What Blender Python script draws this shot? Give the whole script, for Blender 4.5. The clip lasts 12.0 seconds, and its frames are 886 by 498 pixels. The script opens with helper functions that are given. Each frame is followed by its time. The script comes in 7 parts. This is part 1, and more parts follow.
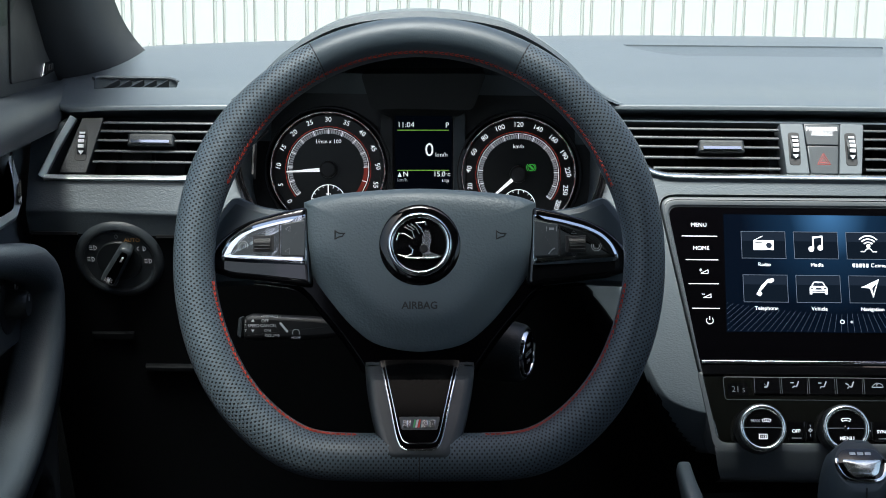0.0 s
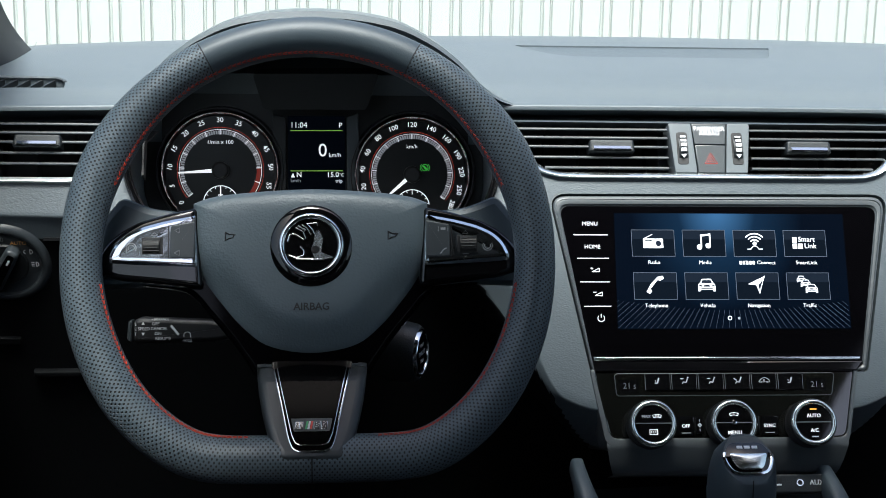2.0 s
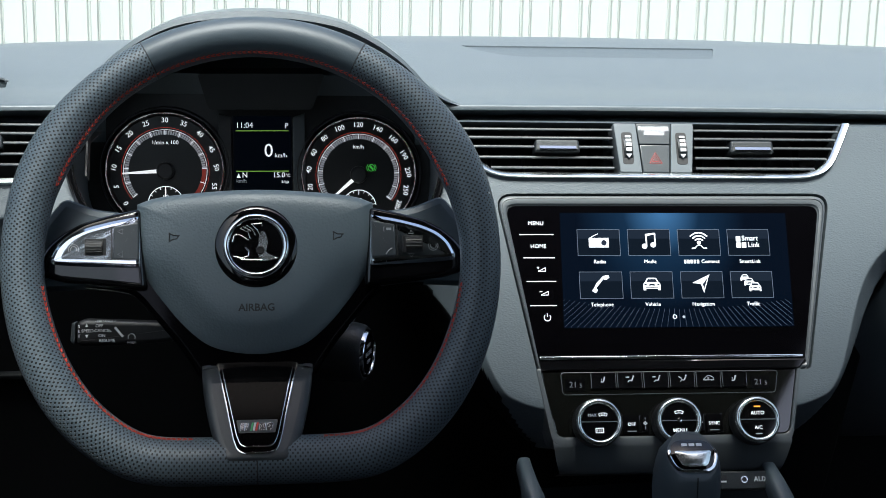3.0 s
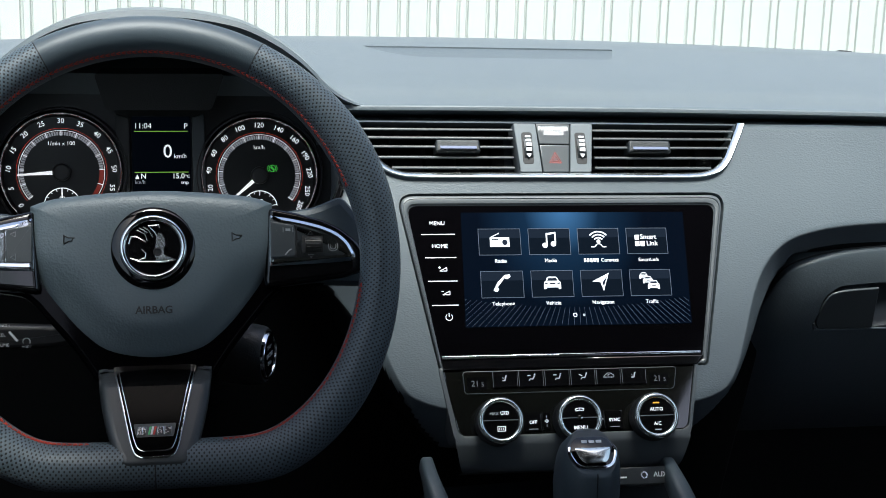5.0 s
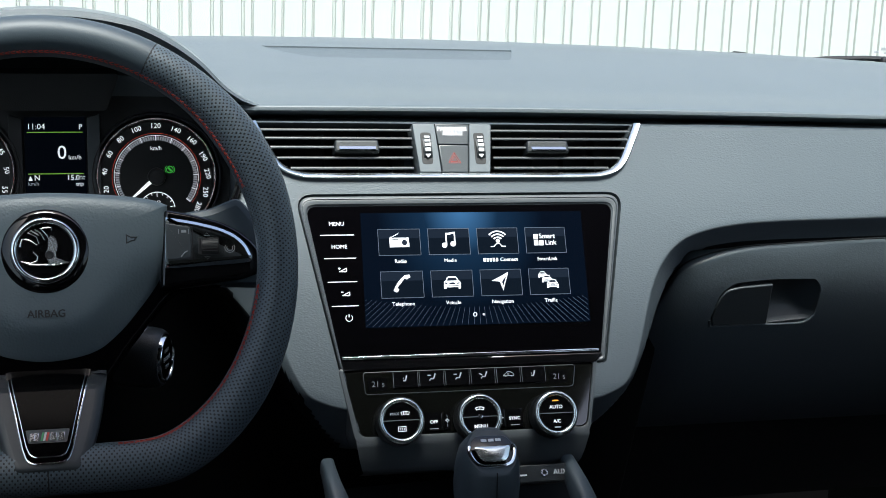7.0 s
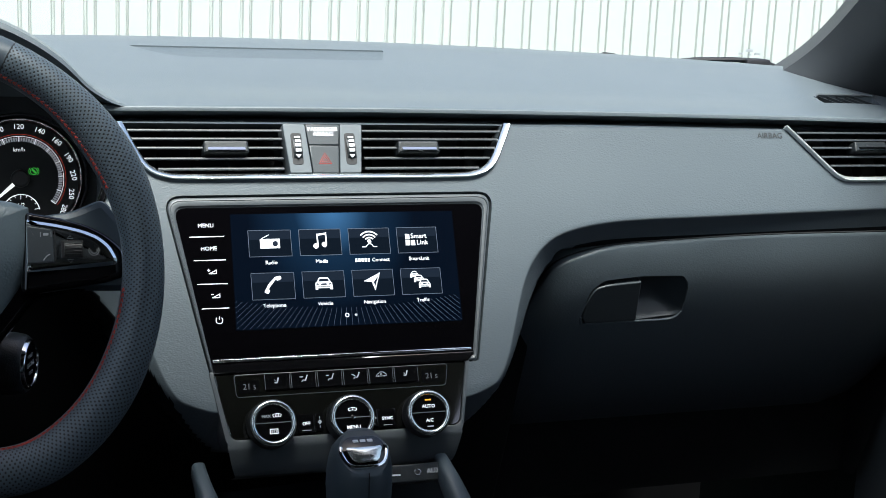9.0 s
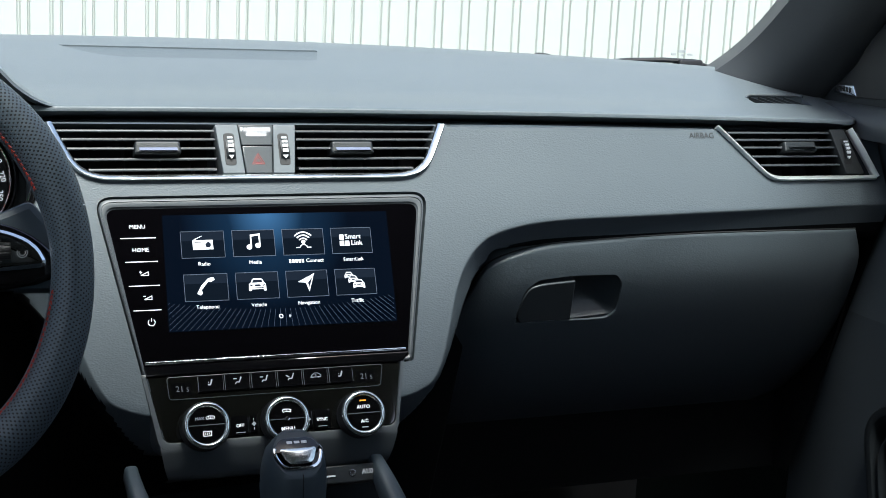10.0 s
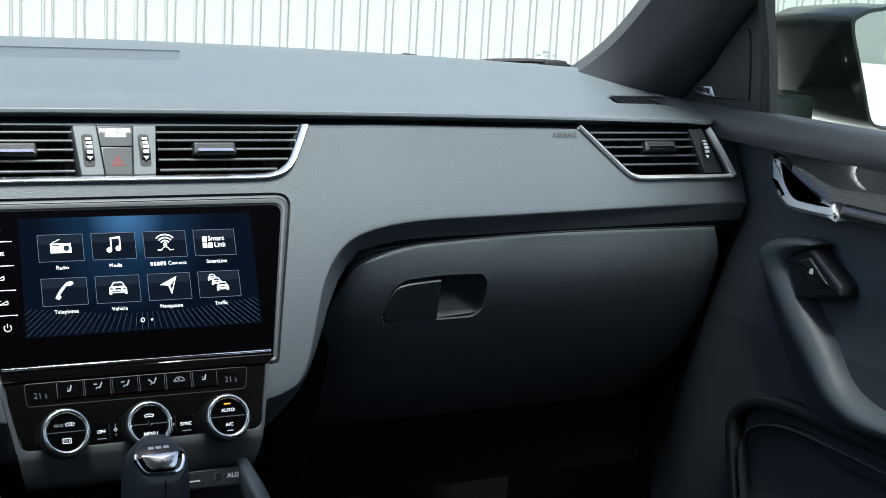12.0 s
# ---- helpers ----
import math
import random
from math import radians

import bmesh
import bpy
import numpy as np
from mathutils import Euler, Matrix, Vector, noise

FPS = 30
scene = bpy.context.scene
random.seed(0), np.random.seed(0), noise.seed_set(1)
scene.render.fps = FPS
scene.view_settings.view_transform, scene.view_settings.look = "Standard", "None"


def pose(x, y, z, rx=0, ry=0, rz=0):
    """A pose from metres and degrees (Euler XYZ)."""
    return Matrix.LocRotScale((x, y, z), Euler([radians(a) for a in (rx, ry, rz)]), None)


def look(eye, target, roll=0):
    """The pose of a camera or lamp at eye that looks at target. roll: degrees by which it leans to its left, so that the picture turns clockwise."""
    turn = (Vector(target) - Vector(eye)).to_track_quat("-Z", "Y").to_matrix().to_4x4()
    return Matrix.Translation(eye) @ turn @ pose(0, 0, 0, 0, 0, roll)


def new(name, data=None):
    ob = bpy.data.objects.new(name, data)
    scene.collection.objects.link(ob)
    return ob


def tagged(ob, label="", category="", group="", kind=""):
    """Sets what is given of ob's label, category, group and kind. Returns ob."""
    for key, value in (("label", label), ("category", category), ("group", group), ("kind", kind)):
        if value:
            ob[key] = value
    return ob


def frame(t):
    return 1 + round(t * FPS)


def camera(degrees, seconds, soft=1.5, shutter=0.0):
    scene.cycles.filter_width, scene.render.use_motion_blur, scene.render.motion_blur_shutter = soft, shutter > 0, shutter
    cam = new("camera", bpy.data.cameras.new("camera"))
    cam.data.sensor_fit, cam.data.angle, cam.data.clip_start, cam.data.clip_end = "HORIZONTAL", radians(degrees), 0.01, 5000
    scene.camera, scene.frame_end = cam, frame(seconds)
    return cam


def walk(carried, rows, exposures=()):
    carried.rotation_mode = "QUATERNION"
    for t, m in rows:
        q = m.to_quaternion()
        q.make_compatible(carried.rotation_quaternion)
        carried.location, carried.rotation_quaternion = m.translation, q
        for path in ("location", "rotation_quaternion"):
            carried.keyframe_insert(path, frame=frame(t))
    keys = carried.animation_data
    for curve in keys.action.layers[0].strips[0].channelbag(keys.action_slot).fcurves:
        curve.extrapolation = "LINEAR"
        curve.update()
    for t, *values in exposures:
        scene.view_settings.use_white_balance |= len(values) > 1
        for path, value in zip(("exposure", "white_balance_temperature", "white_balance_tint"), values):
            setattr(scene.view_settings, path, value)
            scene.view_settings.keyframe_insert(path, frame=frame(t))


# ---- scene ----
cam = camera(36.18, 12.0, soft=0.9)
PATH = [  # seconds, eye, target, roll
    (0, (-0.3430, -1.1711, 1.1706), (-0.3229, 0.7831, 0.7458), 0.72),
    (0.5, (-0.3408, -1.1712, 1.1706), (-0.2842, 0.7824, 0.7464), 0.83),
    (1, (-0.3385, -1.1714, 1.1707), (-0.2437, 0.7809, 0.7471), 0.95),
    (1.5, (-0.3366, -1.1715, 1.1707), (-0.2099, 0.7791, 0.7478), 1.04),
    (2, (-0.3344, -1.1717, 1.1708), (-0.1721, 0.7764, 0.7486), 1.15),
    (2.5, (-0.3325, -1.1720, 1.1708), (-0.1373, 0.7734, 0.7494), 1.25),
    (3, (-0.3302, -1.1723, 1.1709), (-0.0965, 0.7690, 0.7504), 1.37),
    (5, (-0.3224, -1.1737, 1.1711), (0.0416, 0.7483, 0.7545), 1.76),
    (5.5, (-0.3204, -1.1741, 1.1712), (0.0759, 0.7417, 0.7557), 1.86),
    (6, (-0.3187, -1.1745, 1.1713), (0.1066, 0.7353, 0.7568), 1.95),
    (6.5, (-0.3170, -1.1749, 1.1714), (0.1358, 0.7288, 0.7579), 2.03),
    (7, (-0.3145, -1.1756, 1.1715), (0.1805, 0.7179, 0.7597), 2.15),
    (9, (-0.3047, -1.1788, 1.1719), (0.3550, 0.6654, 0.7676), 2.64),
    (9.5, (-0.3021, -1.1798, 1.1721), (0.4006, 0.6490, 0.7700), 2.76),
    (10, (-0.2998, -1.1808, 1.1722), (0.4424, 0.6328, 0.7723), 2.88),
    (10.5, (-0.2975, -1.1818, 1.1724), (0.4824, 0.6164, 0.7746), 2.99),
    (11, (-0.2951, -1.1830, 1.1725), (0.5260, 0.5974, 0.7772), 3.11),
    (11.5, (-0.2927, -1.1841, 1.1727), (0.5686, 0.5776, 0.7799), 3.22),
    (12, (-0.2900, -1.1856, 1.1729), (0.6171, 0.5538, 0.7831), 3.35),
]
walk(cam, [(t, look(eye, target, roll)) for t, eye, target, roll in PATH], exposures=[(0.0, 1.4), (12.0, 1.4)])

# ---- light ----
world = bpy.data.worlds.new("sky")
scene.world = world
world.use_nodes = True
wn = world.node_tree
sky = wn.nodes.new("ShaderNodeTexSky")
sky.sky_type = "NISHITA"
sky.sun_disc = False
sky.sun_elevation = radians(67)
sky.sun_rotation = radians(187)
sky.dust_density = 4.0
wn.links.new(sky.outputs[0], wn.nodes["Background"].inputs[0])
wn.nodes["Background"].inputs[1].default_value = 0.115
sun = new("sun", bpy.data.lights.new("sun", "SUN"))
sun.data.energy = 3.8
sun.data.angle = radians(23)
sun.data.color = (0.91, 0.98, 0.965)
sun.matrix_world = look((-0.4, -3.1, 7.5), (0, 0, 0))

# ---- materials ----


def mat(name, col, rough=0.5, metal=0.0, grain=None, tone=None, coat=0.0, ior=1.5, glow=None, wear=0.0, stretch=1.0):
    """grain: (scale, depth in metres) of a pebbled skin; tone: (scale, amount) of slow colour change; wear: roughness change."""
    m = bpy.data.materials.new(name)
    m.use_nodes = True
    n, l = m.node_tree.nodes, m.node_tree.links
    b = n["Principled BSDF"]
    b.inputs["Base Color"].default_value = (*col, 1)
    b.inputs["Roughness"].default_value = rough
    b.inputs["Metallic"].default_value = metal
    b.inputs["IOR"].default_value = ior
    b.inputs["Coat Weight"].default_value = coat
    if glow:
        b.inputs["Emission Color"].default_value = (*glow[0], 1)
        b.inputs["Emission Strength"].default_value = glow[1]
    co = n.new("ShaderNodeTexCoord")
    if tone:
        t = n.new("ShaderNodeTexNoise")
        t.inputs["Scale"].default_value = tone[0]
        t.inputs["Detail"].default_value = 5
        l.new(co.outputs["Object"], t.inputs["Vector"])
        mix = n.new("ShaderNodeMix")
        mix.data_type = "RGBA"
        mix.inputs["A"].default_value = (*[c * (1 - tone[1]) for c in col], 1)
        mix.inputs["B"].default_value = (*[min(1, c * (1 + tone[1])) for c in col], 1)
        l.new(t.outputs["Fac"], mix.inputs["Factor"])
        l.new(mix.outputs["Result"], b.inputs["Base Color"])
        if wear:
            r = n.new("ShaderNodeMapRange")
            r.inputs["From Min"].default_value, r.inputs["From Max"].default_value = 0.3, 0.7
            r.inputs["To Min"].default_value, r.inputs["To Max"].default_value = rough - wear, rough + wear
            l.new(t.outputs["Fac"], r.inputs["Value"])
            l.new(r.outputs[0], b.inputs["Roughness"])
    if grain:
        v = n.new("ShaderNodeTexVoronoi")
        v.feature = "SMOOTH_F1"
        v.inputs["Scale"].default_value = grain[0]
        w = n.new("ShaderNodeTexNoise")
        w.inputs["Scale"].default_value = grain[0] * 0.5
        w.inputs["Detail"].default_value = 4
        mp = n.new("ShaderNodeMapping")
        mp.inputs["Scale"].default_value = (stretch, 1, 1)
        l.new(co.outputs["Object"], mp.inputs["Vector"])
        l.new(mp.outputs[0], v.inputs["Vector"])
        l.new(mp.outputs[0], w.inputs["Vector"])
        a = n.new("ShaderNodeMath")
        a.operation = "ADD"
        l.new(v.outputs["Distance"], a.inputs[0])
        l.new(w.outputs["Fac"], a.inputs[1])
        bump = n.new("ShaderNodeBump")
        bump.inputs["Strength"].default_value = 1.0
        bump.inputs["Distance"].default_value = grain[1]
        l.new(a.outputs[0], bump.inputs["Height"])
        l.new(bump.outputs[0], b.inputs["Normal"])
    return m


def perforated(name, col, pitch):
    """Leather with rows of small punched holes, laid along the mesh's own UV in metres."""
    m = mat(name, col, 0.46, grain=(1500, 0.00004), tone=(14, 0.12), wear=0.06)
    n, l = m.node_tree.nodes, m.node_tree.links
    b = n["Principled BSDF"]
    uv = n.new("ShaderNodeUVMap")
    dist = []
    for shift in (0.0, 0.5):
        s = n.new("ShaderNodeVectorMath")
        s.operation = "MULTIPLY_ADD"
        s.inputs[1].default_value = (1 / pitch, 1 / (pitch * 1.25), 0)
        s.inputs[2].default_value = (shift, shift, 0)
        f = n.new("ShaderNodeVectorMath")
        f.operation = "FRACTION"
        d = n.new("ShaderNodeVectorMath")
        d.operation = "DISTANCE"
        d.inputs[1].default_value = (0.5, 0.5, 0)
        l.new(uv.outputs[0], s.inputs[0])
        l.new(s.outputs[0], f.inputs[0])
        l.new(f.outputs[0], d.inputs[0])
        dist.append(d.outputs["Value"])
    low = n.new("ShaderNodeMath")
    low.operation = "MINIMUM"
    l.new(dist[0], low.inputs[0])
    l.new(dist[1], low.inputs[1])
    hole = n.new("ShaderNodeMapRange")
    hole.inputs["From Min"].default_value, hole.inputs["From Max"].default_value = 0.15, 0.21
    l.new(low.outputs[0], hole.inputs["Value"])
    old = b.inputs["Base Color"].links[0].from_socket
    mix = n.new("ShaderNodeMix")
    mix.data_type = "RGBA"
    mix.inputs["A"].default_value = (0.003, 0.003, 0.003, 1)
    l.new(hole.outputs[0], mix.inputs["Factor"])
    l.new(old, mix.inputs["B"])
    l.new(mix.outputs["Result"], b.inputs["Base Color"])
    bump = n.new("ShaderNodeBump")
    bump.inputs["Distance"].default_value = 0.0006
    l.new(hole.outputs[0], bump.inputs["Height"])
    l.new(b.inputs["Normal"].links[0].from_socket, bump.inputs["Normal"])
    l.new(bump.outputs[0], b.inputs["Normal"])
    return m


def woven(name):
    """Dark carbon-look weave under clear lacquer."""
    m = mat(name, (0.03, 0.03, 0.032), 0.3, coat=1.0)
    n, l = m.node_tree.nodes, m.node_tree.links
    co = n.new("ShaderNodeTexCoord")
    mp = n.new("ShaderNodeMapping")
    mp.inputs["Rotation"].default_value = (radians(45), 0, 0)
    ck = n.new("ShaderNodeTexChecker")
    ck.inputs["Scale"].default_value = 420
    ck.inputs["Color1"].default_value = (0.012, 0.012, 0.013, 1)
    ck.inputs["Color2"].default_value = (0.075, 0.075, 0.078, 1)
    l.new(co.outputs["Object"], mp.inputs["Vector"])
    l.new(mp.outputs[0], ck.inputs["Vector"])
    l.new(ck.outputs["Color"], n["Principled BSDF"].inputs["Base Color"])
    return m


def clear_glass(name, tint):
    m = bpy.data.materials.new(name)
    m.use_nodes = True
    n, l = m.node_tree.nodes, m.node_tree.links
    n.remove(n["Principled BSDF"])
    t, g, x = (n.new(k) for k in ("ShaderNodeBsdfTransparent", "ShaderNodeBsdfGlossy", "ShaderNodeMixShader"))
    t.inputs[0].default_value = (*tint, 1)
    g.inputs["Roughness"].default_value = 0.01
    x.inputs[0].default_value = 0.03
    l.new(t.outputs[0], x.inputs[1])
    l.new(g.outputs[0], x.inputs[2])
    l.new(x.outputs[0], n["Material Output"].inputs["Surface"])
    return m


SOFT = mat("soft_touch_plastic", (0.069, 0.085, 0.096), 0.43, stretch=0.55, grain=(1000, 0.00014), tone=(6, 0.1), wear=0.05)
PAD = mat("dash_pad_skin", (0.086, 0.103, 0.114), 0.38, grain=(900, 0.00014), tone=(5, 0.1), wear=0.05)
HARD = mat("hard_dark_plastic", (0.0125, 0.0155, 0.0175), 0.45, grain=(900, 0.00012), tone=(9, 0.15), wear=0.05)
BLACK = mat("matt_black_plastic", (0.008, 0.008, 0.009), 0.5, tone=(20, 0.2), wear=0.08)
MOULD = mat("moulded_surround", (0.062, 0.070, 0.076), 0.42, tone=(30, 0.1), grain=(1500, 0.00005))
GREY = mat("anthracite_plastic", (0.036, 0.043, 0.048), 0.40, tone=(30, 0.1), grain=(1500, 0.00006))
SATIN = mat("satin_grey_trim", (0.105, 0.12, 0.13), 0.45, 0.25, tone=(20, 0.08), wear=0.06)
HOODLINE = mat("hood_lining_black", (0.0030, 0.0030, 0.0033), 0.65, grain=(1200, 0.0001), tone=(20, 0.2))
GLOSS = mat("piano_black", (0.003, 0.003, 0.0035), 0.05, tone=(30, 0.1), wear=0.02)
LACQUER = mat("black_lacquer", (0.004, 0.0042, 0.0036), 0.04, tone=(30, 0.1), wear=0.015, ior=1.75)
INSERT = mat("deep_black", (0.0012, 0.0012, 0.0014), 0.12, tone=(30, 0.15), ior=1.12)
COATED = mat("low_reflection_black", (0.0012, 0.0011, 0.0015), 0.07, tone=(30, 0.1), wear=0.02, ior=1.18)
CHROME = mat("chrome", (0.82, 0.84, 0.86), 0.09, 1.0, tone=(40, 0.05), wear=0.03)
PULL = mat("door_pull_leather", (0.062, 0.077, 0.088), 0.5, grain=(900, 0.00016), tone=(10, 0.12), wear=0.06)
PALE = mat("satin_chrome", (0.80, 0.84, 0.82), 0.22, 1.0, tone=(40, 0.05), wear=0.05)
BRUSHED = mat("soft_satin_chrome", (0.82, 0.85, 0.84), 0.42, 0.9, tone=(40, 0.05), wear=0.05)
LEATHER = mat("smooth_leather", (0.045, 0.061, 0.073), 0.47, grain=(1500, 0.00006), tone=(10, 0.12), wear=0.06)
SPOKE = mat("smooth_spoke_trim", (0.024, 0.030, 0.034), 0.42, grain=(1600, 0.00004), tone=(14, 0.1), wear=0.05)
COVER = mat("airbag_cover_skin", (0.075, 0.100, 0.115), 0.46, grain=(640, 0.0002), tone=(12, 0.1), wear=0.05)
PERF = perforated("perforated_leather", (0.074, 0.098, 0.115), 0.0035)
THREAD = mat("red_thread", (0.50, 0.04, 0.018), 0.6, grain=(4000, 0.0001))
PRINT = mat("white_print", (0.75, 0.76, 0.78), 0.5)
DIM = mat("grey_print", (0.27, 0.29, 0.30), 0.5)
LIT = mat("lit_white_mark", (0.6, 0.62, 0.65), 0.5, glow=((0.9, 0.95, 1.0), 0.30))
DIGIT = mat("lit_dim_digit", (0.05, 0.055, 0.06), 0.5, glow=((0.75, 0.85, 1.0), 0.03))
LINING = mat("door_lining_skin", (0.072, 0.086, 0.096), 0.46, grain=(1100, 0.0001), tone=(8, 0.1), wear=0.05)
LOWDOOR = mat("lower_door_plastic", (0.052, 0.062, 0.069), 0.5, grain=(900, 0.00012), tone=(8, 0.12), wear=0.05)
SILL = mat("door_sill_skin", (0.042, 0.049, 0.054), 0.45, grain=(1100, 0.0001), tone=(8, 0.1), wear=0.05)
PILLAR = mat("pillar_trim_skin", (0.034, 0.038, 0.041), 0.55, grain=(1400, 0.00008), tone=(8, 0.1), wear=0.05)
LITGREY = mat("lit_grey_mark", (0.25, 0.27, 0.3), 0.5, glow=((0.8, 0.9, 1.0), 0.07))
REDLIT = mat("lit_red_mark", (0.45, 0.03, 0.02), 0.5, glow=((1.0, 0.09, 0.05), 0.16))
GREENLIT = mat("lit_green_mark", (0.05, 0.4, 0.05), 0.5, glow=((0.1, 0.9, 0.12), 0.12))
LIME = mat("lit_lime_line", (0.2, 0.4, 0.05), 0.5, glow=((0.35, 0.75, 0.1), 0.12))
AMBER = mat("lit_amber_mark", (0.5, 0.2, 0.02), 0.5, glow=((1.0, 0.45, 0.04), 0.3))
AMBERDIM = mat("amber_print", (0.6, 0.3, 0.1), 0.5)
# dark colour stands in for the shade within marks pressed into the skin
EMBOSS = mat("shaded_press_mark", (0.014, 0.015, 0.016), 0.5)
CARBON = woven("carbon_weave")
GLASS = clear_glass("window_glass", (0.95, 0.97, 0.96))
SIDEGLASS = clear_glass("tinted_side_glass", (0.80, 0.87, 0.82))
MIRROR = mat("mirror_silver", (0.9, 0.92, 0.92), 0.01, 1.0)
# black knee plastic, which also paints the shade on the passenger's lower dash
KNEE_SHADE = mat("black_knee_and_shade", (0.0055, 0.0062, 0.007), 0.6, grain=(900, 0.00012), tone=(9, 0.15), wear=0.05, ior=1.2)
CARPET = mat("black_carpet", (0.004, 0.004, 0.0044), 0.95, grain=(300, 0.002), tone=(30, 0.2), ior=1.1)
CLOTH = mat("black_headliner", (0.01, 0.01, 0.011), 0.9, grain=(900, 0.0003), tone=(8, 0.06))
PAINT = mat("dark_green_grey_paint", (0.008, 0.012, 0.011), 0.2, tone=(10, 0.1), ior=1.3)
# unseen rear glass; its dark tint is added to cut light from behind
TINT = clear_glass("dimmed_rear_side_glass", (0.10, 0.11, 0.11))
DEEPTINT = clear_glass("dimmed_rear_glass", (0.03, 0.033, 0.033))

# ---- building helpers ----


def part(name, bm, material, parent=None, label="", smooth=40):
    """Links a bmesh as one mesh object under a thing or a part."""
    me = bpy.data.meshes.new(name)
    bmesh.ops.recalc_face_normals(bm, faces=bm.faces)
    flag = bm.faces.layers.int.get("flat")
    for f in bm.faces:
        f.smooth = bool(smooth) and not (flag and f[flag])
    bm.edges.index_update()
    crisp = {e.index for f in bm.faces if flag and f[flag] for e in f.edges}
    bm.to_mesh(me)
    bm.free()
    me.materials.append(material)
    if smooth:
        me.set_sharp_from_angle(angle=radians(smooth))
        if crisp:
            att = me.attributes.get("sharp_edge") or me.attributes.new("sharp_edge", "BOOLEAN", "EDGE")
            for i in crisp:
                att.data[i].value = True
    ob = new(name, me)
    ob.parent = parent
    if label:
        tagged(ob, label)
    return ob


def thing(name, label, category, m=None, group="", kind=""):
    ob = new(name)
    ob.empty_display_size = 0.05
    ob.matrix_world = m or Matrix()
    return tagged(ob, label, category, group, kind)


def fillet(pts, r, n=5):
    """A closed outline with its corners rounded by r (one number, or one for each corner)."""
    out, k = [], len(pts)
    rs = r if isinstance(r, (list, tuple)) else [r] * k
    for i in range(k):
        p, a, b = Vector(pts[i]), Vector(pts[i - 1]), Vector(pts[(i + 1) % k])
        da, db = (a - p), (b - p)
        c = min(rs[i], da.length * 0.45, db.length * 0.45)
        if c < 1e-6:
            out.append(tuple(p))
            continue
        p0, p1 = p + da.normalized() * c, p + db.normalized() * c
        for j in range(n + 1):
            t = j / n
            q = p0 * (1 - t) ** 2 + p * 2 * t * (1 - t) + p1 * t**2
            out.append((q.x, q.y))
    return out


def curve2(pts, n=8, closed=False):
    """A smooth line (Catmull-Rom) through points of any dimension."""
    P = [Vector(p) for p in pts]
    k, out = len(P), []
    for i in range(k if closed else k - 1):
        g = (lambda j: P[j % k]) if closed else (lambda j: P[max(0, min(k - 1, j))])
        p0, p1, p2, p3 = g(i - 1), g(i), g(i + 1), g(i + 2)
        for j in range(n):
            t = j / n
            out.append(0.5 * (2 * p1 + (p2 - p0) * t + (2 * p0 - 5 * p1 + 4 * p2 - p3) * t**2 + (3 * p1 - p0 - 3 * p2 + p3) * t**3))
    if not closed:
        out.append(P[-1])
    return [tuple(p) for p in out]


def prism(poly, w0, w1, bev=0.0, bm=None, seg=2):
    """An outline drawn up from w0 to w1, its upper rim bevelled."""
    bm = bm or bmesh.new()
    flag = bm.faces.layers.int.get("flat") or bm.faces.layers.int.new("flat")
    lo = [bm.verts.new((x, y, w0)) for x, y in poly]
    k = len(poly)
    rings = [lo]
    if bev > 0:
        c = Vector((sum(p[0] for p in poly) / k, sum(p[1] for p in poly) / k))
        for s in range(seg + 1):
            a = s / seg * math.pi / 2
            off, up = bev * (1 - math.cos(a)), w1 - bev + bev * math.sin(a)
            ring = []
            for i in range(k):
                p, a0, b0 = Vector(poly[i]), Vector(poly[i - 1]), Vector(poly[(i + 1) % k])
                d0, d1 = (p - a0).normalized(), (b0 - p).normalized()
                nn = Vector((-d0.y - d1.y, d0.x + d1.x))
                nn = nn.normalized() if nn.length > 1e-6 else Vector((-d0.y, d0.x))
                if area(poly) < 0:
                    nn = -nn
                h = max(0.35, nn.dot(Vector((-d0.y, d0.x)) * (1 if area(poly) > 0 else -1)))
                q = p + nn * off / h
                ring.append(bm.verts.new((q.x, q.y, up)))
            rings.append(ring)
    else:
        rings.append([bm.verts.new((x, y, w1)) for x, y in poly])
    for r0, r1 in zip(rings, rings[1:]):
        for i in range(k):
            bm.faces.new((r0[i], r0[(i + 1) % k], r1[(i + 1) % k], r1[i]))
    bm.faces.new(rings[-1])[flag] = 1
    bm.faces.new(list(reversed(lo)))[flag] = 1
    return bm


def area(poly):
    return sum(poly[i - 1][0] * poly[i][1] - poly[i][0] * poly[i - 1][1] for i in range(len(poly))) / 2


def grid(rows, bm=None, closed_u=False, closed_v=False):
    """Faces over rows of points."""
    bm = bm or bmesh.new()
    vs = [[bm.verts.new(p) for p in row] for row in rows]
    R, C = len(vs), len(vs[0])
    for i in range(R if closed_u else R - 1):
        for j in range(C if closed_v else C - 1):
            a, b, c, d = vs[i][j], vs[(i + 1) % R][j], vs[(i + 1) % R][(j + 1) % C], vs[i][(j + 1) % C]
            bm.faces.new((a, b, c, d))
    return bm, vs


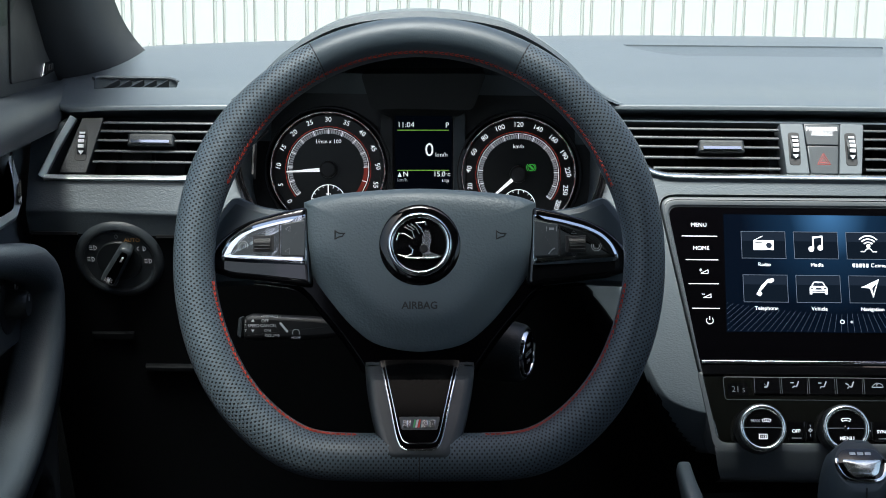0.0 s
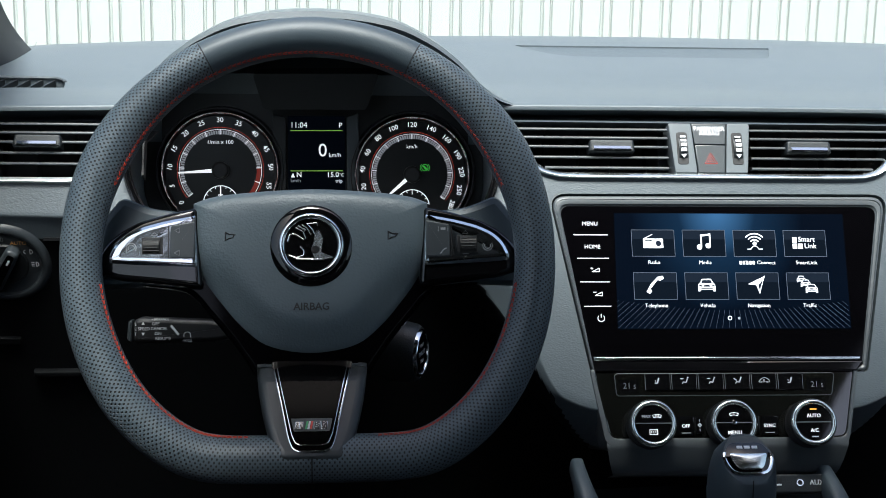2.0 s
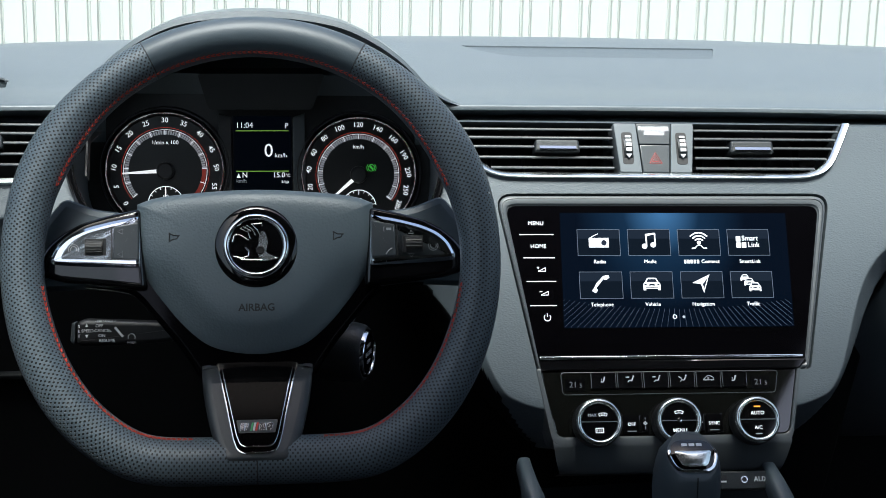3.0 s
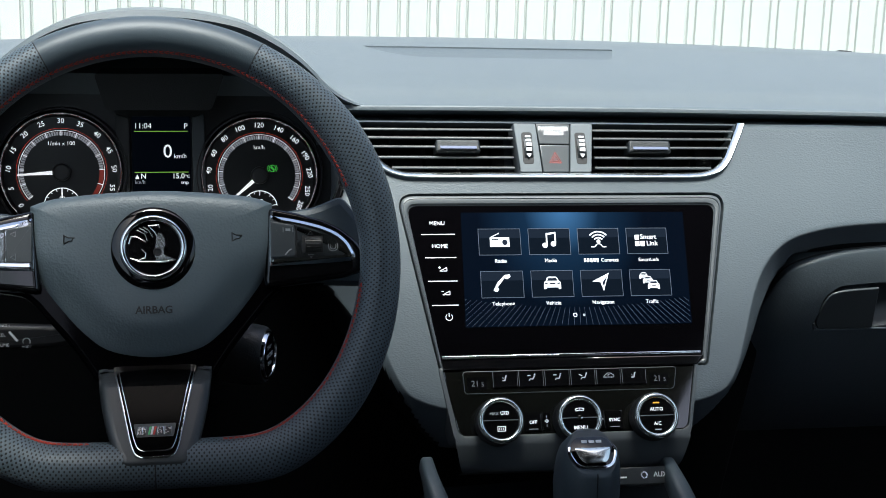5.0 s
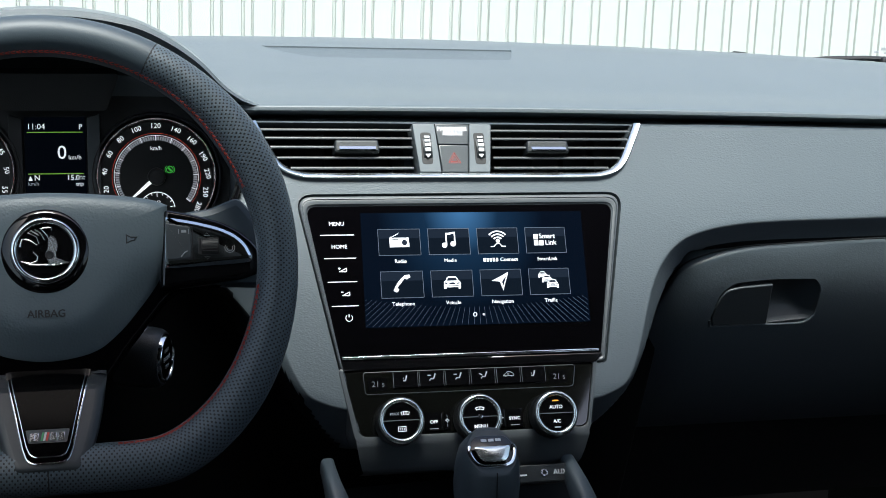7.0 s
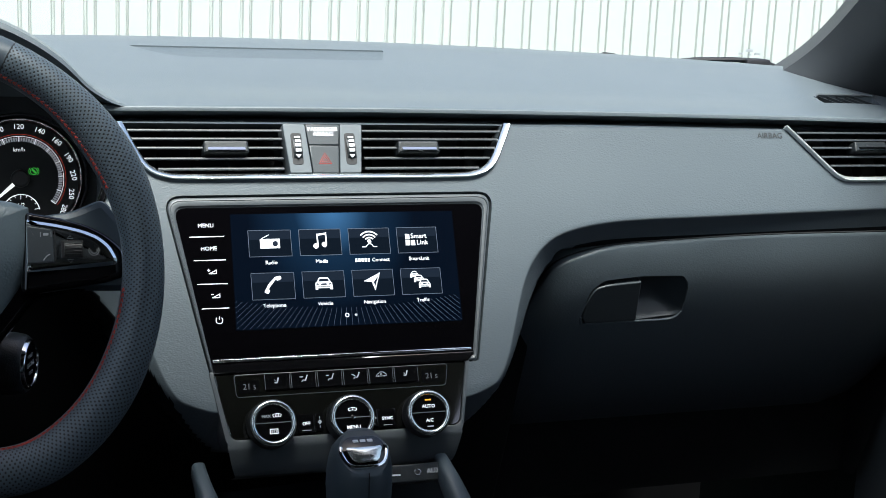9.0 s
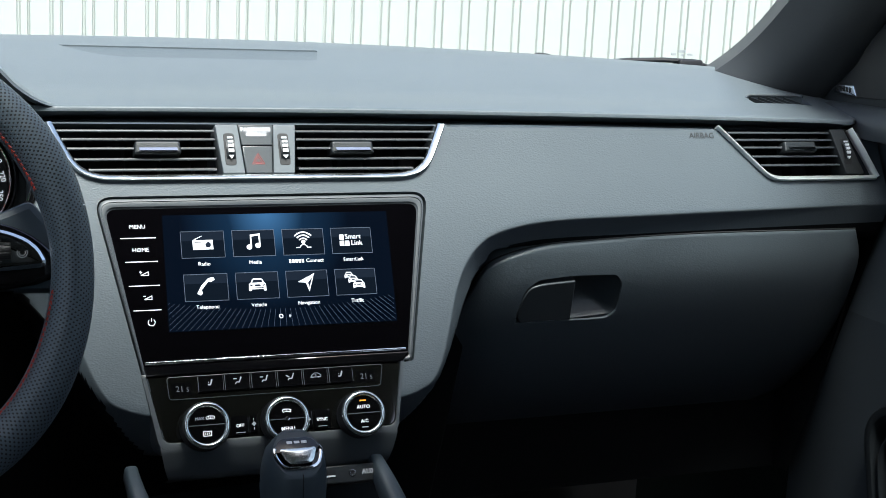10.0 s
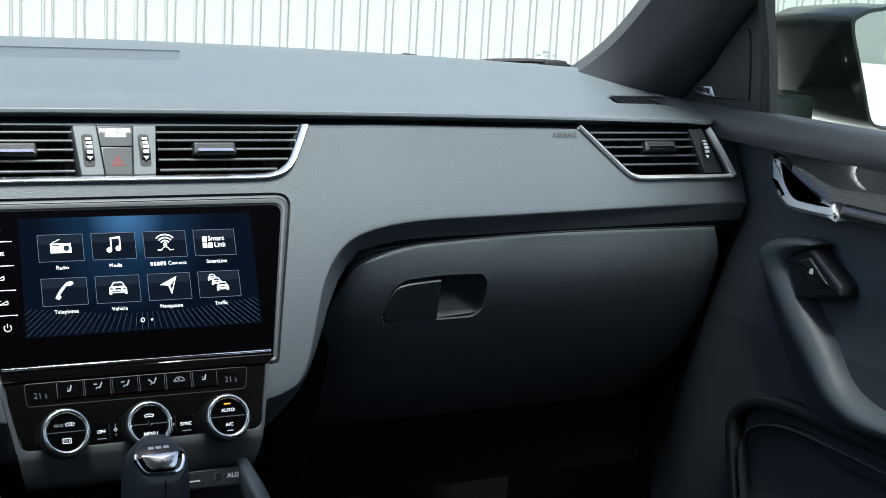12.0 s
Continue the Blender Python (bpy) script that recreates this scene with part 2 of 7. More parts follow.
def sweep(path, prof, closed=False, up=(0, 0, 1), bm=None, cap=True):
    """A closed section (pairs: sideways, up) carried along a path; up is the way that stays up."""
    P = [Vector(p) for p in path]
    k, rows = len(P), []
    for i in range(k):
        a, b = (P[i - 1], P[(i + 1) % k]) if closed else (P[max(0, i - 1)], P[min(k - 1, i + 1)])
        d = (b - a).normalized()
        side = d.cross(Vector(up)).normalized()
        u2 = side.cross(d).normalized()
        pr = prof(i / max(1, k - 1)) if callable(prof) else prof
        rows.append([P[i] + side * s + u2 * h for s, h in pr])
    bm, vs = grid(rows, bm, closed_u=closed, closed_v=True)
    if not closed and cap:
        bm.faces.new(vs[0])
        bm.faces.new(list(reversed(vs[-1])))
    return bm


def oval(a, b, n=16, p=2.0):
    return [(a * math.copysign(abs(math.cos(t)) ** (2 / p), math.cos(t)), b * math.copysign(abs(math.sin(t)) ** (2 / p), math.sin(t))) for t in (2 * math.pi * i / n for i in range(n))]


def tube(path, r, closed=False, n=10, up=(0, 0, 1), bm=None):
    return sweep(path, oval(r, r, n), closed, up, bm)


def dome(poly, w0, side, h, rings=9, p=3.0, bm=None):
    """A cushion over an outline: straight sides from w0 up by side, then swelling by h."""
    bm = bm or bmesh.new()
    k = len(poly)
    c = Vector((sum(q[0] for q in poly) / k, sum(q[1] for q in poly) / k))
    rows = [[Vector((x, y, w0)) for x, y in poly]]
    for i in range(rings):
        s = 1 - (i / rings) ** 1.4
        rows.append([Vector((c.x + (x - c.x) * s, c.y + (y - c.y) * s, w0 + side + h * (1 - s**p))) for x, y in poly])
    bm, vs = grid(rows, bm, closed_v=True)
    top = bm.verts.new((c.x, c.y, w0 + side + h))
    for j in range(k):
        bm.faces.new((vs[-1][j], vs[-1][(j + 1) % k], top))
    bm.faces.new(list(reversed(vs[0])))
    return bm


def lathe(prof, n=48, centre=(0, 0, 0), bm=None):
    """Pairs (radius, height) turned round z."""
    rows = [[(centre[0] + r * math.cos(2 * math.pi * i / n), centre[1] + r * math.sin(2 * math.pi * i / n), centre[2] + z) for i in range(n)] for r, z in prof]
    bm, _ = grid(rows, bm, closed_v=True)
    bmesh.ops.remove_doubles(bm, verts=bm.verts, dist=1e-6)
    return bm


def box(x0, x1, y0, y1, z0, z1, bev=0.0, bm=None):
    return prism([(x0, y0), (x1, y0), (x1, y1), (x0, y1)], z0, z1, bev, bm)


def disc(r, w0, w1, bev=0.0, centre=(0, 0), n=40, bm=None):
    return prism([(centre[0] + r * math.cos(2 * math.pi * i / n), centre[1] + r * math.sin(2 * math.pi * i / n)) for i in range(n)], w0, w1, bev, bm)


def arc(r0, r1, a0, a1, w0, w1, n=24, centre=(0, 0), bm=None):
    """A flat band of a ring, from angle a0 to a1 (degrees)."""
    th = [radians(a0 + (a1 - a0) * i / n) for i in range(n + 1)]
    out = [(centre[0] + r1 * math.cos(t), centre[1] + r1 * math.sin(t)) for t in th] + [(centre[0] + r0 * math.cos(t), centre[1] + r0 * math.sin(t)) for t in reversed(th)]
    bm = bm or bmesh.new()
    k = n + 1
    for w, flip in ((w0, True), (w1, False)):
        vs = [bm.verts.new((x, y, w)) for x, y in out]
        for i in range(n):
            f = (vs[i], vs[i + 1], vs[2 * k - 2 - i], vs[2 * k - 1 - i])
            bm.faces.new(tuple(reversed(f)) if flip else f)
        if flip:
            lo = vs
        else:
            for i in range(2 * k):
                bm.faces.new((lo[i], lo[(i + 1) % (2 * k)], vs[(i + 1) % (2 * k)], vs[i]))
    return bm


def moved(bm, m):
    bm.transform(m)
    return bm


WORDS = []


def word(name, text, size, x, y, w, material, parent, turn=0.0, bold=0.0, align="CENTER", depth=0.0001):
    """Lettering in the parent's plane; all of it is made at the end of the script."""
    WORDS.append((name, text, size, Matrix.Translation((x, y, w)) @ Matrix.Rotation(radians(turn), 4, "Z"), material, parent, bold, align, depth))


def make_words():
    made = []
    for name, text, size, m, material, parent, bold, align, depth in WORDS:
        cu = bpy.data.curves.new(name, "FONT")
        cu.body, cu.size, cu.align_x, cu.align_y, cu.offset, cu.extrude = text, size, align, "CENTER", bold * size, depth
        cu.resolution_u = 3
        made.append(new(name, cu))
    bpy.context.view_layer.update()
    dg = bpy.context.evaluated_depsgraph_get()
    meshes = [bpy.data.meshes.new_from_object(o.evaluated_get(dg)) for o in made]
    for o in made:
        bpy.data.objects.remove(o)
    for (name, text, size, m, material, parent, bold, align, depth), me in zip(WORDS, meshes):
        me.materials.clear()
        me.materials.append(material)
        me.name = name
        ob = new(name, me)
        ob.parent = parent
        ob.matrix_local = m


def carve(ob, cutters, solver="EXACT"):
    """Cuts closed bmeshes out of a mesh object, for good."""
    obs = []
    for bm in cutters:
        bmesh.ops.recalc_face_normals(bm, faces=bm.faces)
        me = bpy.data.meshes.new("cutter")
        bm.to_mesh(me)
        bm.free()
        c = new("cutter", me)
        c.parent = ob.parent
        md = ob.modifiers.new("cut", "BOOLEAN")
        md.operation, md.solver, md.object = "DIFFERENCE", solver, c
        obs.append(c)
    bpy.context.view_layer.update()
    me = bpy.data.meshes.new_from_object(ob.evaluated_get(bpy.context.evaluated_depsgraph_get()))
    ob.modifiers.clear()
    ob.data = me
    for c in obs:
        bpy.data.objects.remove(c)
    me.polygons.foreach_set("use_smooth", [True] * len(me.polygons))
    me.set_sharp_from_angle(angle=radians(55))


def smooth01(t):
    t = max(0.0, min(1.0, t))
    return t * t * (3 - 2 * t)


def lerp(x, xs, ys):
    return float(np.interp(x, xs, ys))


# the dash front leans back by 26 degrees; x along the car's width, y up its face, z towards the driver
FACE = pose(0, 0, 1.0, 64, 0, 0)
S26, C26 = math.sin(radians(26)), math.cos(radians(26))


# the wheel's plane
WHEEL = pose(-0.350, -0.209, 0.957, 69.5, 0, 0) @ pose(0, 0, 0, 0, 0, 0.6)

# ---- surroundings ----
bm = bmesh.new()
grid([[(x, y, 0.0) for y in (-60, -8, 0, 6.2, 60)] for x in (-60, -10, 0, 10, 60)], bm)
ASPHALT = mat("pale_concrete", (0.42, 0.42, 0.40), 0.9, grain=(90, 0.004), tone=(1.5, 0.15))
tagged(part("ground", bm, ASPHALT, smooth=0), "pale grey concrete yard under the car", "ground", kind="structure")

CLAD = mat("white_coated_steel", (0.355, 0.38, 0.36), 0.5, tone=(1.2, 0.03), wear=0.05)
RIB, x = 0.158, -24.0
prof = []
while x < 26:
    prof += [(x, 0.0), (x + 0.092, 0.0), (x + 0.098, 0.014), (x + 0.107, 0.014), (x + 0.113, 0.0), (x + 0.142, 0.0), (x + 0.148, 0.014), (x + 0.153, 0.014)]
    x += RIB
bm, _ = grid([[(px, 5.93 + d, z) for px, d in prof] for z in (0.0, 4.2)])
tagged(part("wall_front", bm, CLAD, smooth=0), "white ribbed steel cladding wall across the yard", "wall", kind="structure")

# plain white walls that close the yard beside and behind the car
RENDERED = mat("green_grey_render", (0.36, 0.39, 0.36), 0.8, tone=(2, 0.2))
for name, m, material, colour in (("wall_left", pose(-24, 0, 0, 0, 0, 90), RENDERED, "green-grey"), ("wall_right", pose(26, 0, 0, 0, 0, 90), CLAD, "white"), ("wall_back", pose(0, -24, 0), CLAD, "white")):
    bm = moved(box(-32, 32, -0.1, 0.1, 0, 3.6, 0.01), m)
    tagged(part(name, bm, material, smooth=0), "plain %s wall closing the yard" % colour, "wall", kind="structure")

# ---- car shell ----
SHELL = thing("car_body", "dark painted car body shell round the cabin", "car body")


def panel(pts, name, material, thick=(0, 0, 0.02), parent=None, label=""):
    """A flat plate through corner points, with thickness."""
    bm = bmesh.new()
    t = Vector(thick)
    a = [bm.verts.new(p) for p in pts]
    b = [bm.verts.new(Vector(p) + t) for p in pts]
    bm.faces.new(a)
    bm.faces.new(list(reversed(b)))
    for i in range(len(a)):
        bm.faces.new((a[i], a[(i + 1) % len(a)], b[(i + 1) % len(a)], b[i]))
    return part(name, bm, material, parent, label, smooth=0)


panel([(-0.51, -0.325, 1.42), (0.51, -0.325, 1.42), (0.52, -2.3, 1.40), (-0.52, -2.3, 1.40)], "roof", CLOTH, (0, 0, 0.04), SHELL, "black cloth headliner")
panel([(-0.8, 0.9, 0.26), (0.8, 0.9, 0.26), (0.8, -2.6, 0.26), (-0.8, -2.6, 0.26)], "floor_pan", CARPET, (0, 0, -0.04), SHELL, "black carpet floor")
panel([(-0.8, 0.56, 0.26), (0.8, 0.56, 0.26), (0.8, 0.56, 1.02), (-0.8, 0.56, 1.02)], "firewall", BLACK, (0, 0.03, 0), SHELL)
panel([(-0.8, -2.3, 0.26), (0.8, -2.3, 0.26), (0.61, -2.3, 1.06), (-0.61, -2.3, 1.06)], "rear_bulkhead", CARPET, (0, -0.03, 0), SHELL)
panel([(-0.61, -2.3, 1.06), (0.61, -2.3, 1.06), (0.52, -2.3, 1.42), (-0.52, -2.3, 1.42)], "rear_window", DEEPTINT, (0, -0.004, 0), SHELL, "unseen tailgate glass, darkened to hold back light")
for s in (-1, 1):
    panel([(s * 0.76, -0.3, 0.26), (s * 0.76, -2.35, 0.26), (s * 0.76, -2.35, 1.04), (s * 0.76, -0.3, 1.04)], "side_wall", HARD, (s * 0.04, 0, 0), SHELL)
    panel([(s * 0.74, -1.34, 1.04), (s * 0.74, -1.46, 1.04), (s * 0.53, -1.46, 1.42), (s * 0.53, -1.34, 1.42)], "door_pillar", CLOTH, (s * 0.04, 0, 0), SHELL)
    panel([(s * 0.74, -1.95, 1.04), (s * 0.74, -2.4, 1.04), (s * 0.53, -2.15, 1.42), (s * 0.53, -1.85, 1.42)], "rear_pillar", CLOTH, (s * 0.04, 0, 0), SHELL)
    panel([(s * 0.76, 0.9, 0.26), (s * 0.76, -0.3, 0.26), (s * 0.76, -0.3, 1.03), (s * 0.76, 0.1, 1.03), (s * 0.76, 0.9, 0.98)], "door_skin", PAINT, (s * 0.04, 0, 0), SHELL)
panel([(-0.8, 0.56, 1.0), (0.8, 0.56, 1.0), (0.8, 1.6, 0.86), (-0.8, 1.6, 0.86)], "bonnet", PAINT, (0, 0, -0.02), SHELL, "dark painted bonnet")

# seats out of the camera's sight, which shade the footwells
for x, top, y0 in ((0.36, 1.10, -0.72), (-0.36, 0.90, -0.86)):
    SEAT = thing("front_seat", "black cloth front seat facing the dashboard", "seat", None, "front seats")
    prof = fillet([(-0.25, 0.40), (0.25, 0.40), (0.24, top - 0.1), (0.14, top), (-0.14, top), (-0.24, top - 0.1)], 0.05)
    bm = prism(prof, 0.0, 0.14, 0.04)
    part("backrest", moved(bm, pose(x, y0, 0.0, 90, 0, 0) @ pose(0, 0, 0, 12, 0, 0)), CLOTH, SEAT, "black seat backrest")
    part("cushion", moved(box(x - 0.26, x + 0.26, y0 - 0.08, y0 + 0.46, 0.38, 0.54, 0.05), Matrix()), CLOTH, SEAT, "black seat cushion")
bench = thing("rear_bench", "black cloth rear bench behind the camera", "seat")
part("backrest", moved(box(-0.66, 0.66, 0.40, 1.02, 0.0, 0.15, 0.05), pose(0, -1.85, 0, 90, 0, 0)), CLOTH, bench)
part("cushion", box(-0.66, 0.66, -1.95, -1.45, 0.36, 0.52, 0.05), CLOTH, bench)

# windscreen
rows = []
for i in range(13):
    s = -1 + i / 6
    rows.append([(0.70 * s, 0.60 - 0.16 * s * s - 1.0 * t, 1.03 + 0.40 * t) if t == 0 else ((0.70 - 0.14 * t) * s, 0.60 - 0.16 * s * s - 0.945 * t, 1.03 + 0.39 * t) for t in (0, 0.33, 0.66, 1.0)])
bm, _ = grid(rows)
ob = tagged(part("windscreen", bm, GLASS), "clear curved windscreen glass above the dashboard", "windscreen", kind="structure")
ob.visible_shadow = False

# ---- dashboard ----
DASH = thing("dashboard", "dark anthracite soft-touch dashboard with a padded top", "dashboard", kind="")

# crease below which the face turns under: half-width against height up the face
CREASE_U = [0.0, 0.09, 0.110, 0.121, 0.1294, 0.1400, 0.1475, 0.1555, 0.1625, 0.171, 0.178, 0.188, 0.2025, 0.2225, 0.257, 0.305, 0.389, 0.52, 0.69, 0.8]
CREASE_V = [-0.226, -0.2245, -0.222, -0.2195, -0.2165, -0.2110, -0.2020, -0.186, -0.166, -0.140, -0.1215, -0.103, -0.0865, -0.0745, -0.066, -0.0617, -0.0597, -0.0565, -0.053, -0.053]
# where the lower facet ends and the face drops back into the footwell
DROP_U = [0.0, 0.098, 0.113, 0.1290, 0.1450, 0.1600, 0.174, 0.188, 0.206, 0.228, 0.262, 0.32, 0.69, 0.8]
DROP_V = [-0.276, -0.276, -0.268, -0.2475, -0.2190, -0.1938, -0.170, -0.146, -0.121, -0.102, -0.090, -0.083, -0.076, -0.076]


CREASE = np.array(curve2(list(zip(CREASE_U, CREASE_V)), 10))
DROP = np.array(curve2(list(zip(DROP_U, DROP_V)), 8))


def side_of(line, u, v):
    """Signed distance from a line across the face; positive above it."""
    a, b = line[:-1], line[1:]
    ab, ap = b - a, np.array((u, v)) - a
    t = np.clip((ap * ab).sum(1) / (ab * ab).sum(1), 0, 1)
    d = float(np.sqrt(((ap - ab * t[:, None]) ** 2).sum(1)).min())
    return d if v > np.interp(u, line[:, 0], line[:, 1]) else -d


def face_y(x, z):
    """How far forward the dash front lies at a place across and a height."""
    v = (z - 1.0) / C26
    lean = (z - 1.0) * S26 / C26
    u = abs(x)
    d = -side_of(CREASE, u, v)
    if d <= 0:
        return lean
    room = max(0.0, -0.0235 + 0.364 * max(0.0, 0.95 - z) - lean)
    facet = lerp(u, (0.19, 0.25), (1.12, 1.10)) * (d - 0.0015 * (1 - math.exp(-d / 0.0015)))
    deep = -side_of(DROP, u, v)
    if deep > 0:
        facet += room * smooth01(deep / 0.03)
    # hollow behind the glovebox lid
    hollow = 0.10 * smooth01((x - 0.222) / 0.02) * smooth01((0.690 - x) / 0.008) * smooth01((0.915 - z) / 0.02)
    return min(0.125, lean + min(room, facet) + hollow)


ZT = 1.0 + 0.033 * C26
xs = [0.10 * i / 18 for i in range(18)] + [0.10 + 0.14 * i / 100 for i in range(100)] + [0.24 + 0.45 * i / 70 for i in range(71)]
xs = [-x for x in xs[:0:-1]] + xs


def heights(x):
    """Heights up one column of the face, close together about its crease."""
    zc = 1.0 + float(np.interp(abs(x), CREASE[:, 0], CREASE[:, 1])) * C26
    low = [0.60 + (zc - 0.042 - 0.60) * j / 26 for j in range(26)]
    near = [zc - d for d in (0.042, 0.038, 0.034, 0.030, 0.026, 0.022, 0.018, 0.014, 0.010, 0.007, 0.0045, 0.003, 0.002, 0.001)]
    top = min(ZT, 1.0280 - 0.0048 * (x / 0.66) ** 2)
    return low + near + [zc + (top - zc) * j / 30 for j in range(31)]


front = [[(x, face_y(x, z), z) for z in heights(x)] for x in xs]
zs = [0.60, ZT]
bm, vf = grid(front)
BACKY = 0.135
vb = [[bm.verts.new((x, BACKY, z)) for z in (zs[0], zs[-1])] for x in (xs[0], xs[-1])]
bm.faces.new([vf[i][0] for i in range(len(xs))] + [vb[1][0], vb[0][0]])
bm.faces.new([vf[i][-1] for i in range(len(xs))] + [vb[1][1], vb[0][1]])
bm.faces.new(vf[0] + [vb[0][1], vb[0][0]])
bm.faces.new(vf[-1] + [vb[1][1], vb[1][0]])
bm.faces.new((vb[0][0], vb[1][0], vb[1][1], vb[0][1]))
fascia = part("fascia", bm, SOFT, DASH, "grained dark grey soft-touch fascia")

V_MID = [(-0.1786, 0.036), (0.1786, 0.036), (0.1703, 0.014), (0.1602, -0.0025), (0.1423, -0.0151), (-0.1423, -0.0151), (-0.1602, -0.0025), (-0.1703, 0.014)]
V_OUT = [(0.4905, 0.036), (0.651, 0.036), (0.6755, -0.0215), (0.5592, -0.0225), (0.5437, -0.0195)]
V_OUTL = [(-x, y) for x, y in reversed(V_OUT)]
SCREEN_OUT = fillet([(-0.1470, -0.0335), (0.1590, -0.0325), (0.1262, -0.1915), (-0.1160, -0.1915)], [0.017, 0.017, 0.004, 0.004])
CLIM_OUT = fillet([(-0.1135, -0.1905), (0.1135, -0.1905), (0.1020, -0.2475), (-0.1020, -0.2475)], [0.003, 0.003, 0.008, 0.008])
BOWL = [(0.076 * math.cos(radians(q)), 0.076 * math.sin(radians(q))) for q in range(180, 268, 6)]
CLUSTER = [(-0.5125, 1.09)] + [(-0.4365 + x, 1.0 + z) for x, z in BOWL] + [(-0.2660 - x, 0.998 + z) for x, z in reversed(BOWL)] + [(-0.1900, 1.09)]


def across(poly, y0, y1):
    """A prism from an outline in x and z, drawn from y0 to y1."""
    return moved(prism(poly, -y1, -y0), pose(0, 0, 0, 90, 0, 0))


cuts = [moved(prism(p, -0.05, 0.02), FACE) for p in (V_MID, V_OUT, V_OUTL)]
cuts.append(moved(prism(SCREEN_OUT, -0.010, 0.02), FACE))
cuts.append(moved(prism(CLIM_OUT, -0.006, 0.02), FACE))
well_cut = across([(x, 1.2 if z > 1.05 else z) for x, z in CLUSTER], -0.2, 0.2)
for v in well_cut.verts:
    v.co.z -= 0.32 * (v.co.y + 0.02)
cuts.append(well_cut)
# below the drop line both sides turn black: driver's knee panel, painted shade elsewhere
fascia.data.materials.append(KNEE_SHADE)
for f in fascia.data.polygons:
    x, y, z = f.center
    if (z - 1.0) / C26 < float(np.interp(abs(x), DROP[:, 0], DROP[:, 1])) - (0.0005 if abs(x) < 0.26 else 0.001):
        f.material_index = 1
carve(fascia, cuts)

# padded top


def pad_lip(x):
    return 0.031 - 0.024 * (x / 0.66) ** 2 + (0.05 * ((abs(x) - 0.645) / 0.045) ** 2 if abs(x) > 0.645 else 0)


def pad_crest(x):
    return 0.288 - 0.062 * (x / 0.61) ** 2


def pad_z(y):
    return 1.0505 + 0.2 * (y - 0.095)


rows = []
for i in range(121):
    x = -0.69 + 1.38 * i / 120
    yl, yc = pad_lip(x), pad_crest(x)
    zl = 1.0335 + 0.2 * (yl - 0.031)
    end = smooth01((abs(x) - 0.62) / 0.07)
    row = [(0.12, zl - 0.004), (yl + 0.030, zl - 0.004), (yl + 0.022, zl - 0.0015), (yl + 0.013, zl + 0.0010), (yl + 0.005, zl + 0.0032), (yl, zl + 0.0050), (yl, zl + 0.0080), (yl + 0.0010, zl + 0.0090), (yl + 0.006, zl + 0.0100), (yl + 0.016, zl + 0.0118), (yl + 0.034, zl + 0.0145), (yl + 0.056, max(zl + 0.017, pad_z(yl + 0.056) - 0.0005))]
    row += [(yl + 0.056 + (yc - yl - 0.056) * k / 8, pad_z(yl + 0.056 + (yc - yl - 0.056) * k / 8) + 0.0018 * math.sin(math.pi * k / 8)) for k in range(1, 9)]
    row += [(yc + 0.02, pad_z(yc) - 0.001), (yc + 0.06, pad_z(yc) - 0.012), (0.44 - 0.14 * (x / 0.69) ** 2, 1.03), (0.44, 0.98), (0.12, 0.98)]
    rows.append([(x, y, z - 0.004 * end) for y, z in row])
bm, vs = grid(rows, closed_v=True)
bm.faces.new(vs[0])
bm.faces.new(list(reversed(vs[-1])))
pad = part("top_pad", bm, PAD, DASH, "padded dark grey dash top")


def flat_on_pad(poly, depth):
    """A shallow cutter whose floor lies just under the pad's top."""
    bm = bmesh.new()
    lo = [bm.verts.new((x, y, pad_z(y) - depth)) for x, y in poly]
    hi = [bm.verts.new((x, y, pad_z(y) + 0.04)) for x, y in poly]
    bm.faces.new(list(reversed(lo)))
    bm.faces.new(hi)
    for i in range(len(poly)):
        bm.faces.new((lo[i], lo[(i + 1) % len(poly)], hi[(i + 1) % len(poly)], hi[i]))
    return bm


# outline of the hood over the instruments
TAIL = [(0.1324, 1.0747), (0.1432, 1.0631), (0.155, 1.0538), (0.165, 1.0478), (0.176, 1.0436), (0.188, 1.0412), (0.200, 1.0402)]
CROWN = [(0.0, 1.1232), (0.035, 1.1212), (0.070, 1.1145), (0.098, 1.1015), (0.119, 1.0870)]
ARCH = [(-0.350 - d, z - 0.005 * smooth01((d - 0.145) / 0.045)) for d, z in reversed(CROWN[1:] + TAIL)] + [(-0.350 + d, z) for d, z in CROWN + TAIL]
arch = curve2(ARCH, 4)
UNDER = [(-0.350 + (x + 0.350) * 0.975, z - 0.004) for x, z in arch if abs(x + 0.350) < 0.150]
UNDER = [(UNDER[0][0], 0.95)] + UNDER + [(UNDER[-1][0], 0.95)]
TRAY = fillet([(-0.146, 0.2445), (-0.128, 0.222), (-0.098, 0.2025), (0.113, 0.2045), (0.126, 0.2475)], [0.001, 0.02, 0.03, 0.008, 0.003])
DEFR = fillet([(0.5760, 0.0770), (0.5790, 0.1010), (0.5884, 0.1085), (0.6540, 0.1092), (0.6590, 0.1066), (0.6516, 0.0753)], [0.002, 0.005, 0.004, 0.003, 0.003, 0.002])[::-1]
DEFL = [(-x, y) for x, y in reversed(DEFR)]
carve(pad, [across(UNDER[::-1], -0.2, 0.128), flat_on_pad(TRAY, 0.0012), flat_on_pad(DEFR, 0.012), flat_on_pad(DEFL, 0.012)])

bm = bmesh.new()
bm.faces.new([bm.verts.new((x, y, pad_z(y) - 0.0006)) for x, y in TRAY])
part("tray_floor", bm, SOFT, DASH, "smooth dark floor of the shallow tray", smooth=0)
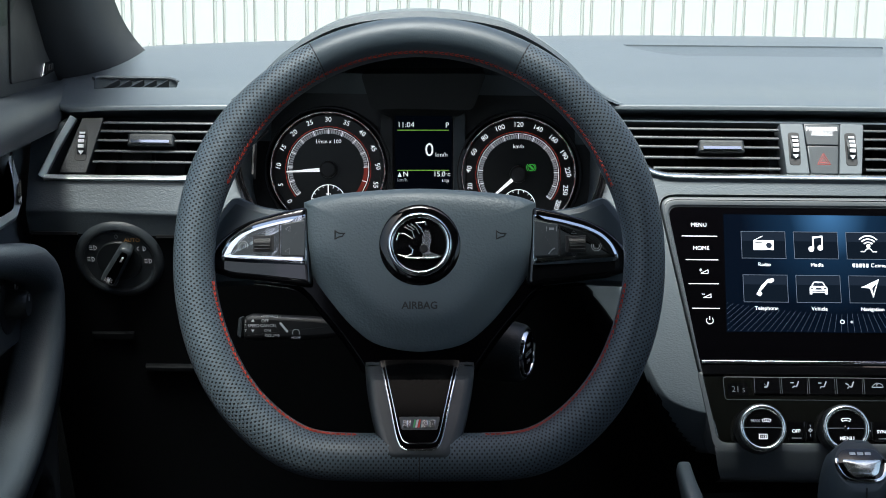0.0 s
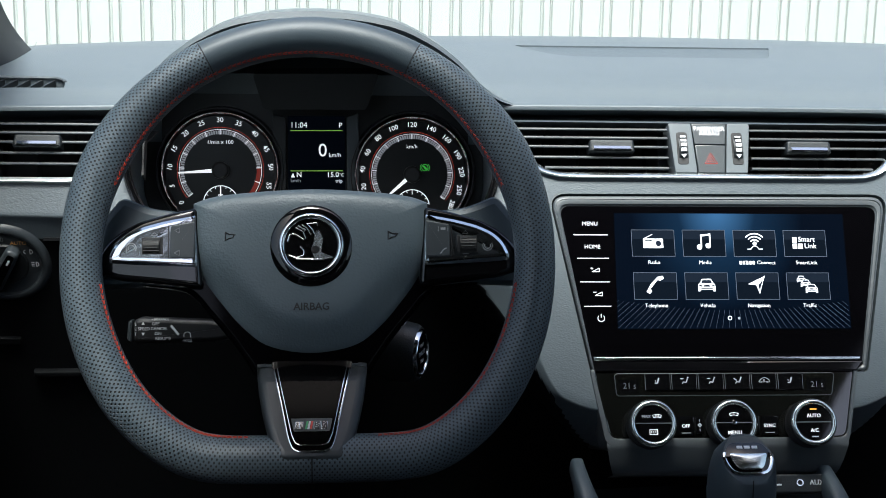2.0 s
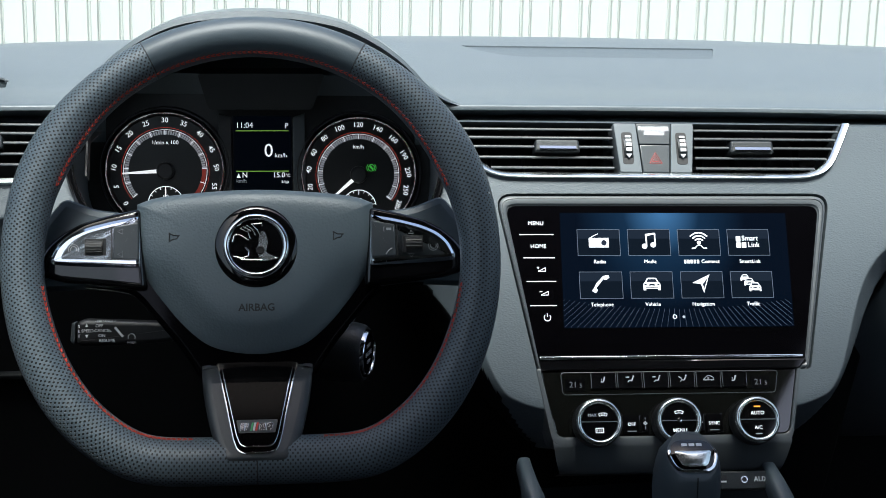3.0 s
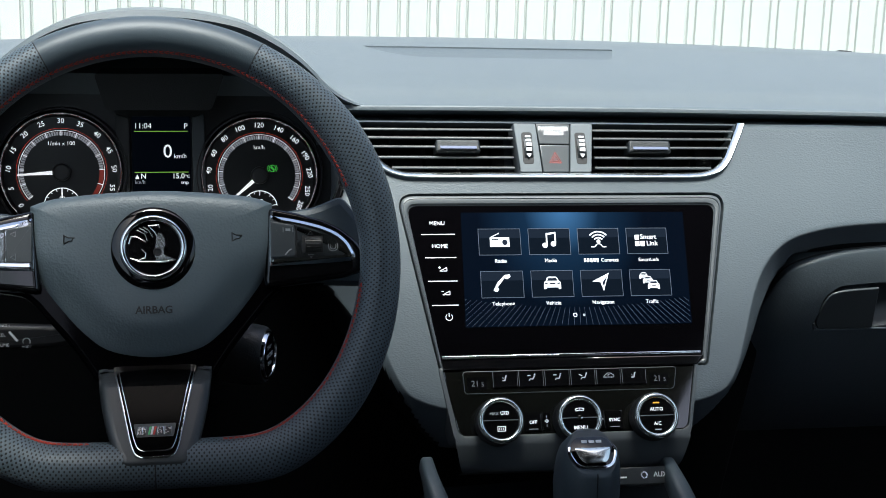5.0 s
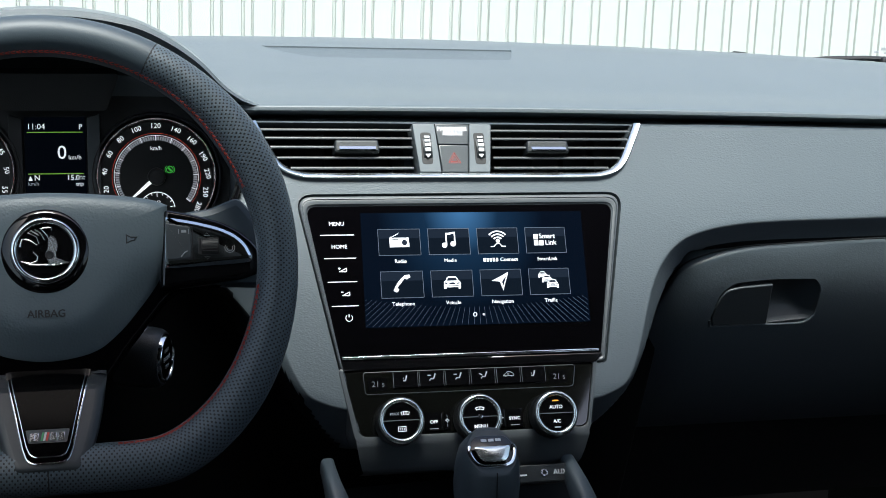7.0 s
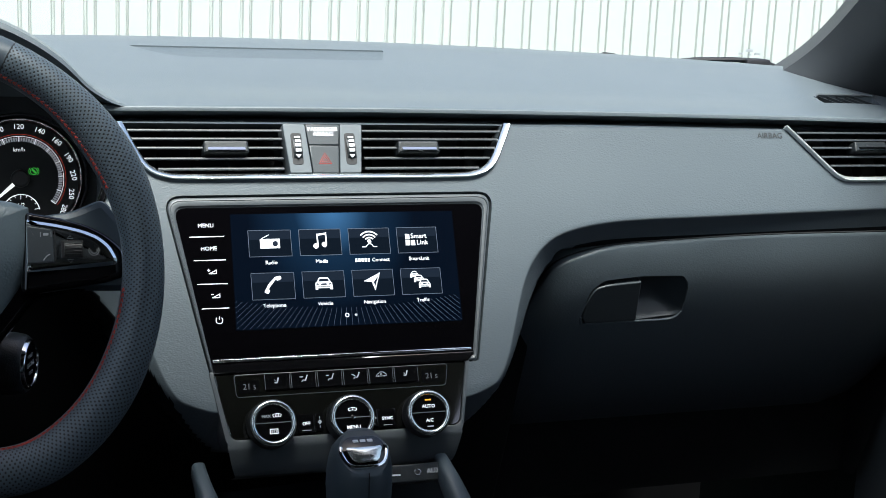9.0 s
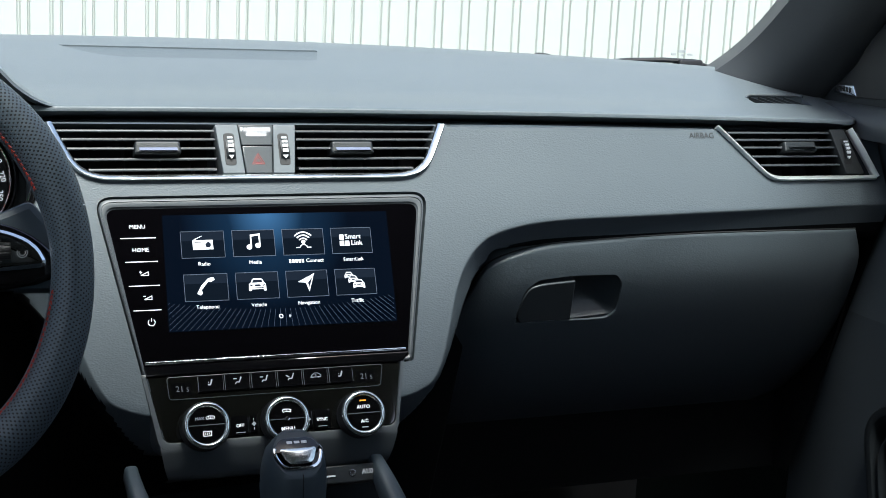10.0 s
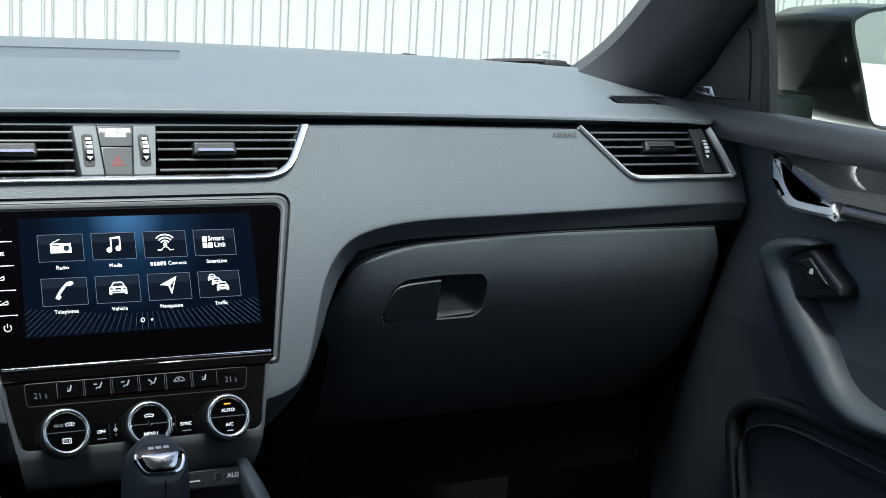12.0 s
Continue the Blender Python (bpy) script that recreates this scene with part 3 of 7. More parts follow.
# hood over the instruments: one arch from its front lip back into the pad
rows = []
for y, lift, grow in ((0.006, -0.010, -0.012), (-0.004, -0.004, -0.004), (-0.002, 0.0, 0.0), (0.02, 0.0005, 0.001), (0.06, 0.0, 0.004), (0.12, -0.008, 0.010), (0.19, -0.028, 0.02), (0.27, -0.05, 0.03)):
    row = []
    for ax, az in arch:
        k = (az - 1.036) / 0.087
        row.append((-0.350 + (ax + 0.350) * (1 + grow * 1.5), y + 0.044 * max(0.0, 1 - k) ** 3, max(1.02, az + lift * (0.3 + k))))
    rows.append(row)
inner = []
for y in (0.006, 0.05, 0.12, 0.17):
    inner.append([(-0.350 + (ax + 0.350) * 0.945, y + 0.04 * max(0.0, 1 - (az - 1.036) / 0.087) ** 3, 1.020 + (az - 1.020) * 0.88 - (y * 0.10)) for ax, az in arch if abs(ax + 0.350) < 0.172])
grid_bm, _ = grid(rows)
hood = part("instrument_hood", grid_bm, PAD, DASH, "padded hood over the instruments")
bm, _ = grid([[p for p, (ax, az) in zip(rows[0], arch) if abs(ax + 0.350) < 0.172]] + inner)
part("hood_lining", bm, HOODLINE, DASH, "matt black hood lining")
# stepped brow inside the hood, above the display
bm = across(fillet([(-0.408, 1.062), (-0.292, 1.0635), (-0.304, 1.030), (-0.398, 1.0295)], 0.004), 0.085, 0.16)
part("brow", bm, HOODLINE, DASH)
# collar round the instruments' opening
bm = sweep([(x, face_y(x, z) + 0.006, z) for x, z in CLUSTER[1:-1]], oval(0.0035, 0.009, 10), up=(0, 1, 0))
part("collar", bm, GLOSS, DASH, "glossy black collar round the instruments")
rows = [[(x + (x + 0.35) * k, 0.0 + y, z + (0.985 - z) * (-k) - (0.32 * (y + 0.02) if k >= 0 else 0)) for x, z in CLUSTER[1:-1]] for y, k in ((-0.02, 0.0), (0.03, 0.01), (0.10, 0.03), (0.134, 0.03), (0.134, -1.0))]
bm, _ = grid(rows)
part("instrument_well", bm, HOODLINE, DASH)

# shut line and knee panel under the driver's side
bm = sweep([(x, -0.0180, 0.9305) for x in (-0.688, -0.67, -0.648)], [(-0.0012, -0.0015), (0.0012, -0.0015), (0.0012, 0.0012), (-0.0012, 0.0012)], up=(0, 1, 0))
part("shut_line", bm, BLACK, DASH)
bm = sweep([(x, -0.0172, 0.9284) for x in (-0.580, -0.50, -0.44)], [(-0.0012, -0.0015), (0.0012, -0.0015), (0.0012, 0.0012), (-0.0012, 0.0012)], up=(0, 1, 0))
part("shut_line", bm, BLACK, DASH)
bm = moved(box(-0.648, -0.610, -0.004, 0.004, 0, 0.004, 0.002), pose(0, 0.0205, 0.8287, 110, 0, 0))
part("latch", bm, KNEE_SHADE, DASH, "dark release latch of the knee compartment")
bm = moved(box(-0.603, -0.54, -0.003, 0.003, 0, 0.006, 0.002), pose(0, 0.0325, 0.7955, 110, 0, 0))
part("latch", bm, KNEE_SHADE, DASH)
# band under the crease on the passenger's side
word("lettering", "AIRBAG", 0.0085, 0.468, 0.0225, 0.0003, EMBOSS, thing("airbag_mark", "AIRBAG lettering pressed into the fascia, its shade as dark colour", "lettering", FACE), bold=0.012)

# ---- steering wheel ----
SW = thing("steering_wheel", "flat-bottomed black leather sports steering wheel with red stitching", "steering wheel", WHEEL)


def rim_at(a):
    """The middle of the rim at an angle (degrees from the top, clockwise), and half its width and depth."""
    t = radians(a)
    low = max(0.0, -math.cos(t))
    r = 0.1635 * (1 + 0.018 * math.exp(-(((abs(((a + 180) % 360) - 180) - 132) / 20) ** 2)))
    x, y = r * math.sin(t), r * math.cos(t)
    k = 220.0
    y = math.log(math.exp(k * y) + math.exp(k * -0.1455)) / k
    wide = 0.0147 + 0.0024 * smooth01(low * 1.1)
    b = abs(((a + 180) % 360) - 180)
    wide += 0.0020 * math.exp(-(((b - 62) / 16) ** 2)) + 0.0006 * math.exp(-(((b - 110) / 16) ** 2))
    return Vector((x, y, 0)), wide, 0.0165 + 0.001 * low


def rim_piece(a0, a1, step=1.5):
    n = max(2, int(abs(a1 - a0) / step))
    bm = bmesh.new()
    uvl = bm.loops.layers.uv.new("UVMap")
    rows, run, last = [], 0.0, None
    for i in range(n + 1):
        a = a0 + (a1 - a0) * i / n
        p, wd, dp = rim_at(a)
        q = (rim_at(a + 0.5)[0] - rim_at(a - 0.5)[0]).normalized()
        out = Vector((-q.y, q.x, 0))
        run += (p - last).length if last else 0
        last = p
        ring = []
        for j in range(25):
            s = 2 * math.pi * j / 24
            ring.append((p + out * wd * math.cos(s) + Vector((0, 0, dp * math.sin(s))), (run, s * 0.0155)))
        rows.append(ring)
    vs = [[bm.verts.new(p) for p, _ in ring[:-1]] for ring in rows]
    for i in range(n):
        for j in range(24):
            f = bm.faces.new((vs[i][j], vs[i + 1][j], vs[i + 1][(j + 1) % 24], vs[i][(j + 1) % 24]))
            for lp, (ii, jj) in zip(f.loops, ((i, j), (i + 1, j), (i + 1, j + 1), (i, j + 1))):
                lp[uvl].uv = rows[ii][jj][1]
    bm.faces.new(vs[0])
    bm.faces.new(list(reversed(vs[-1])))
    return bm


SEAM = 27.6
part("rim_top", rim_piece(-SEAM + 0.15, SEAM - 0.15), LEATHER, SW, "smooth black leather top of the rim")
part("rim_grip", rim_piece(SEAM + 0.15, 179.8), PERF, SW, "perforated black leather grip")
part("rim_grip", rim_piece(-179.8, -SEAM - 0.15), PERF, SW, "perforated black leather grip")
for a in (-SEAM, SEAM, 180.0):
    p, wd, dp = rim_at(a)
    q = (rim_at(a + 0.5)[0] - rim_at(a - 0.5)[0]).normalized()
    out = Vector((-q.y, q.x, 0))
    loop = [p + out * wd * 0.985 * math.cos(s) + Vector((0, 0, dp * 0.985 * math.sin(s))) for s in (2 * math.pi * i / 24 for i in range(24))]
    part("rim_seam", tube(loop, 0.0005, closed=True, n=5, up=q), BLACK, SW)

# red thread along the inner side of the rim, in slanting stitches
bm = bmesh.new()
a = -163.5
while a < 164.0:
    if not (70 < abs(a) < 98):
        p, wd, dp = rim_at(a)
        q = (rim_at(a + 0.5)[0] - rim_at(a - 0.5)[0]).normalized()
        out = Vector((-q.y, q.x, 0))
        s = radians(155)
        base = p + out * (wd + 0.0002) * math.cos(s) + Vector((0, 0, (dp + 0.0002) * math.sin(s)))
        away = (out * math.cos(s) + Vector((0, 0, math.sin(s)))).normalized()
        flow = away.cross(q)
        for e in (-1, 1):
            c = base + flow * e * 0.0008
            tube([c - q * 0.0014 - flow * e * 0.0005, c + away * 0.0003, c + q * 0.0014 + flow * e * 0.0005], 0.00034, n=5, up=away, bm=bm)
    a += 1.45
tagged(part("stitching", bm, THREAD, SW, "red thread stitching"), kind="stuff")

# airbag cover
half = [(0.0, -0.0712), (0.0305, -0.0664), (0.0485, -0.0552), (0.0675, -0.0342), (0.0815, -0.0077), (0.0884, 0.0160), (0.0872, 0.0400), (0.0845, 0.0448), (0.0615, 0.0505), (0.0, 0.0545)]
cover = curve2(half + [(-x, y) for x, y in half[-2:0:-1]], 4, closed=True)
rows = [[(x, y, -0.054) for x, y in cover]]
for i in range(22):
    k = 1 - (i / 22) ** 1.5
    row = []
    for x, y in cover:
        low = smooth01((0.012 - y) / 0.05)
        edge = smooth01((k - 0.60) / 0.30)
        row.append((x * k, 0.004 + (y - 0.004) * k, -0.0205 - 0.006 * k**7 - 0.003 * k**24 - low * (0.0055 * edge + 0.002 * k * k)))
    rows.append(row)
bm, vs = grid(rows, closed_v=True)
top = bm.verts.new((0, 0.004, -0.0202))
for i in range(len(cover)):
    bm.faces.new((vs[-1][i], vs[-1][(i + 1) % len(cover)], top))
bm.faces.new(list(reversed(vs[0])))
part("airbag_cover", bm, COVER, SW, "grained dark grey airbag cover")
word("lettering", "AIRBAG", 0.0076, 0, -0.0350, -0.0206, EMBOSS, SW, bold=0.02)
for s in (-1, 1):
    bm = bmesh.new()
    for pts in ([(0, 0.0034), (0, -0.0034)], [(0, 0.0030), (0.003, 0.0014), (0.0075, 0.0012)], [(0, -0.0030), (0.003, -0.0014), (0.0055, -0.0010), (0.0065, 0.0012)]):
        tube([(-0.060 * -s - 0.003 + x, 0.0178 + y, -0.0207) for x, y in pts], 0.00045, n=4, bm=bm)
    part("horn_mark", bm, EMBOSS, SW)
# round badge
badge = part("badge", lathe([(0.0, -0.0185), (0.024, -0.0185), (0.0285, -0.019), (0.0305, -0.0208), (0.0308, -0.032)], 64, (0, 0.0103, 0)), GLOSS, SW, "round gloss black badge")
bm = lathe([(0.0218 - 0.0024 * math.cos(radians(q)), -0.0188 + 0.0028 * math.sin(radians(q))) for q in range(0, 181, 15)], 64, (0, 0.0103, 0))
part("badge_ring", bm, CHROME, badge, "polished chrome ring")
bm = bmesh.new()


def badge_at(pts):
    return [((x - 187) * 0.000147, (235 - y) * 0.000147 + 0.0103) for x, y in pts]


for pts in ([(210, 186), (196, 158), (166, 126), (216, 122), (219, 136)], [(186, 182), (168, 148), (140, 130)], [(160, 200), (148, 165), (108, 146), (122, 136), (160, 160)], [(150, 206), (108, 180), (80, 180), (70, 214)], [(74, 286), (112, 298), (148, 286), (152, 262), (132, 242)], [(112, 304), (200, 306), (290, 298)]):
    tube([(x, y, -0.0178) for x, y in badge_at(pts)], 0.00065, n=8, bm=bm)
body = [(212, 160), (230, 164), (242, 190), (246, 218), (238, 246), (238, 270), (258, 280), (298, 296), (245, 310), (196, 311), (200, 290), (190, 268), (191, 244), (200, 218), (200, 192)]
prism(badge_at(body)[::-1], -0.0188, -0.0172, 0, bm)
part("emblem", bm, PALE, badge, "chrome emblem in relief")
part("emblem_eye", lathe([(0.0, -0.0166), (0.0018, -0.0166), (0.0024, -0.0160), (0.0032, -0.0168)], 20, (0.0030, 0.0070, 0)), BLACK, badge)

# side spokes: leather root, gloss frame, chrome edge and switch pod
for s in (-1, 1):
    M = Matrix.Diagonal((s, 1, 1, 1))
    root = fillet([(0.080, 0.036), (0.118, 0.041), (0.140, 0.050), (0.156, 0.030), (0.160, 0.0), (0.158, -0.018), (0.120, -0.016), (0.080, -0.020)], 0.006)
    part("spoke_root", moved(prism(root, -0.050, -0.028, 0.006), M), LEATHER, SW, "leather-covered spoke root")
    rimmed = fillet([(0.0845, 0.0402), (0.1055, 0.0359), (0.1265, 0.0297), (0.139, 0.0229), (0.1485, 0.0149), (0.1535, 0.0082), (0.1570, -0.0010), (0.1562, -0.0085), (0.140, -0.0135), (0.110, -0.0165), (0.080, -0.0200)], 0.004)
    part("spoke_frame", moved(prism(rimmed, -0.048, -0.0232, 0.0042, seg=5), M), GLOSS, SW, "gloss black spoke frame")
    chrome = fillet([(0.0850, 0.0342), (0.1054, 0.0306), (0.1242, 0.0255), (0.1357, 0.0200), (0.1434, 0.0129), (0.1478, 0.0038), (0.1478, 0.0002), (0.1455, -0.0015), (0.130, -0.0027), (0.0840, -0.0046)], [0.001, 0.008, 0.008, 0.006, 0.006, 0.003, 0.0015, 0.0015, 0.006, 0.001])
    part("spoke_chrome", moved(prism(chrome, -0.034, -0.0206, 0.0028, seg=1), M), CHROME, SW, "bright chrome edge")
    pod_poly = fillet([(0.0850, 0.0312), (0.1032, 0.0275), (0.122, 0.0226), (0.1325, 0.0170), (0.1388, 0.0095), (0.1413, 0.0036), (0.1395, 0.0014), (0.110, 0.0006), (0.0850, -0.0004)], [0.001, 0.008, 0.008, 0.006, 0.006, 0.002, 0.0015, 0.006, 0.001])
    pod = part("switch_pod", moved(prism(pod_poly, -0.030, -0.0206, 0.0010), M), GREY, SW, "dark grey switch pod")
    inner_panel = fillet([(0.0850, 0.0290), (0.1030, 0.0256), (0.1030, 0.0020), (0.0850, 0.0015)], [0.001, 0.002, 0.002, 0.001])
    part("switch_panel", moved(prism(inner_panel, -0.0215, -0.0198, 0.0007), M), GREY, pod)
    bm = box(-0.0004, 0.0004, 0.0015, 0.0262, -0.0212, -0.0203)
    part("groove", moved(bm, M @ pose(0.1042, 0, 0)), BLACK, pod)
    bm = box(0.1082, 0.1236, 0.0048, 0.0174, -0.0225, -0.0201, 0.0004)
    part("roller_well", moved(bm, M), BLACK, pod)
    bm = sweep([(0.1105, 0.0110, -0.0226), (0.1225, 0.0110, -0.0226)], oval(0.0056, 0.0058, 18), up=(0, 0, 1))
    roller = part("roller", moved(bm, M), BLACK, pod, "ribbed black thumb roller")
    bm = bmesh.new()
    for i in range(-3, 4):
        t = radians(90 + i * 20)
        c = Vector((0, 0.0110 + 0.0058 * math.cos(t), -0.0226 + 0.0059 * math.sin(t)))
        tube([(0.1108, c.y, c.z), (0.1222, c.y, c.z)], 0.0003, n=5, bm=bm)
    part("rib", moved(bm, M), HARD, roller)
    marks = ([(0.0965, 0.0222), (0.0995, 0.0222)], [(0.0965, 0.0055), (0.0995, 0.0055)], [(0.1147, 0.0196), (0.1147, 0.0196)], [(0.1147, 0.0026), (0.1147, 0.0026)], [(0.131, 0.0095), (0.1315, 0.0095)])
    for i, ((x0, y0), (x1, y1)) in enumerate(marks):
        bm = bmesh.new()
        c = (x0 + x1) / 2
        lv = -0.0196 if i < 2 else -0.0204
        if i in (2, 3):
            d = 1 if i == 2 else -1
            tube([(c - 0.0022, y0 - 0.0008 * d, lv), (c + 0.0022, y0 - 0.0008 * d, lv), (c, y0 + 0.0013 * d, lv)], 0.00022, closed=True, n=4, bm=bm)
        elif i == 4:
            for r in (0.0020, 0.0034):
                arc(r, r + 0.0005, 150 if s > 0 else -30, 390 if s > 0 else 210, lv - 0.0003, lv, 10, (c, y0), bm)
        elif s < 0:
            d = 1 if i else 1
            tube([(c - 0.0017, y0 + 0.0020, lv), (c - 0.0017, y0 - 0.0020, lv), (c + 0.0020, y0, lv)], 0.00022, closed=True, n=4, bm=bm)
        elif i == 0:
            for e in (-1, 1):
                tube([(c + e * 0.0036, y0 + 0.0018, lv), (c + e * 0.0036, y0 - 0.0018, lv)], 0.00022, n=4, bm=bm)
            box(c - 0.0018, c + 0.0018, y0 - 0.0008, y0 + 0.0010, lv - 0.0003, lv, bm=bm)
        else:
            tube(curve2([(c - 0.0024, y0 - 0.0022, lv), (c - 0.0012, y0 - 0.0005, lv), (c + 0.0004, y0 + 0.0012, lv), (c + 0.0024, y0 + 0.0022, lv)], 4), 0.0005, n=5, bm=bm)
        part("mark", moved(bm, M), DIM, pod)

# gloss black yoke under the cover
side = curve2([(0.157, -0.0080), (0.1560, -0.0115), (0.132, -0.0155), (0.108, -0.0182), (0.094, -0.0212), (0.085, -0.0280), (0.078, -0.0365), (0.060, -0.0580), (0.0470, -0.0765), (0.0425, -0.0835), (0.0320, -0.0872)], 5)
yoke = [(-0.157, 0.0), (-0.05, 0.0), (0.05, 0.0), (0.157, 0.0)] + [tuple(p) for p in side] + [(-x, y) for x, y in reversed(side)]
bm = prism(yoke[::-1], -0.052, -0.0335, 0.0045, seg=5)
part("yoke", bm, COATED, SW, "gloss black yoke under the airbag cover")
# lower spoke, running from the yoke up to the rim
TILT = Matrix(((1, 0, 0, 0), (0, 1, 0, 0), (0, -0.585, 1, -0.585 * 0.139), (0, 0, 0, 1)))
W = 0.0165


def bent(bm):
    """Tilts a piece of the lower spoke, its top end diving under the yoke."""
    for y in (-0.090, -0.086, -0.082, -0.078):
        bmesh.ops.bisect_plane(bm, geom=bm.verts[:] + bm.edges[:] + bm.faces[:], plane_co=(0, y, 0), plane_no=(0, 1, 0))
    bm.transform(TILT)
    for v in bm.verts:
        v.co.z -= 1.0 * max(0.0, v.co.y + 0.088) + 12 * max(0.0, min(0.006, v.co.y + 0.094)) ** 2
    return bm


hs = [(0.0415, -0.0720), (0.0377, -0.1024), (0.0331, -0.1228), (0.0284, -0.1373), (0.0222, -0.1469)]
low = fillet([(-x, y) for x, y in hs] + list(reversed(hs)), [0.001, 0.01, 0.008, 0.006, 0.005, 0.005, 0.006, 0.008, 0.01, 0.001])
lower = part("lower_spoke", bent(prism(low, W - 0.030, W, 0.007, seg=5)), SPOKE, SW, "smooth dark grey lower spoke")
hv = [(0.0305, -0.0720), (0.0234, -0.1024), (0.0170, -0.1315), (0.0140, -0.1388), (0.0090, -0.1410)]
v_out = fillet([(-x, y) for x, y in hv] + list(reversed(hv)), [0.0, 0.01, 0.004, 0.003, 0.002, 0.002, 0.003, 0.004, 0.01, 0.0])
part("chrome_edge", bent(prism(v_out, W - 0.004, W + 0.0016, 0.0012, seg=4)), CHROME, lower, "bright chrome edge")
hv = [(0.0291, -0.0720), (0.0220, -0.1024), (0.0158, -0.1308), (0.0131, -0.1373), (0.0086, -0.1392)]
v_mid = fillet([(-x, y) for x, y in hv] + list(reversed(hv)), [0.0, 0.01, 0.004, 0.003, 0.002, 0.002, 0.003, 0.004, 0.01, 0.0])
part("edge_groove", bent(prism(v_mid, W - 0.002, W + 0.0017, 0.0)), INSERT, lower)
hv = [(0.0278, -0.0720), (0.0207, -0.1024), (0.0149, -0.1281), (0.0122, -0.1345), (0.0084, -0.1364)]
v_in = fillet([(-x, y) for x, y in hv] + list(reversed(hv)), [0.0, 0.01, 0.004, 0.003, 0.002, 0.002, 0.003, 0.004, 0.01, 0.0])
part("chrome_edge", bent(prism(v_in, W - 0.001, W + 0.0023, 0.0010, seg=4)), CHROME, lower, "bright chrome edge")
hv = [(0.0269, -0.0720), (0.0198, -0.1024), (0.0141, -0.1277), (0.0116, -0.1335), (0.0080, -0.1352)]
v_pan = fillet([(-x, y) for x, y in hv] + list(reversed(hv)), [0.0, 0.01, 0.004, 0.003, 0.002, 0.002, 0.003, 0.004, 0.01, 0.0])
part("insert", bent(prism(v_pan, W, W + 0.0024, 0.0003)), INSERT, lower, "satin black insert")
emb = part("emblem_plate", bent(prism(fillet([(-0.0146, -0.1170), (0.0146, -0.1170), (0.0126, -0.1262), (-0.0126, -0.1262)], 0.001), W + 0.002, W + 0.0030, 0.0003)), GREY, lower)
bm = bmesh.new()
for x0, wd in ((-0.0098, 0.0016), (-0.0070, 0.0013), (0.0040, 0.0022), (0.0092, 0.0022)):
    prism(fillet([(x0 - wd, -0.1190), (x0 + wd, -0.1190), (x0 + wd - 0.0006, -0.1246), (x0 - wd - 0.0006, -0.1246)], 0.0006, 3), W + 0.0028, W + 0.0038, 0.0003, bm)
part("emblem", bent(bm), CHROME, emb, "chrome emblem bars")
for k, c in enumerate(((0.05, 0.35, 0.12), (0.5, 0.52, 0.52), (0.5, 0.03, 0.02))):
    x0 = -0.0042 + k * 0.0017
    bm = prism([(x0 + 0.0006, -0.1190), (x0 + 0.0020, -0.1190), (x0 + 0.0008, -0.1246), (x0 - 0.0006, -0.1246)], W + 0.0028, W + 0.0036)
    part("emblem_stripe", bent(bm), mat("stripe_%d" % k, c, 0.3, coat=0.5), emb)
# column behind the hub
bm = sweep([(0, 0, -0.05), (0, 0, -0.12), (0, 0, -0.30)], oval(0.055, 0.05, 24, 3), up=(0, 1, 0))
part("column_shroud", bm, BLACK, SW, "matt black column shroud")

# ---- air vents ----


def inside_span(poly, v):
    """Where a level line crosses an outline."""
    xs = []
    for i in range(len(poly)):
        (x0, y0), (x1, y1) = poly[i - 1], poly[i]
        if (y0 - v) * (y1 - v) < 0:
            xs.append(x0 + (x1 - x0) * (v - y0) / (y1 - y0))
    return min(xs), max(xs)


SLATS = (0.0268, 0.0190, 0.0106, 0.0008, -0.0088)


# section of the bright edges: a sloping ledge that looks up into the windscreen
LEDGE = [(-0.0028, -0.004), (-0.0028, -0.0002), (-0.0024, 0.0004), (0.0013, 0.0036), (0.0020, 0.0038), (0.0026, 0.0030), (0.0028, -0.004)]


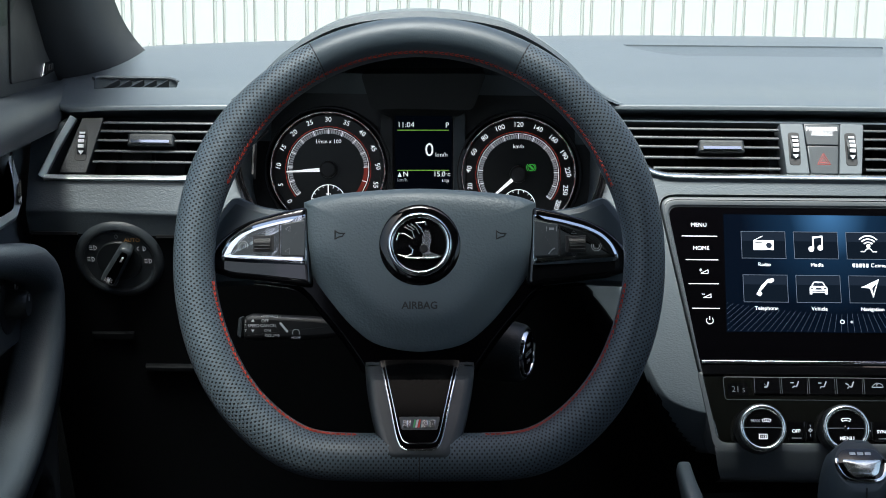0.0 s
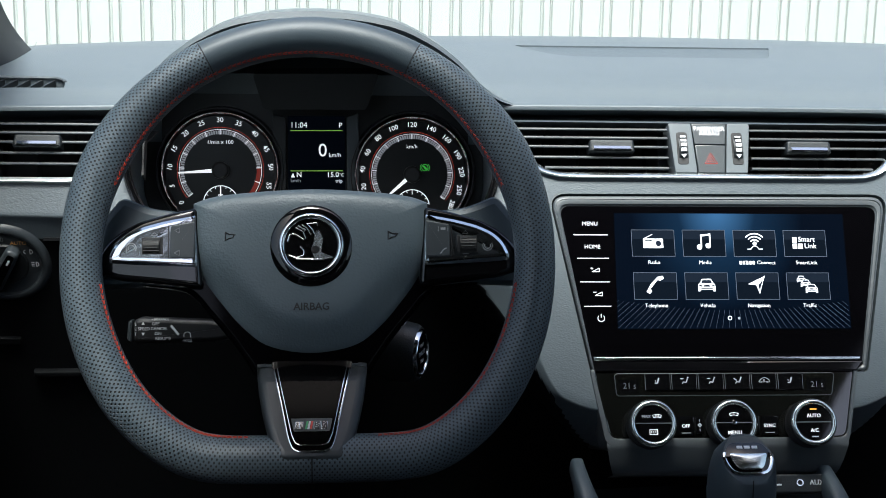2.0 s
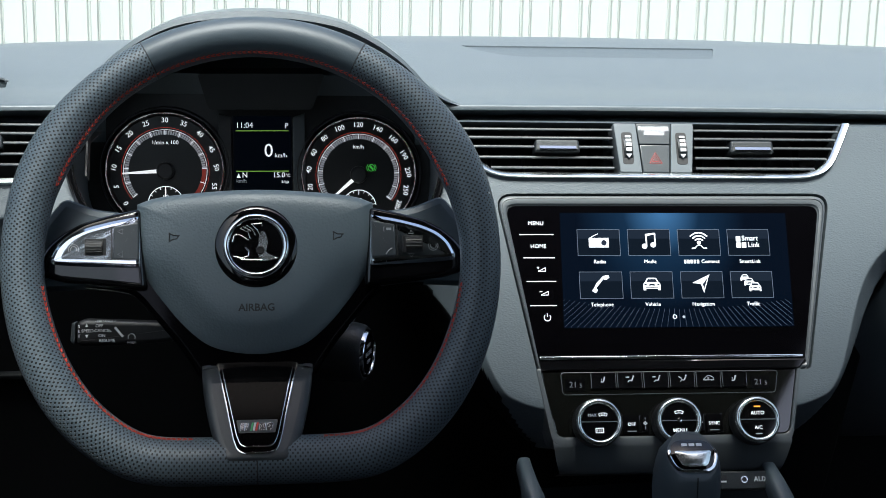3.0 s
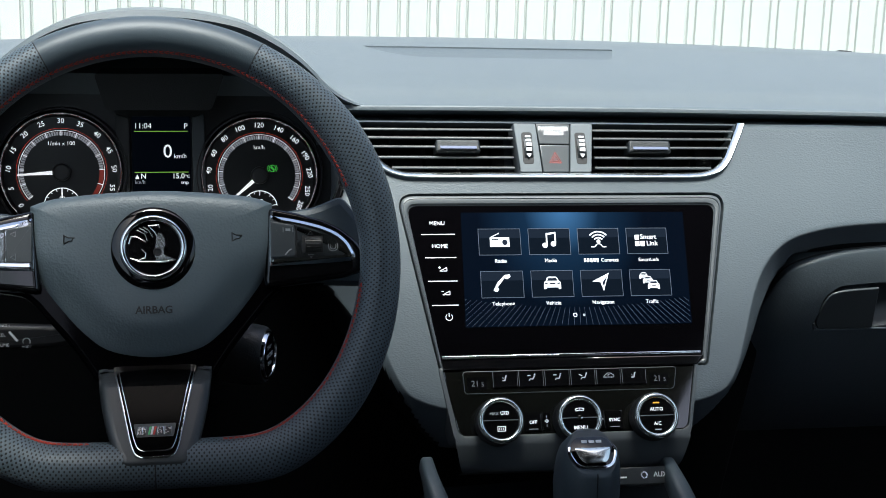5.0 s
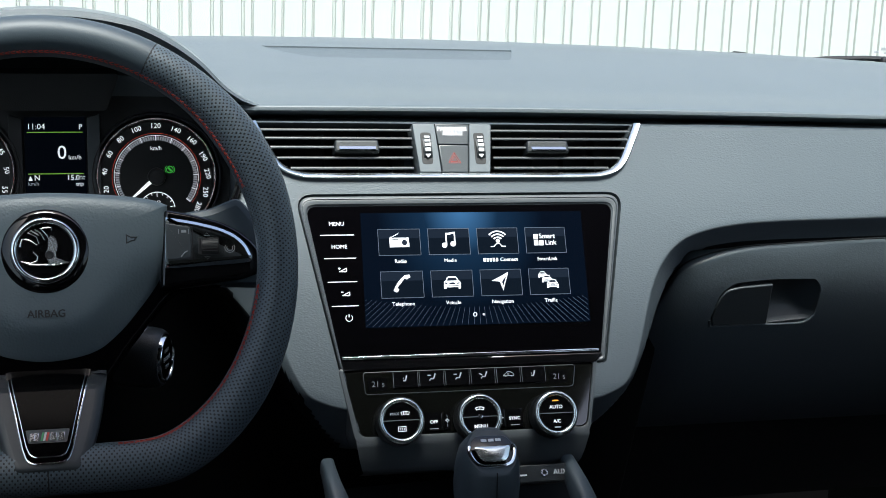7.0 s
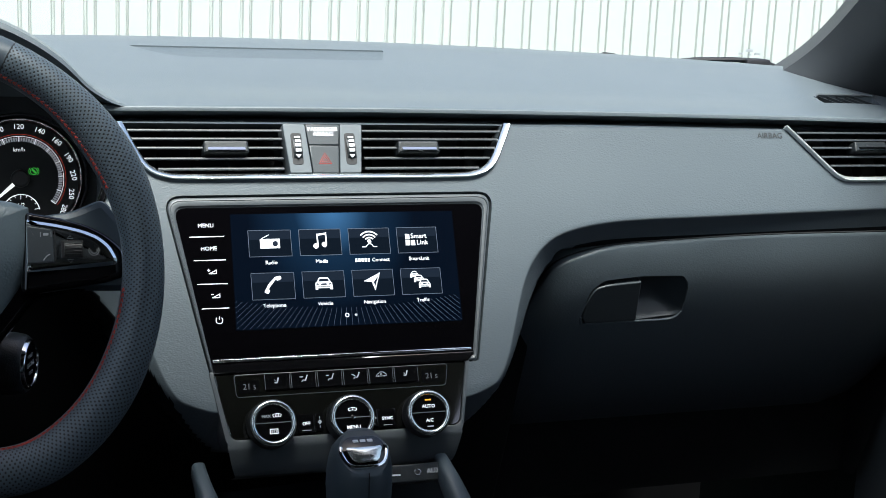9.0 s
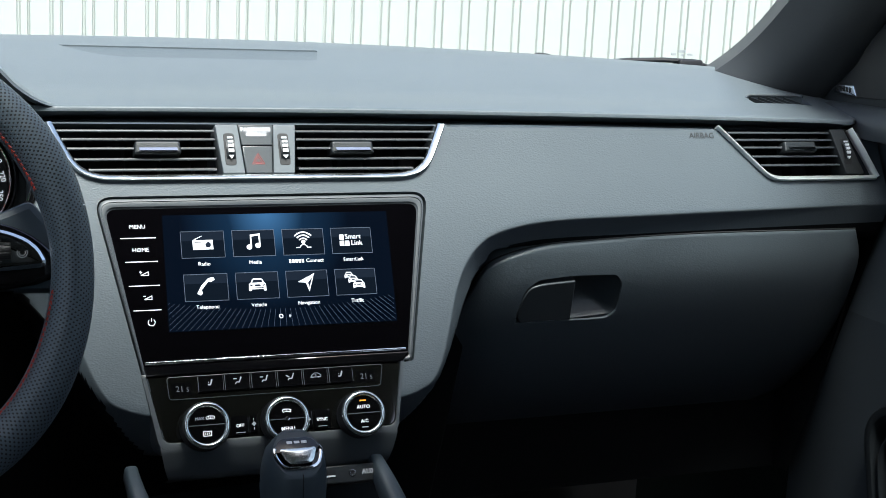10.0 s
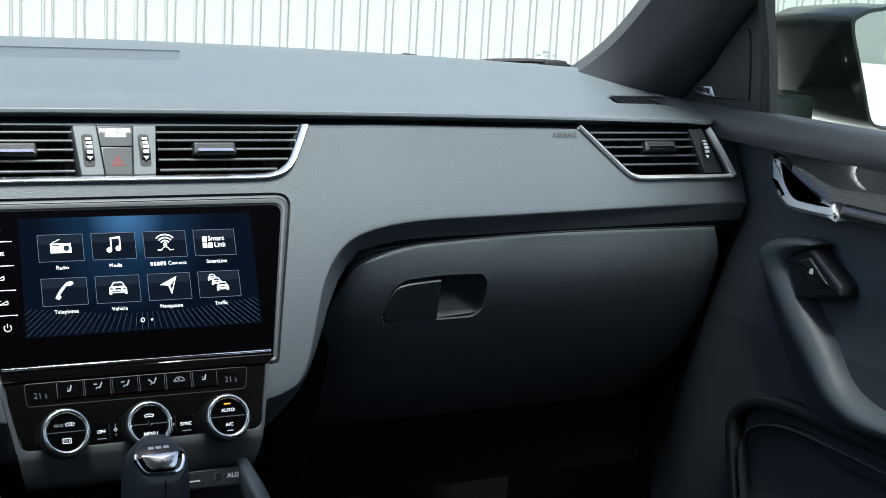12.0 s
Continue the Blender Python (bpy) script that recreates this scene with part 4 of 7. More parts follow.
def vent(label, poly, u0, u1, knob_u, chrome, group="air vents", bright=PALE):
    """Louvres across an opening between u0 and u1, with a sliding knob and a bright edge."""
    root = thing("air_vent", label, "air vent", FACE, group)
    part("vent_back", prism(poly, -0.049, -0.046), BLACK, root)
    for v in SLATS:
        a, b = inside_span(poly, v - 0.001)
        a, b = max(a + 0.0015, u0), min(b - 0.0015, u1)
        sec = [(0.0, -0.0008), (0.0016, -0.0014), (0.0016, 0.0012), (-0.002, 0.0024), (-0.016, 0.0060), (-0.018, 0.0046)]
        rows = [[(x, v + h, -0.004 + w) for w, h in sec] for x in (a, b)]
        bm, vs = grid(rows, closed_v=True)
        bm.faces.new(vs[0])
        bm.faces.new(list(reversed(vs[1])))
        sl = part("slat", bm, BLACK, root, smooth=25)
        part("slat_lip", sweep([(a, v - 0.0004, -0.0022), (b, v - 0.0004, -0.0022)], oval(0.0011, 0.0009, 8)), GREY, sl)
    for i in range(5):
        x = u0 + (u1 - u0) * (i + 0.5) / 5
        if abs(x) < abs(poly[0][0]) + 1:
            part("vane", box(x - 0.0008, x + 0.0008, -0.012, 0.030, -0.040, -0.024), BLACK, root)
    k = part("slider", prism(fillet([(knob_u - 0.0205, 0.0042), (knob_u + 0.0205, 0.0042), (knob_u + 0.0195, 0.0158), (knob_u - 0.0195, 0.0158)], 0.002), -0.012, 0.0035, 0.0019, seg=3), HARD, root, "dark grey slider")
    part("slider_edge", sweep([(knob_u - 0.0165, 0.0075, 0.0043), (knob_u + 0.0165, 0.0075, 0.0043)], [(-0.0018, -0.001), (-0.0018, 0.0002), (0.0012, 0.0020), (0.0018, 0.0014), (0.0018, -0.001)]), CHROME, k, "chrome slider edge")
    if chrome:
        part("bright_edge", sweep(chrome, LEDGE), bright, root, "bright chrome edge")
    return root


def thumb_panel(root, poly, cu, cv, tall, skin=SATIN):
    p = part("thumb_panel", prism(fillet(poly, 0.0012, 2), -0.02, 0.0015, 0.0008), skin, root, "panel round the thumb wheel")
    part("wheel_well", prism(fillet([(cu - 0.0052, cv - tall), (cu + 0.0048, cv - tall), (cu + 0.0044, cv + tall), (cu - 0.0056, cv + tall)], 0.003), 0.0006, 0.0018, 0.0003), BLACK, p)
    rows = []
    for i in range(15):
        t = radians(-62 + 124 * i / 14)
        rows.append([(cu + x - 0.0005 * math.sin(t), cv + tall * 1.06 * math.sin(t), -0.008 + 0.0135 * math.cos(t) + (0 if abs(x) < 0.003 else -0.0012)) for x in (-0.0040, -0.0034, 0.0034, 0.0040)])
    bm, _ = grid(rows)
    w = part("thumb_wheel", bm, HARD, p, "black thumb wheel")
    for i, (dv, h) in enumerate(((0.0105, 0.0008), (0.0066, 0.0011), (0.0024, 0.0014), (-0.0022, 0.0015))):
        z = 0.0058 - 22 * dv * dv
        part("mark", box(cu - 0.0024, cu + 0.0024, cv + dv - h, cv + dv + h, z - 0.0012, z, 0), PRINT, w)
    part("mark", prism([(cu, cv - 0.0095), (cu + 0.0024, cv - 0.0062), (cu - 0.0024, cv - 0.0062)], 0.0028, 0.0046), PRINT, w)
    return p


U = curve2([(-0.1800, 0.0330, 0.001), (-0.1752, 0.0225, 0.001), (-0.1705, 0.0130, 0.001), (-0.1625, -0.0020, 0.001), (-0.1545, -0.0105, 0.001), (-0.1430, -0.0152, 0.001), (-0.125, -0.0170, 0.001), (-0.06, -0.0172, 0.001), (0, -0.0172, 0.001), (0.06, -0.0172, 0.001), (0.125, -0.0170, 0.001), (0.1430, -0.0152, 0.001), (0.1545, -0.0105, 0.001), (0.1625, -0.0020, 0.001), (0.1705, 0.0130, 0.001), (0.1752, 0.0225, 0.001), (0.1800, 0.0330, 0.001)], 4)
mid = len(U) // 2
left_mid = [(-0.1786, 0.036), (-0.036, 0.036), (-0.036, -0.0151), (-0.1423, -0.0151), (-0.1602, -0.0025), (-0.1703, 0.014)]
right_mid = [(-x, y) for x, y in reversed(left_mid)]
va = vent("black louvred centre air vent with chrome edge on the driver's side", left_mid, -0.19, -0.0365, -0.089, U[: mid + 1])
vb_ = vent("black louvred centre air vent with chrome edge on the passenger's side", right_mid, 0.0365, 0.19, 0.0892, U[mid:])
out_path = curve2([(0.4885, 0.0325, 0.001), (0.4985, 0.0222, 0.001), (0.5200, -0.0002, 0.001), (0.5360, -0.0165, 0.001), (0.5445, -0.0222, 0.001), (0.5570, -0.0245, 0.001), (0.60, -0.0246, 0.001), (0.6760, -0.0246, 0.001)], 5)
end_path = [(0.6785, -0.0245, 0.001), (0.6665, 0.0050, 0.001), (0.6545, 0.0300, 0.001)]
for s in (-1, 1):
    poly = V_OUT if s > 0 else V_OUTL
    r = vent("black louvred outer air vent with chrome edge by the %s door" % ("passenger's" if s > 0 else "driver's"), poly, 0.485 if s > 0 else -0.636, 0.636 if s > 0 else -0.485, s * 0.586, [(s * x, y, z) for x, y, z in out_path][::s], bright=BRUSHED)
    part("bright_end", sweep([(s * x, y, z) for x, y, z in end_path][::s], LEDGE), BRUSHED, r, "bright chrome end strip")
    poly = [(s * x, y) for x, y in ((0.6285, 0.0300), (0.6470, 0.0300), (0.6640, -0.0205), (0.6400, -0.0205))]
    thumb_panel(r, poly if s > 0 else poly[::-1], s * 0.6455, 0.0050, 0.0145, HARD)
thumb_panel(va, [(-0.0369, 0.0318), (-0.0165, 0.0318), (-0.0128, -0.0140), (-0.0328, -0.0140)], -0.0248, 0.0085, 0.0150)
thumb_panel(vb_, [(0.0165, 0.0318), (0.0369, 0.0318), (0.0328, -0.0140), (0.0128, -0.0140)][::1], 0.0248, 0.0085, 0.0150)

HZ = thing("hazard_switch", "dark grey hazard switch with a red warning triangle", "switch", FACE)
top_b = part("airbag_light", prism([(-0.0156, 0.0318), (0.0156, 0.0318), (0.0138, 0.0128), (-0.0138, 0.0128)][::-1], -0.02, 0.0006, 0.0006), GREY, HZ, "passenger airbag light panel")
bot_b = part("button", prism([(-0.0136, 0.0118), (0.0136, 0.0118), (0.0120, -0.0138), (-0.0120, -0.0138)][::-1], -0.02, 0.0012, 0.0008), GREY, HZ, "dark grey push button")
word("lettering", "PASSENGER", 0.0054, 0.0, 0.0272, 0.0007, PRINT, top_b, bold=0.01)
word("lettering", "AIRBAG", 0.0054, 0.0, 0.0228, 0.0007, PRINT, top_b, bold=0.01)
for r in (0.0065, 0.0034):
    bm = tube([(r * math.cos(radians(a)), -0.0020 + r * math.sin(radians(a)), 0.0012) for a in (90, 210, 330)], 0.00035, closed=True, n=5)
    part("triangle_mark", bm, REDLIT, bot_b, "red warning triangle")

# ---- touch screen ----
TS = thing("touchscreen", "wide black glass touchscreen in a dark frame, switched on", "touchscreen", FACE)
ring_in = fillet([(-0.1375, -0.0445), (0.1475, -0.0440), (0.1212, -0.186), (-0.1130, -0.186)], [0.010, 0.010, 0.003, 0.003])
bm = bmesh.new()
outl, inl = fillet([(-0.1452, -0.0360), (0.1555, -0.0352), (0.1242, -0.1905), (-0.1148, -0.1905)], [0.014, 0.014, 0.004, 0.004]), ring_in
rows = [[(x, y, w) for x, y in pl] for pl, w in ((outl, -0.009), (outl, 0.0004))]
rows += [[(x0 + (x1 - x0) * k, y0 + (y1 - y0) * k, w) for (x0, y0), (x1, y1) in zip(outl, inl)] for k, w in ((0.08, 0.0013), (0.30, 0.0018), (0.36, 0.0010), (0.44, 0.0012), (0.80, 0.0004), (0.88, -0.0008), (1.0, -0.0014), (1.0, -0.006))]
grid(rows, bm, closed_v=True)
part("surround", bm, MOULD, TS, "dark grey moulded surround")
glass = part("glass", prism(ring_in[::-1], -0.009, -0.0012), COATED, TS, "gloss black front glass")
part("strip", prism([(-0.1130, -0.1782), (0.1202, -0.1782), (0.1197, -0.1812), (-0.1126, -0.1812)][::-1], -0.002, 0.0012, 0.0011, seg=4), CHROME, TS, "thin bright strip")

# the lit picture: dark blue with a pale glow at its top
SCR = bpy.data.materials.new("lit_screen")
SCR.use_nodes = True
n, l = SCR.node_tree.nodes, SCR.node_tree.links
b = n["Principled BSDF"]
b.inputs["Base Color"].default_value = (0.0006, 0.0006, 0.001, 1)
b.inputs["Roughness"].default_value = 0.07
b.inputs["IOR"].default_value = 1.15
co = n.new("ShaderNodeTexCoord")
sub = n.new("ShaderNodeVectorMath")
sub.operation = "SUBTRACT"
sub.inputs[1].default_value = (0.002, -0.048, 0)
sc = n.new("ShaderNodeVectorMath")
sc.operation = "MULTIPLY"
sc.inputs[1].default_value = (13, 11, 0)
ln = n.new("ShaderNodeVectorMath")
ln.operation = "LENGTH"
rp = n.new("ShaderNodeValToRGB")
rp.color_ramp.elements[0].color = (0.045, 0.15, 0.32, 1)
rp.color_ramp.elements[1].color = (0.0012, 0.0040, 0.010, 1)
e = rp.color_ramp.elements.new(0.45)
e.color = (0.0055, 0.022, 0.052, 1)
l.new(co.outputs["Object"], sub.inputs[0])
l.new(sub.outputs[0], sc.inputs[0])
l.new(sc.outputs[0], ln.inputs[0])
l.new(ln.outputs["Value"], rp.inputs[0])
l.new(rp.outputs[0], b.inputs["Emission Color"])
b.inputs["Emission Strength"].default_value = 0.5
disp = part("display", prism([(-0.0893, -0.0508), (0.1160, -0.0508), (0.1150, -0.1535), (-0.0905, -0.1535)][::-1], -0.002, -0.0008), SCR, TS, "lit dark blue display", smooth=0)
TILE = mat("lit_tile", (0.0006, 0.0008, 0.0014), 0.15, ior=1.15, glow=((0.25, 0.5, 0.9), 0.008))
TILETOP = mat("lit_tile_top", (0.0006, 0.0008, 0.0014), 0.15, ior=1.15, glow=((0.3, 0.5, 0.85), 0.019))
EDGE = mat("lit_tile_edge", (0.01, 0.012, 0.015), 0.3, glow=((0.45, 0.6, 0.85), 0.10))
RAY = mat("lit_ray", (0.005, 0.007, 0.01), 0.3, glow=((0.3, 0.46, 0.7), 0.07))
W = -0.0003


def flat(polys, name, material, parent, dx=0.0, dy=0.0, w=W):
    bm = bmesh.new()
    for p in polys:
        if area(p) < 0:
            p = p[::-1]
        prism([(x + dx, y + dy) for x, y in p], w - 0.0003, w, 0, bm)
    return part(name, bm, material, parent, smooth=0)


def circle(x, y, r, k=14):
    return [(x + r * math.cos(2 * math.pi * i / k), y + r * math.sin(2 * math.pi * i / k)) for i in range(k)]


def band(x, y, r0, r1, a0, a1, k=10):
    t = [radians(a0 + (a1 - a0) * i / k) for i in range(k + 1)]
    return [(x + r1 * math.cos(q), y + r1 * math.sin(q)) for q in t] + [(x + r0 * math.cos(q), y + r0 * math.sin(q)) for q in reversed(t)]


def line(x0, y0, x1, y1, h=0.0004):
    d = Vector((x1 - x0, y1 - y0)).normalized()
    nx, ny = -d.y * h, d.x * h
    return [(x0 + nx, y0 + ny), (x1 + nx, y1 + ny), (x1 - nx, y1 - ny), (x0 - nx, y0 - ny)]


def shrink(polys, cx, cy, k):
    return [[(cx + (x - cx) * k, cy + (y - cy) * k) for x, y in p] for p in polys]


def car_sign(s=1.0, dx=0.0, dy=0.0):
    body = [(-9, -1), (-8.6, 1.5), (-7, 2.6), (-5.2, 6.2), (-4, 7), (4, 7), (5.2, 6.2), (7, 2.6), (8.6, 1.5), (9, -1), (9, -6), (6.4, -6), (6.4, -4.4), (-6.4, -4.4), (-6.4, -6), (-9, -6)]
    return [(x * 0.00055 * s + dx, y * 0.00055 * s + dy) for x, y in body]


def car_dark(s=1.0, dx=0.0, dy=0.0):
    sh = [[(-5.6, 2.6), (-4.2, 5.6), (4.2, 5.6), (5.6, 2.6)], [(-3.4, -1.2), (3.4, -1.2), (2.6, 0.6), (-2.6, 0.6)], [(-8.2, -0.4), (-5, -1.2), (-5.4, 0.2), (-7.6, 0.9)], [(8.2, -0.4), (7.6, 0.9), (5.4, 0.2), (5, -1.2)], [(-6.6, -2.6), (6.6, -2.6), (6.6, -3.3), (-6.6, -3.3)]]
    return [[(x * 0.00055 * s + dx, y * 0.00055 * s + dy) for x, y in p] for p in sh]


NIGHT = mat("unlit_sign", (0.006, 0.008, 0.012), 0.1, glow=((0.3, 0.45, 0.8), 0.02))
icons = {
    0: ([[(-0.0088, -0.0055), (0.0088, -0.0055), (0.0088, 0.0030), (-0.0088, 0.0030)], line(-0.0078, 0.0032, -0.0005, 0.0068, 0.0003)], [circle(0.0046, -0.0014, 0.0025), [(-0.0072, 0.0016), (-0.001, 0.0016), (-0.001, 0.0008), (-0.0072, 0.0008)]]),
    1: ([line(-0.0024, -0.0042, -0.0024, 0.0068, 0.0006), line(0.0054, -0.0030, 0.0054, 0.0072, 0.0006), [(-0.0030, 0.0048), (0.0060, 0.0062), (0.0060, 0.0078), (-0.0030, 0.0066)], circle(-0.0042, -0.0044, 0.0024), circle(0.0036, -0.0032, 0.0024)], []),
    2: ([circle(0, -0.0012, 0.0018), band(0, -0.0026, 0.0042, 0.0054, 42, 138), band(0, -0.0026, 0.0070, 0.0082, 42, 138), band(0, -0.0026, 0.0098, 0.0110, 42, 138), line(-0.0070, -0.0062, -0.0032, -0.0062, 0.0004), line(0.0070, -0.0062, 0.0032, -0.0062, 0.0004), band(0, -0.0068, 0.0030, 0.0037, 15, 165)], []),
    3: ([[(-0.0112, -0.0002), (-0.0072, -0.0002), (-0.0072, 0.0046), (-0.0112, 0.0046)], [(-0.0112, -0.0058), (-0.0072, -0.0058), (-0.0072, -0.0012), (-0.0112, -0.0012)], [(-0.0062, -0.0058), (-0.0022, -0.0058), (-0.0022, -0.0012), (-0.0062, -0.0012)]], []),
    4: ([[(-0.0082, -0.0062), (-0.0052, -0.0080), (-0.0030, -0.0056), (-0.0044, -0.0036), (0.0022, 0.0044), (0.0044, 0.0036), (0.0078, 0.0056), (0.0068, 0.0080), (0.0022, 0.0072), (-0.0040, 0.0010)]], []),
    5: ([car_sign(1.55, 0, -0.0006)], car_dark(1.55, 0, -0.0006)),
    6: ([[(0.0070, 0.0082), (-0.0088, 0.0006), (-0.0012, -0.0002), (0.0014, -0.0082)]], [[(0.0052, 0.0052), (0.0006, -0.0004), (0.0016, -0.0046)]]),
    7: ([car_sign(0.80, -0.0060, 0.0050), car_sign(0.92, -0.0022, 0.0012), car_sign(1.10, 0.0028, -0.0034)], car_dark(0.80, -0.0060, 0.0050) + car_dark(0.92, -0.0022, 0.0012) + car_dark(1.10, 0.0028, -0.0034)),
}
names = ("Radio", "Media", "Connect", "SmartLink", "Telephone", "Vehicle", "Navigation", "Traffic")
for k in range(8):
    cx, cy = -0.0559 + 0.0452 * (k % 4), (-0.0777, -0.1160)[k // 4]
    tile = part("tile", prism([(cx - 0.0189, cy - 0.0118), (cx + 0.0189, cy - 0.0118), (cx + 0.0189, cy + 0.0118), (cx - 0.0189, cy + 0.0118)], -0.0012, -0.00072), TILE, disp, "lit icon tile", smooth=0)
    flat([[(cx - 0.0186, cy + 0.0035), (cx + 0.0186, cy + 0.0035), (cx + 0.0186, cy + 0.0115), (cx - 0.0186, cy + 0.0115)]], "tile_sheen", TILETOP, tile, w=-0.00064)
    flat([line(cx - 0.019, cy + e * 0.0118, cx + 0.019, cy + e * 0.0118, 0.00022) for e in (-1, 1)] + [line(cx + e * 0.0189, cy - 0.0118, cx + e * 0.0189, cy + 0.0118, 0.00022) for e in (-1, 1)], "tile_edge", EDGE, tile, w=-0.0005)
    on, off = icons[k]
    dy = 0.001
    flat(on, "icon", LIT, tile, cx, cy + dy, w=-0.0004)
    if off:
        flat(off, "icon_detail", NIGHT, tile, cx, cy + dy, w=-0.00025)
    if k == 3:
        word("lettering", "Smart", 0.0064, cx - 0.0062, cy + 0.0036, -0.0004, LIT, tile, align="LEFT")
        word("lettering", "Link", 0.0064, cx - 0.0008, cy - 0.0024, -0.0004, LIT, tile, align="LEFT")
    ly = (-0.0951, -0.1333)[k // 4]
    if k == 2:
        flat([[(cx - 0.0147 + i * 0.0029, ly - 0.0016), (cx - 0.0127 + i * 0.0029, ly - 0.0016), (cx - 0.0127 + i * 0.0029, ly + 0.0016), (cx - 0.0147 + i * 0.0029, ly + 0.0016)] for i in range(5)], "label_bar", LIT, disp, w=-0.0005)
        word("label", "Connect", 0.0047, cx + 0.0008, ly, -0.0005, LIT, disp, align="LEFT")
    else:
        word("label", names[k], 0.0047, cx, ly, -0.0005, LIT, disp)
rays = []
for i in range(47):
    x0 = -0.0885 + 0.2020 * i / 46
    t = (x0 - 0.013) / 0.1015
    x1, y0, y1 = 0.013 + (x0 - 0.013) * 1.30, -0.1375 + 0.009 * t * t, -0.1530
    edge = 0.1140 if x1 > 0 else -0.0898
    if abs(x1 - 0.013) > abs(edge - 0.013):
        y1 = y0 + (y1 - y0) * (edge - x0) / (x1 - x0)
        x1 = edge
    if abs(x1 - x0) + abs(y1 - y0) > 0.001:
        rays.append(line(x0, y0, x1, y1, 0.00013))
tagged(flat(rays, "ray_pattern", RAY, disp, w=-0.0006), kind="stuff")
flat([band(0.0080, -0.1443, 0.0013, 0.0019, 0, 359, 20)], "page_dot", LIT, disp, w=-0.0005)
flat([circle(0.0160, -0.1444, 0.0012)], "page_dot", LITGREY, disp, w=-0.0005)
for txt, x, y in (("MENU", -0.1110, -0.0605), ("HOME", -0.1096, -0.0811)):
    word("touch_key", txt, 0.0050, x, y, -0.0010, LIT, glass)
for (x0, y0), (x1, y1) in (((-0.1258, -0.0704), (-0.0957, -0.0704)), ((-0.1232, -0.0913), (-0.0955, -0.0913)), ((-0.1215, -0.1123), (-0.0955, -0.1123)), ((-0.1190, -0.1337), (-0.0956, -0.1337))):
    flat([line(x0, y0, x1, y1, 0.00035)], "key_line", LIT, glass, w=-0.0010)
for y, plus in ((-0.1019, True), (-0.1230, False)):
    x = -0.1078 if plus else -0.1062
    flat([line(x - 0.0030, y - 0.0014, x + 0.0034, y - 0.0014, 0.0003), line(x + 0.0034, y - 0.0014, x + 0.0034, y + 0.0018, 0.0003), line(x - 0.0030, y - 0.0014, x + 0.0034, y + 0.0018, 0.0003), line(x - 0.0042, y + 0.0016, x - 0.0018, y + 0.0016, 0.0003)] + ([line(x - 0.0030, y + 0.0004, x - 0.0030, y + 0.0028, 0.0003)] if plus else []), "touch_key", LIT, glass, w=-0.0010)
flat([band(-0.1046, -0.1442, 0.0026, 0.0032, -230, 50, 20), line(-0.1046, -0.1438, -0.1046, -0.1405, 0.0003)], "touch_key", LIT, glass, w=-0.0010)

# ---- climate panel ----
CP = thing("climate_panel", "gloss black climate control panel with three chrome-ringed knobs", "control panel", FACE)
cl = fillet([(-0.1128, -0.1910), (0.1128, -0.1910), (0.1015, -0.2470), (-0.1015, -0.2470)], [0.002, 0.002, 0.007, 0.007])
part("faceplate", prism(cl[::-1], -0.006, 0.0006, 0.0008), LACQUER, CP, "gloss black faceplate")
part("brow_strip", prism([(-0.1140, -0.1825), (0.1222, -0.1825), (0.1150, -0.1908), (-0.1130, -0.1908)][::-1], -0.008, 0.0026, 0.0010), GLOSS, CP, "gloss black strip")
bm = tube(fillet([(-0.0960, -0.1925), (0.0955, -0.1925), (0.0920, -0.2110), (-0.0948, -0.2110)], 0.003) and [(x, y, 0.0007) for x, y in fillet([(-0.0960, -0.1925), (0.0955, -0.1925), (0.0920, -0.2115), (-0.0948, -0.2115)], 0.003)], 0.0004, closed=True, n=5)
part("row_frame", bm, GREY, CP)
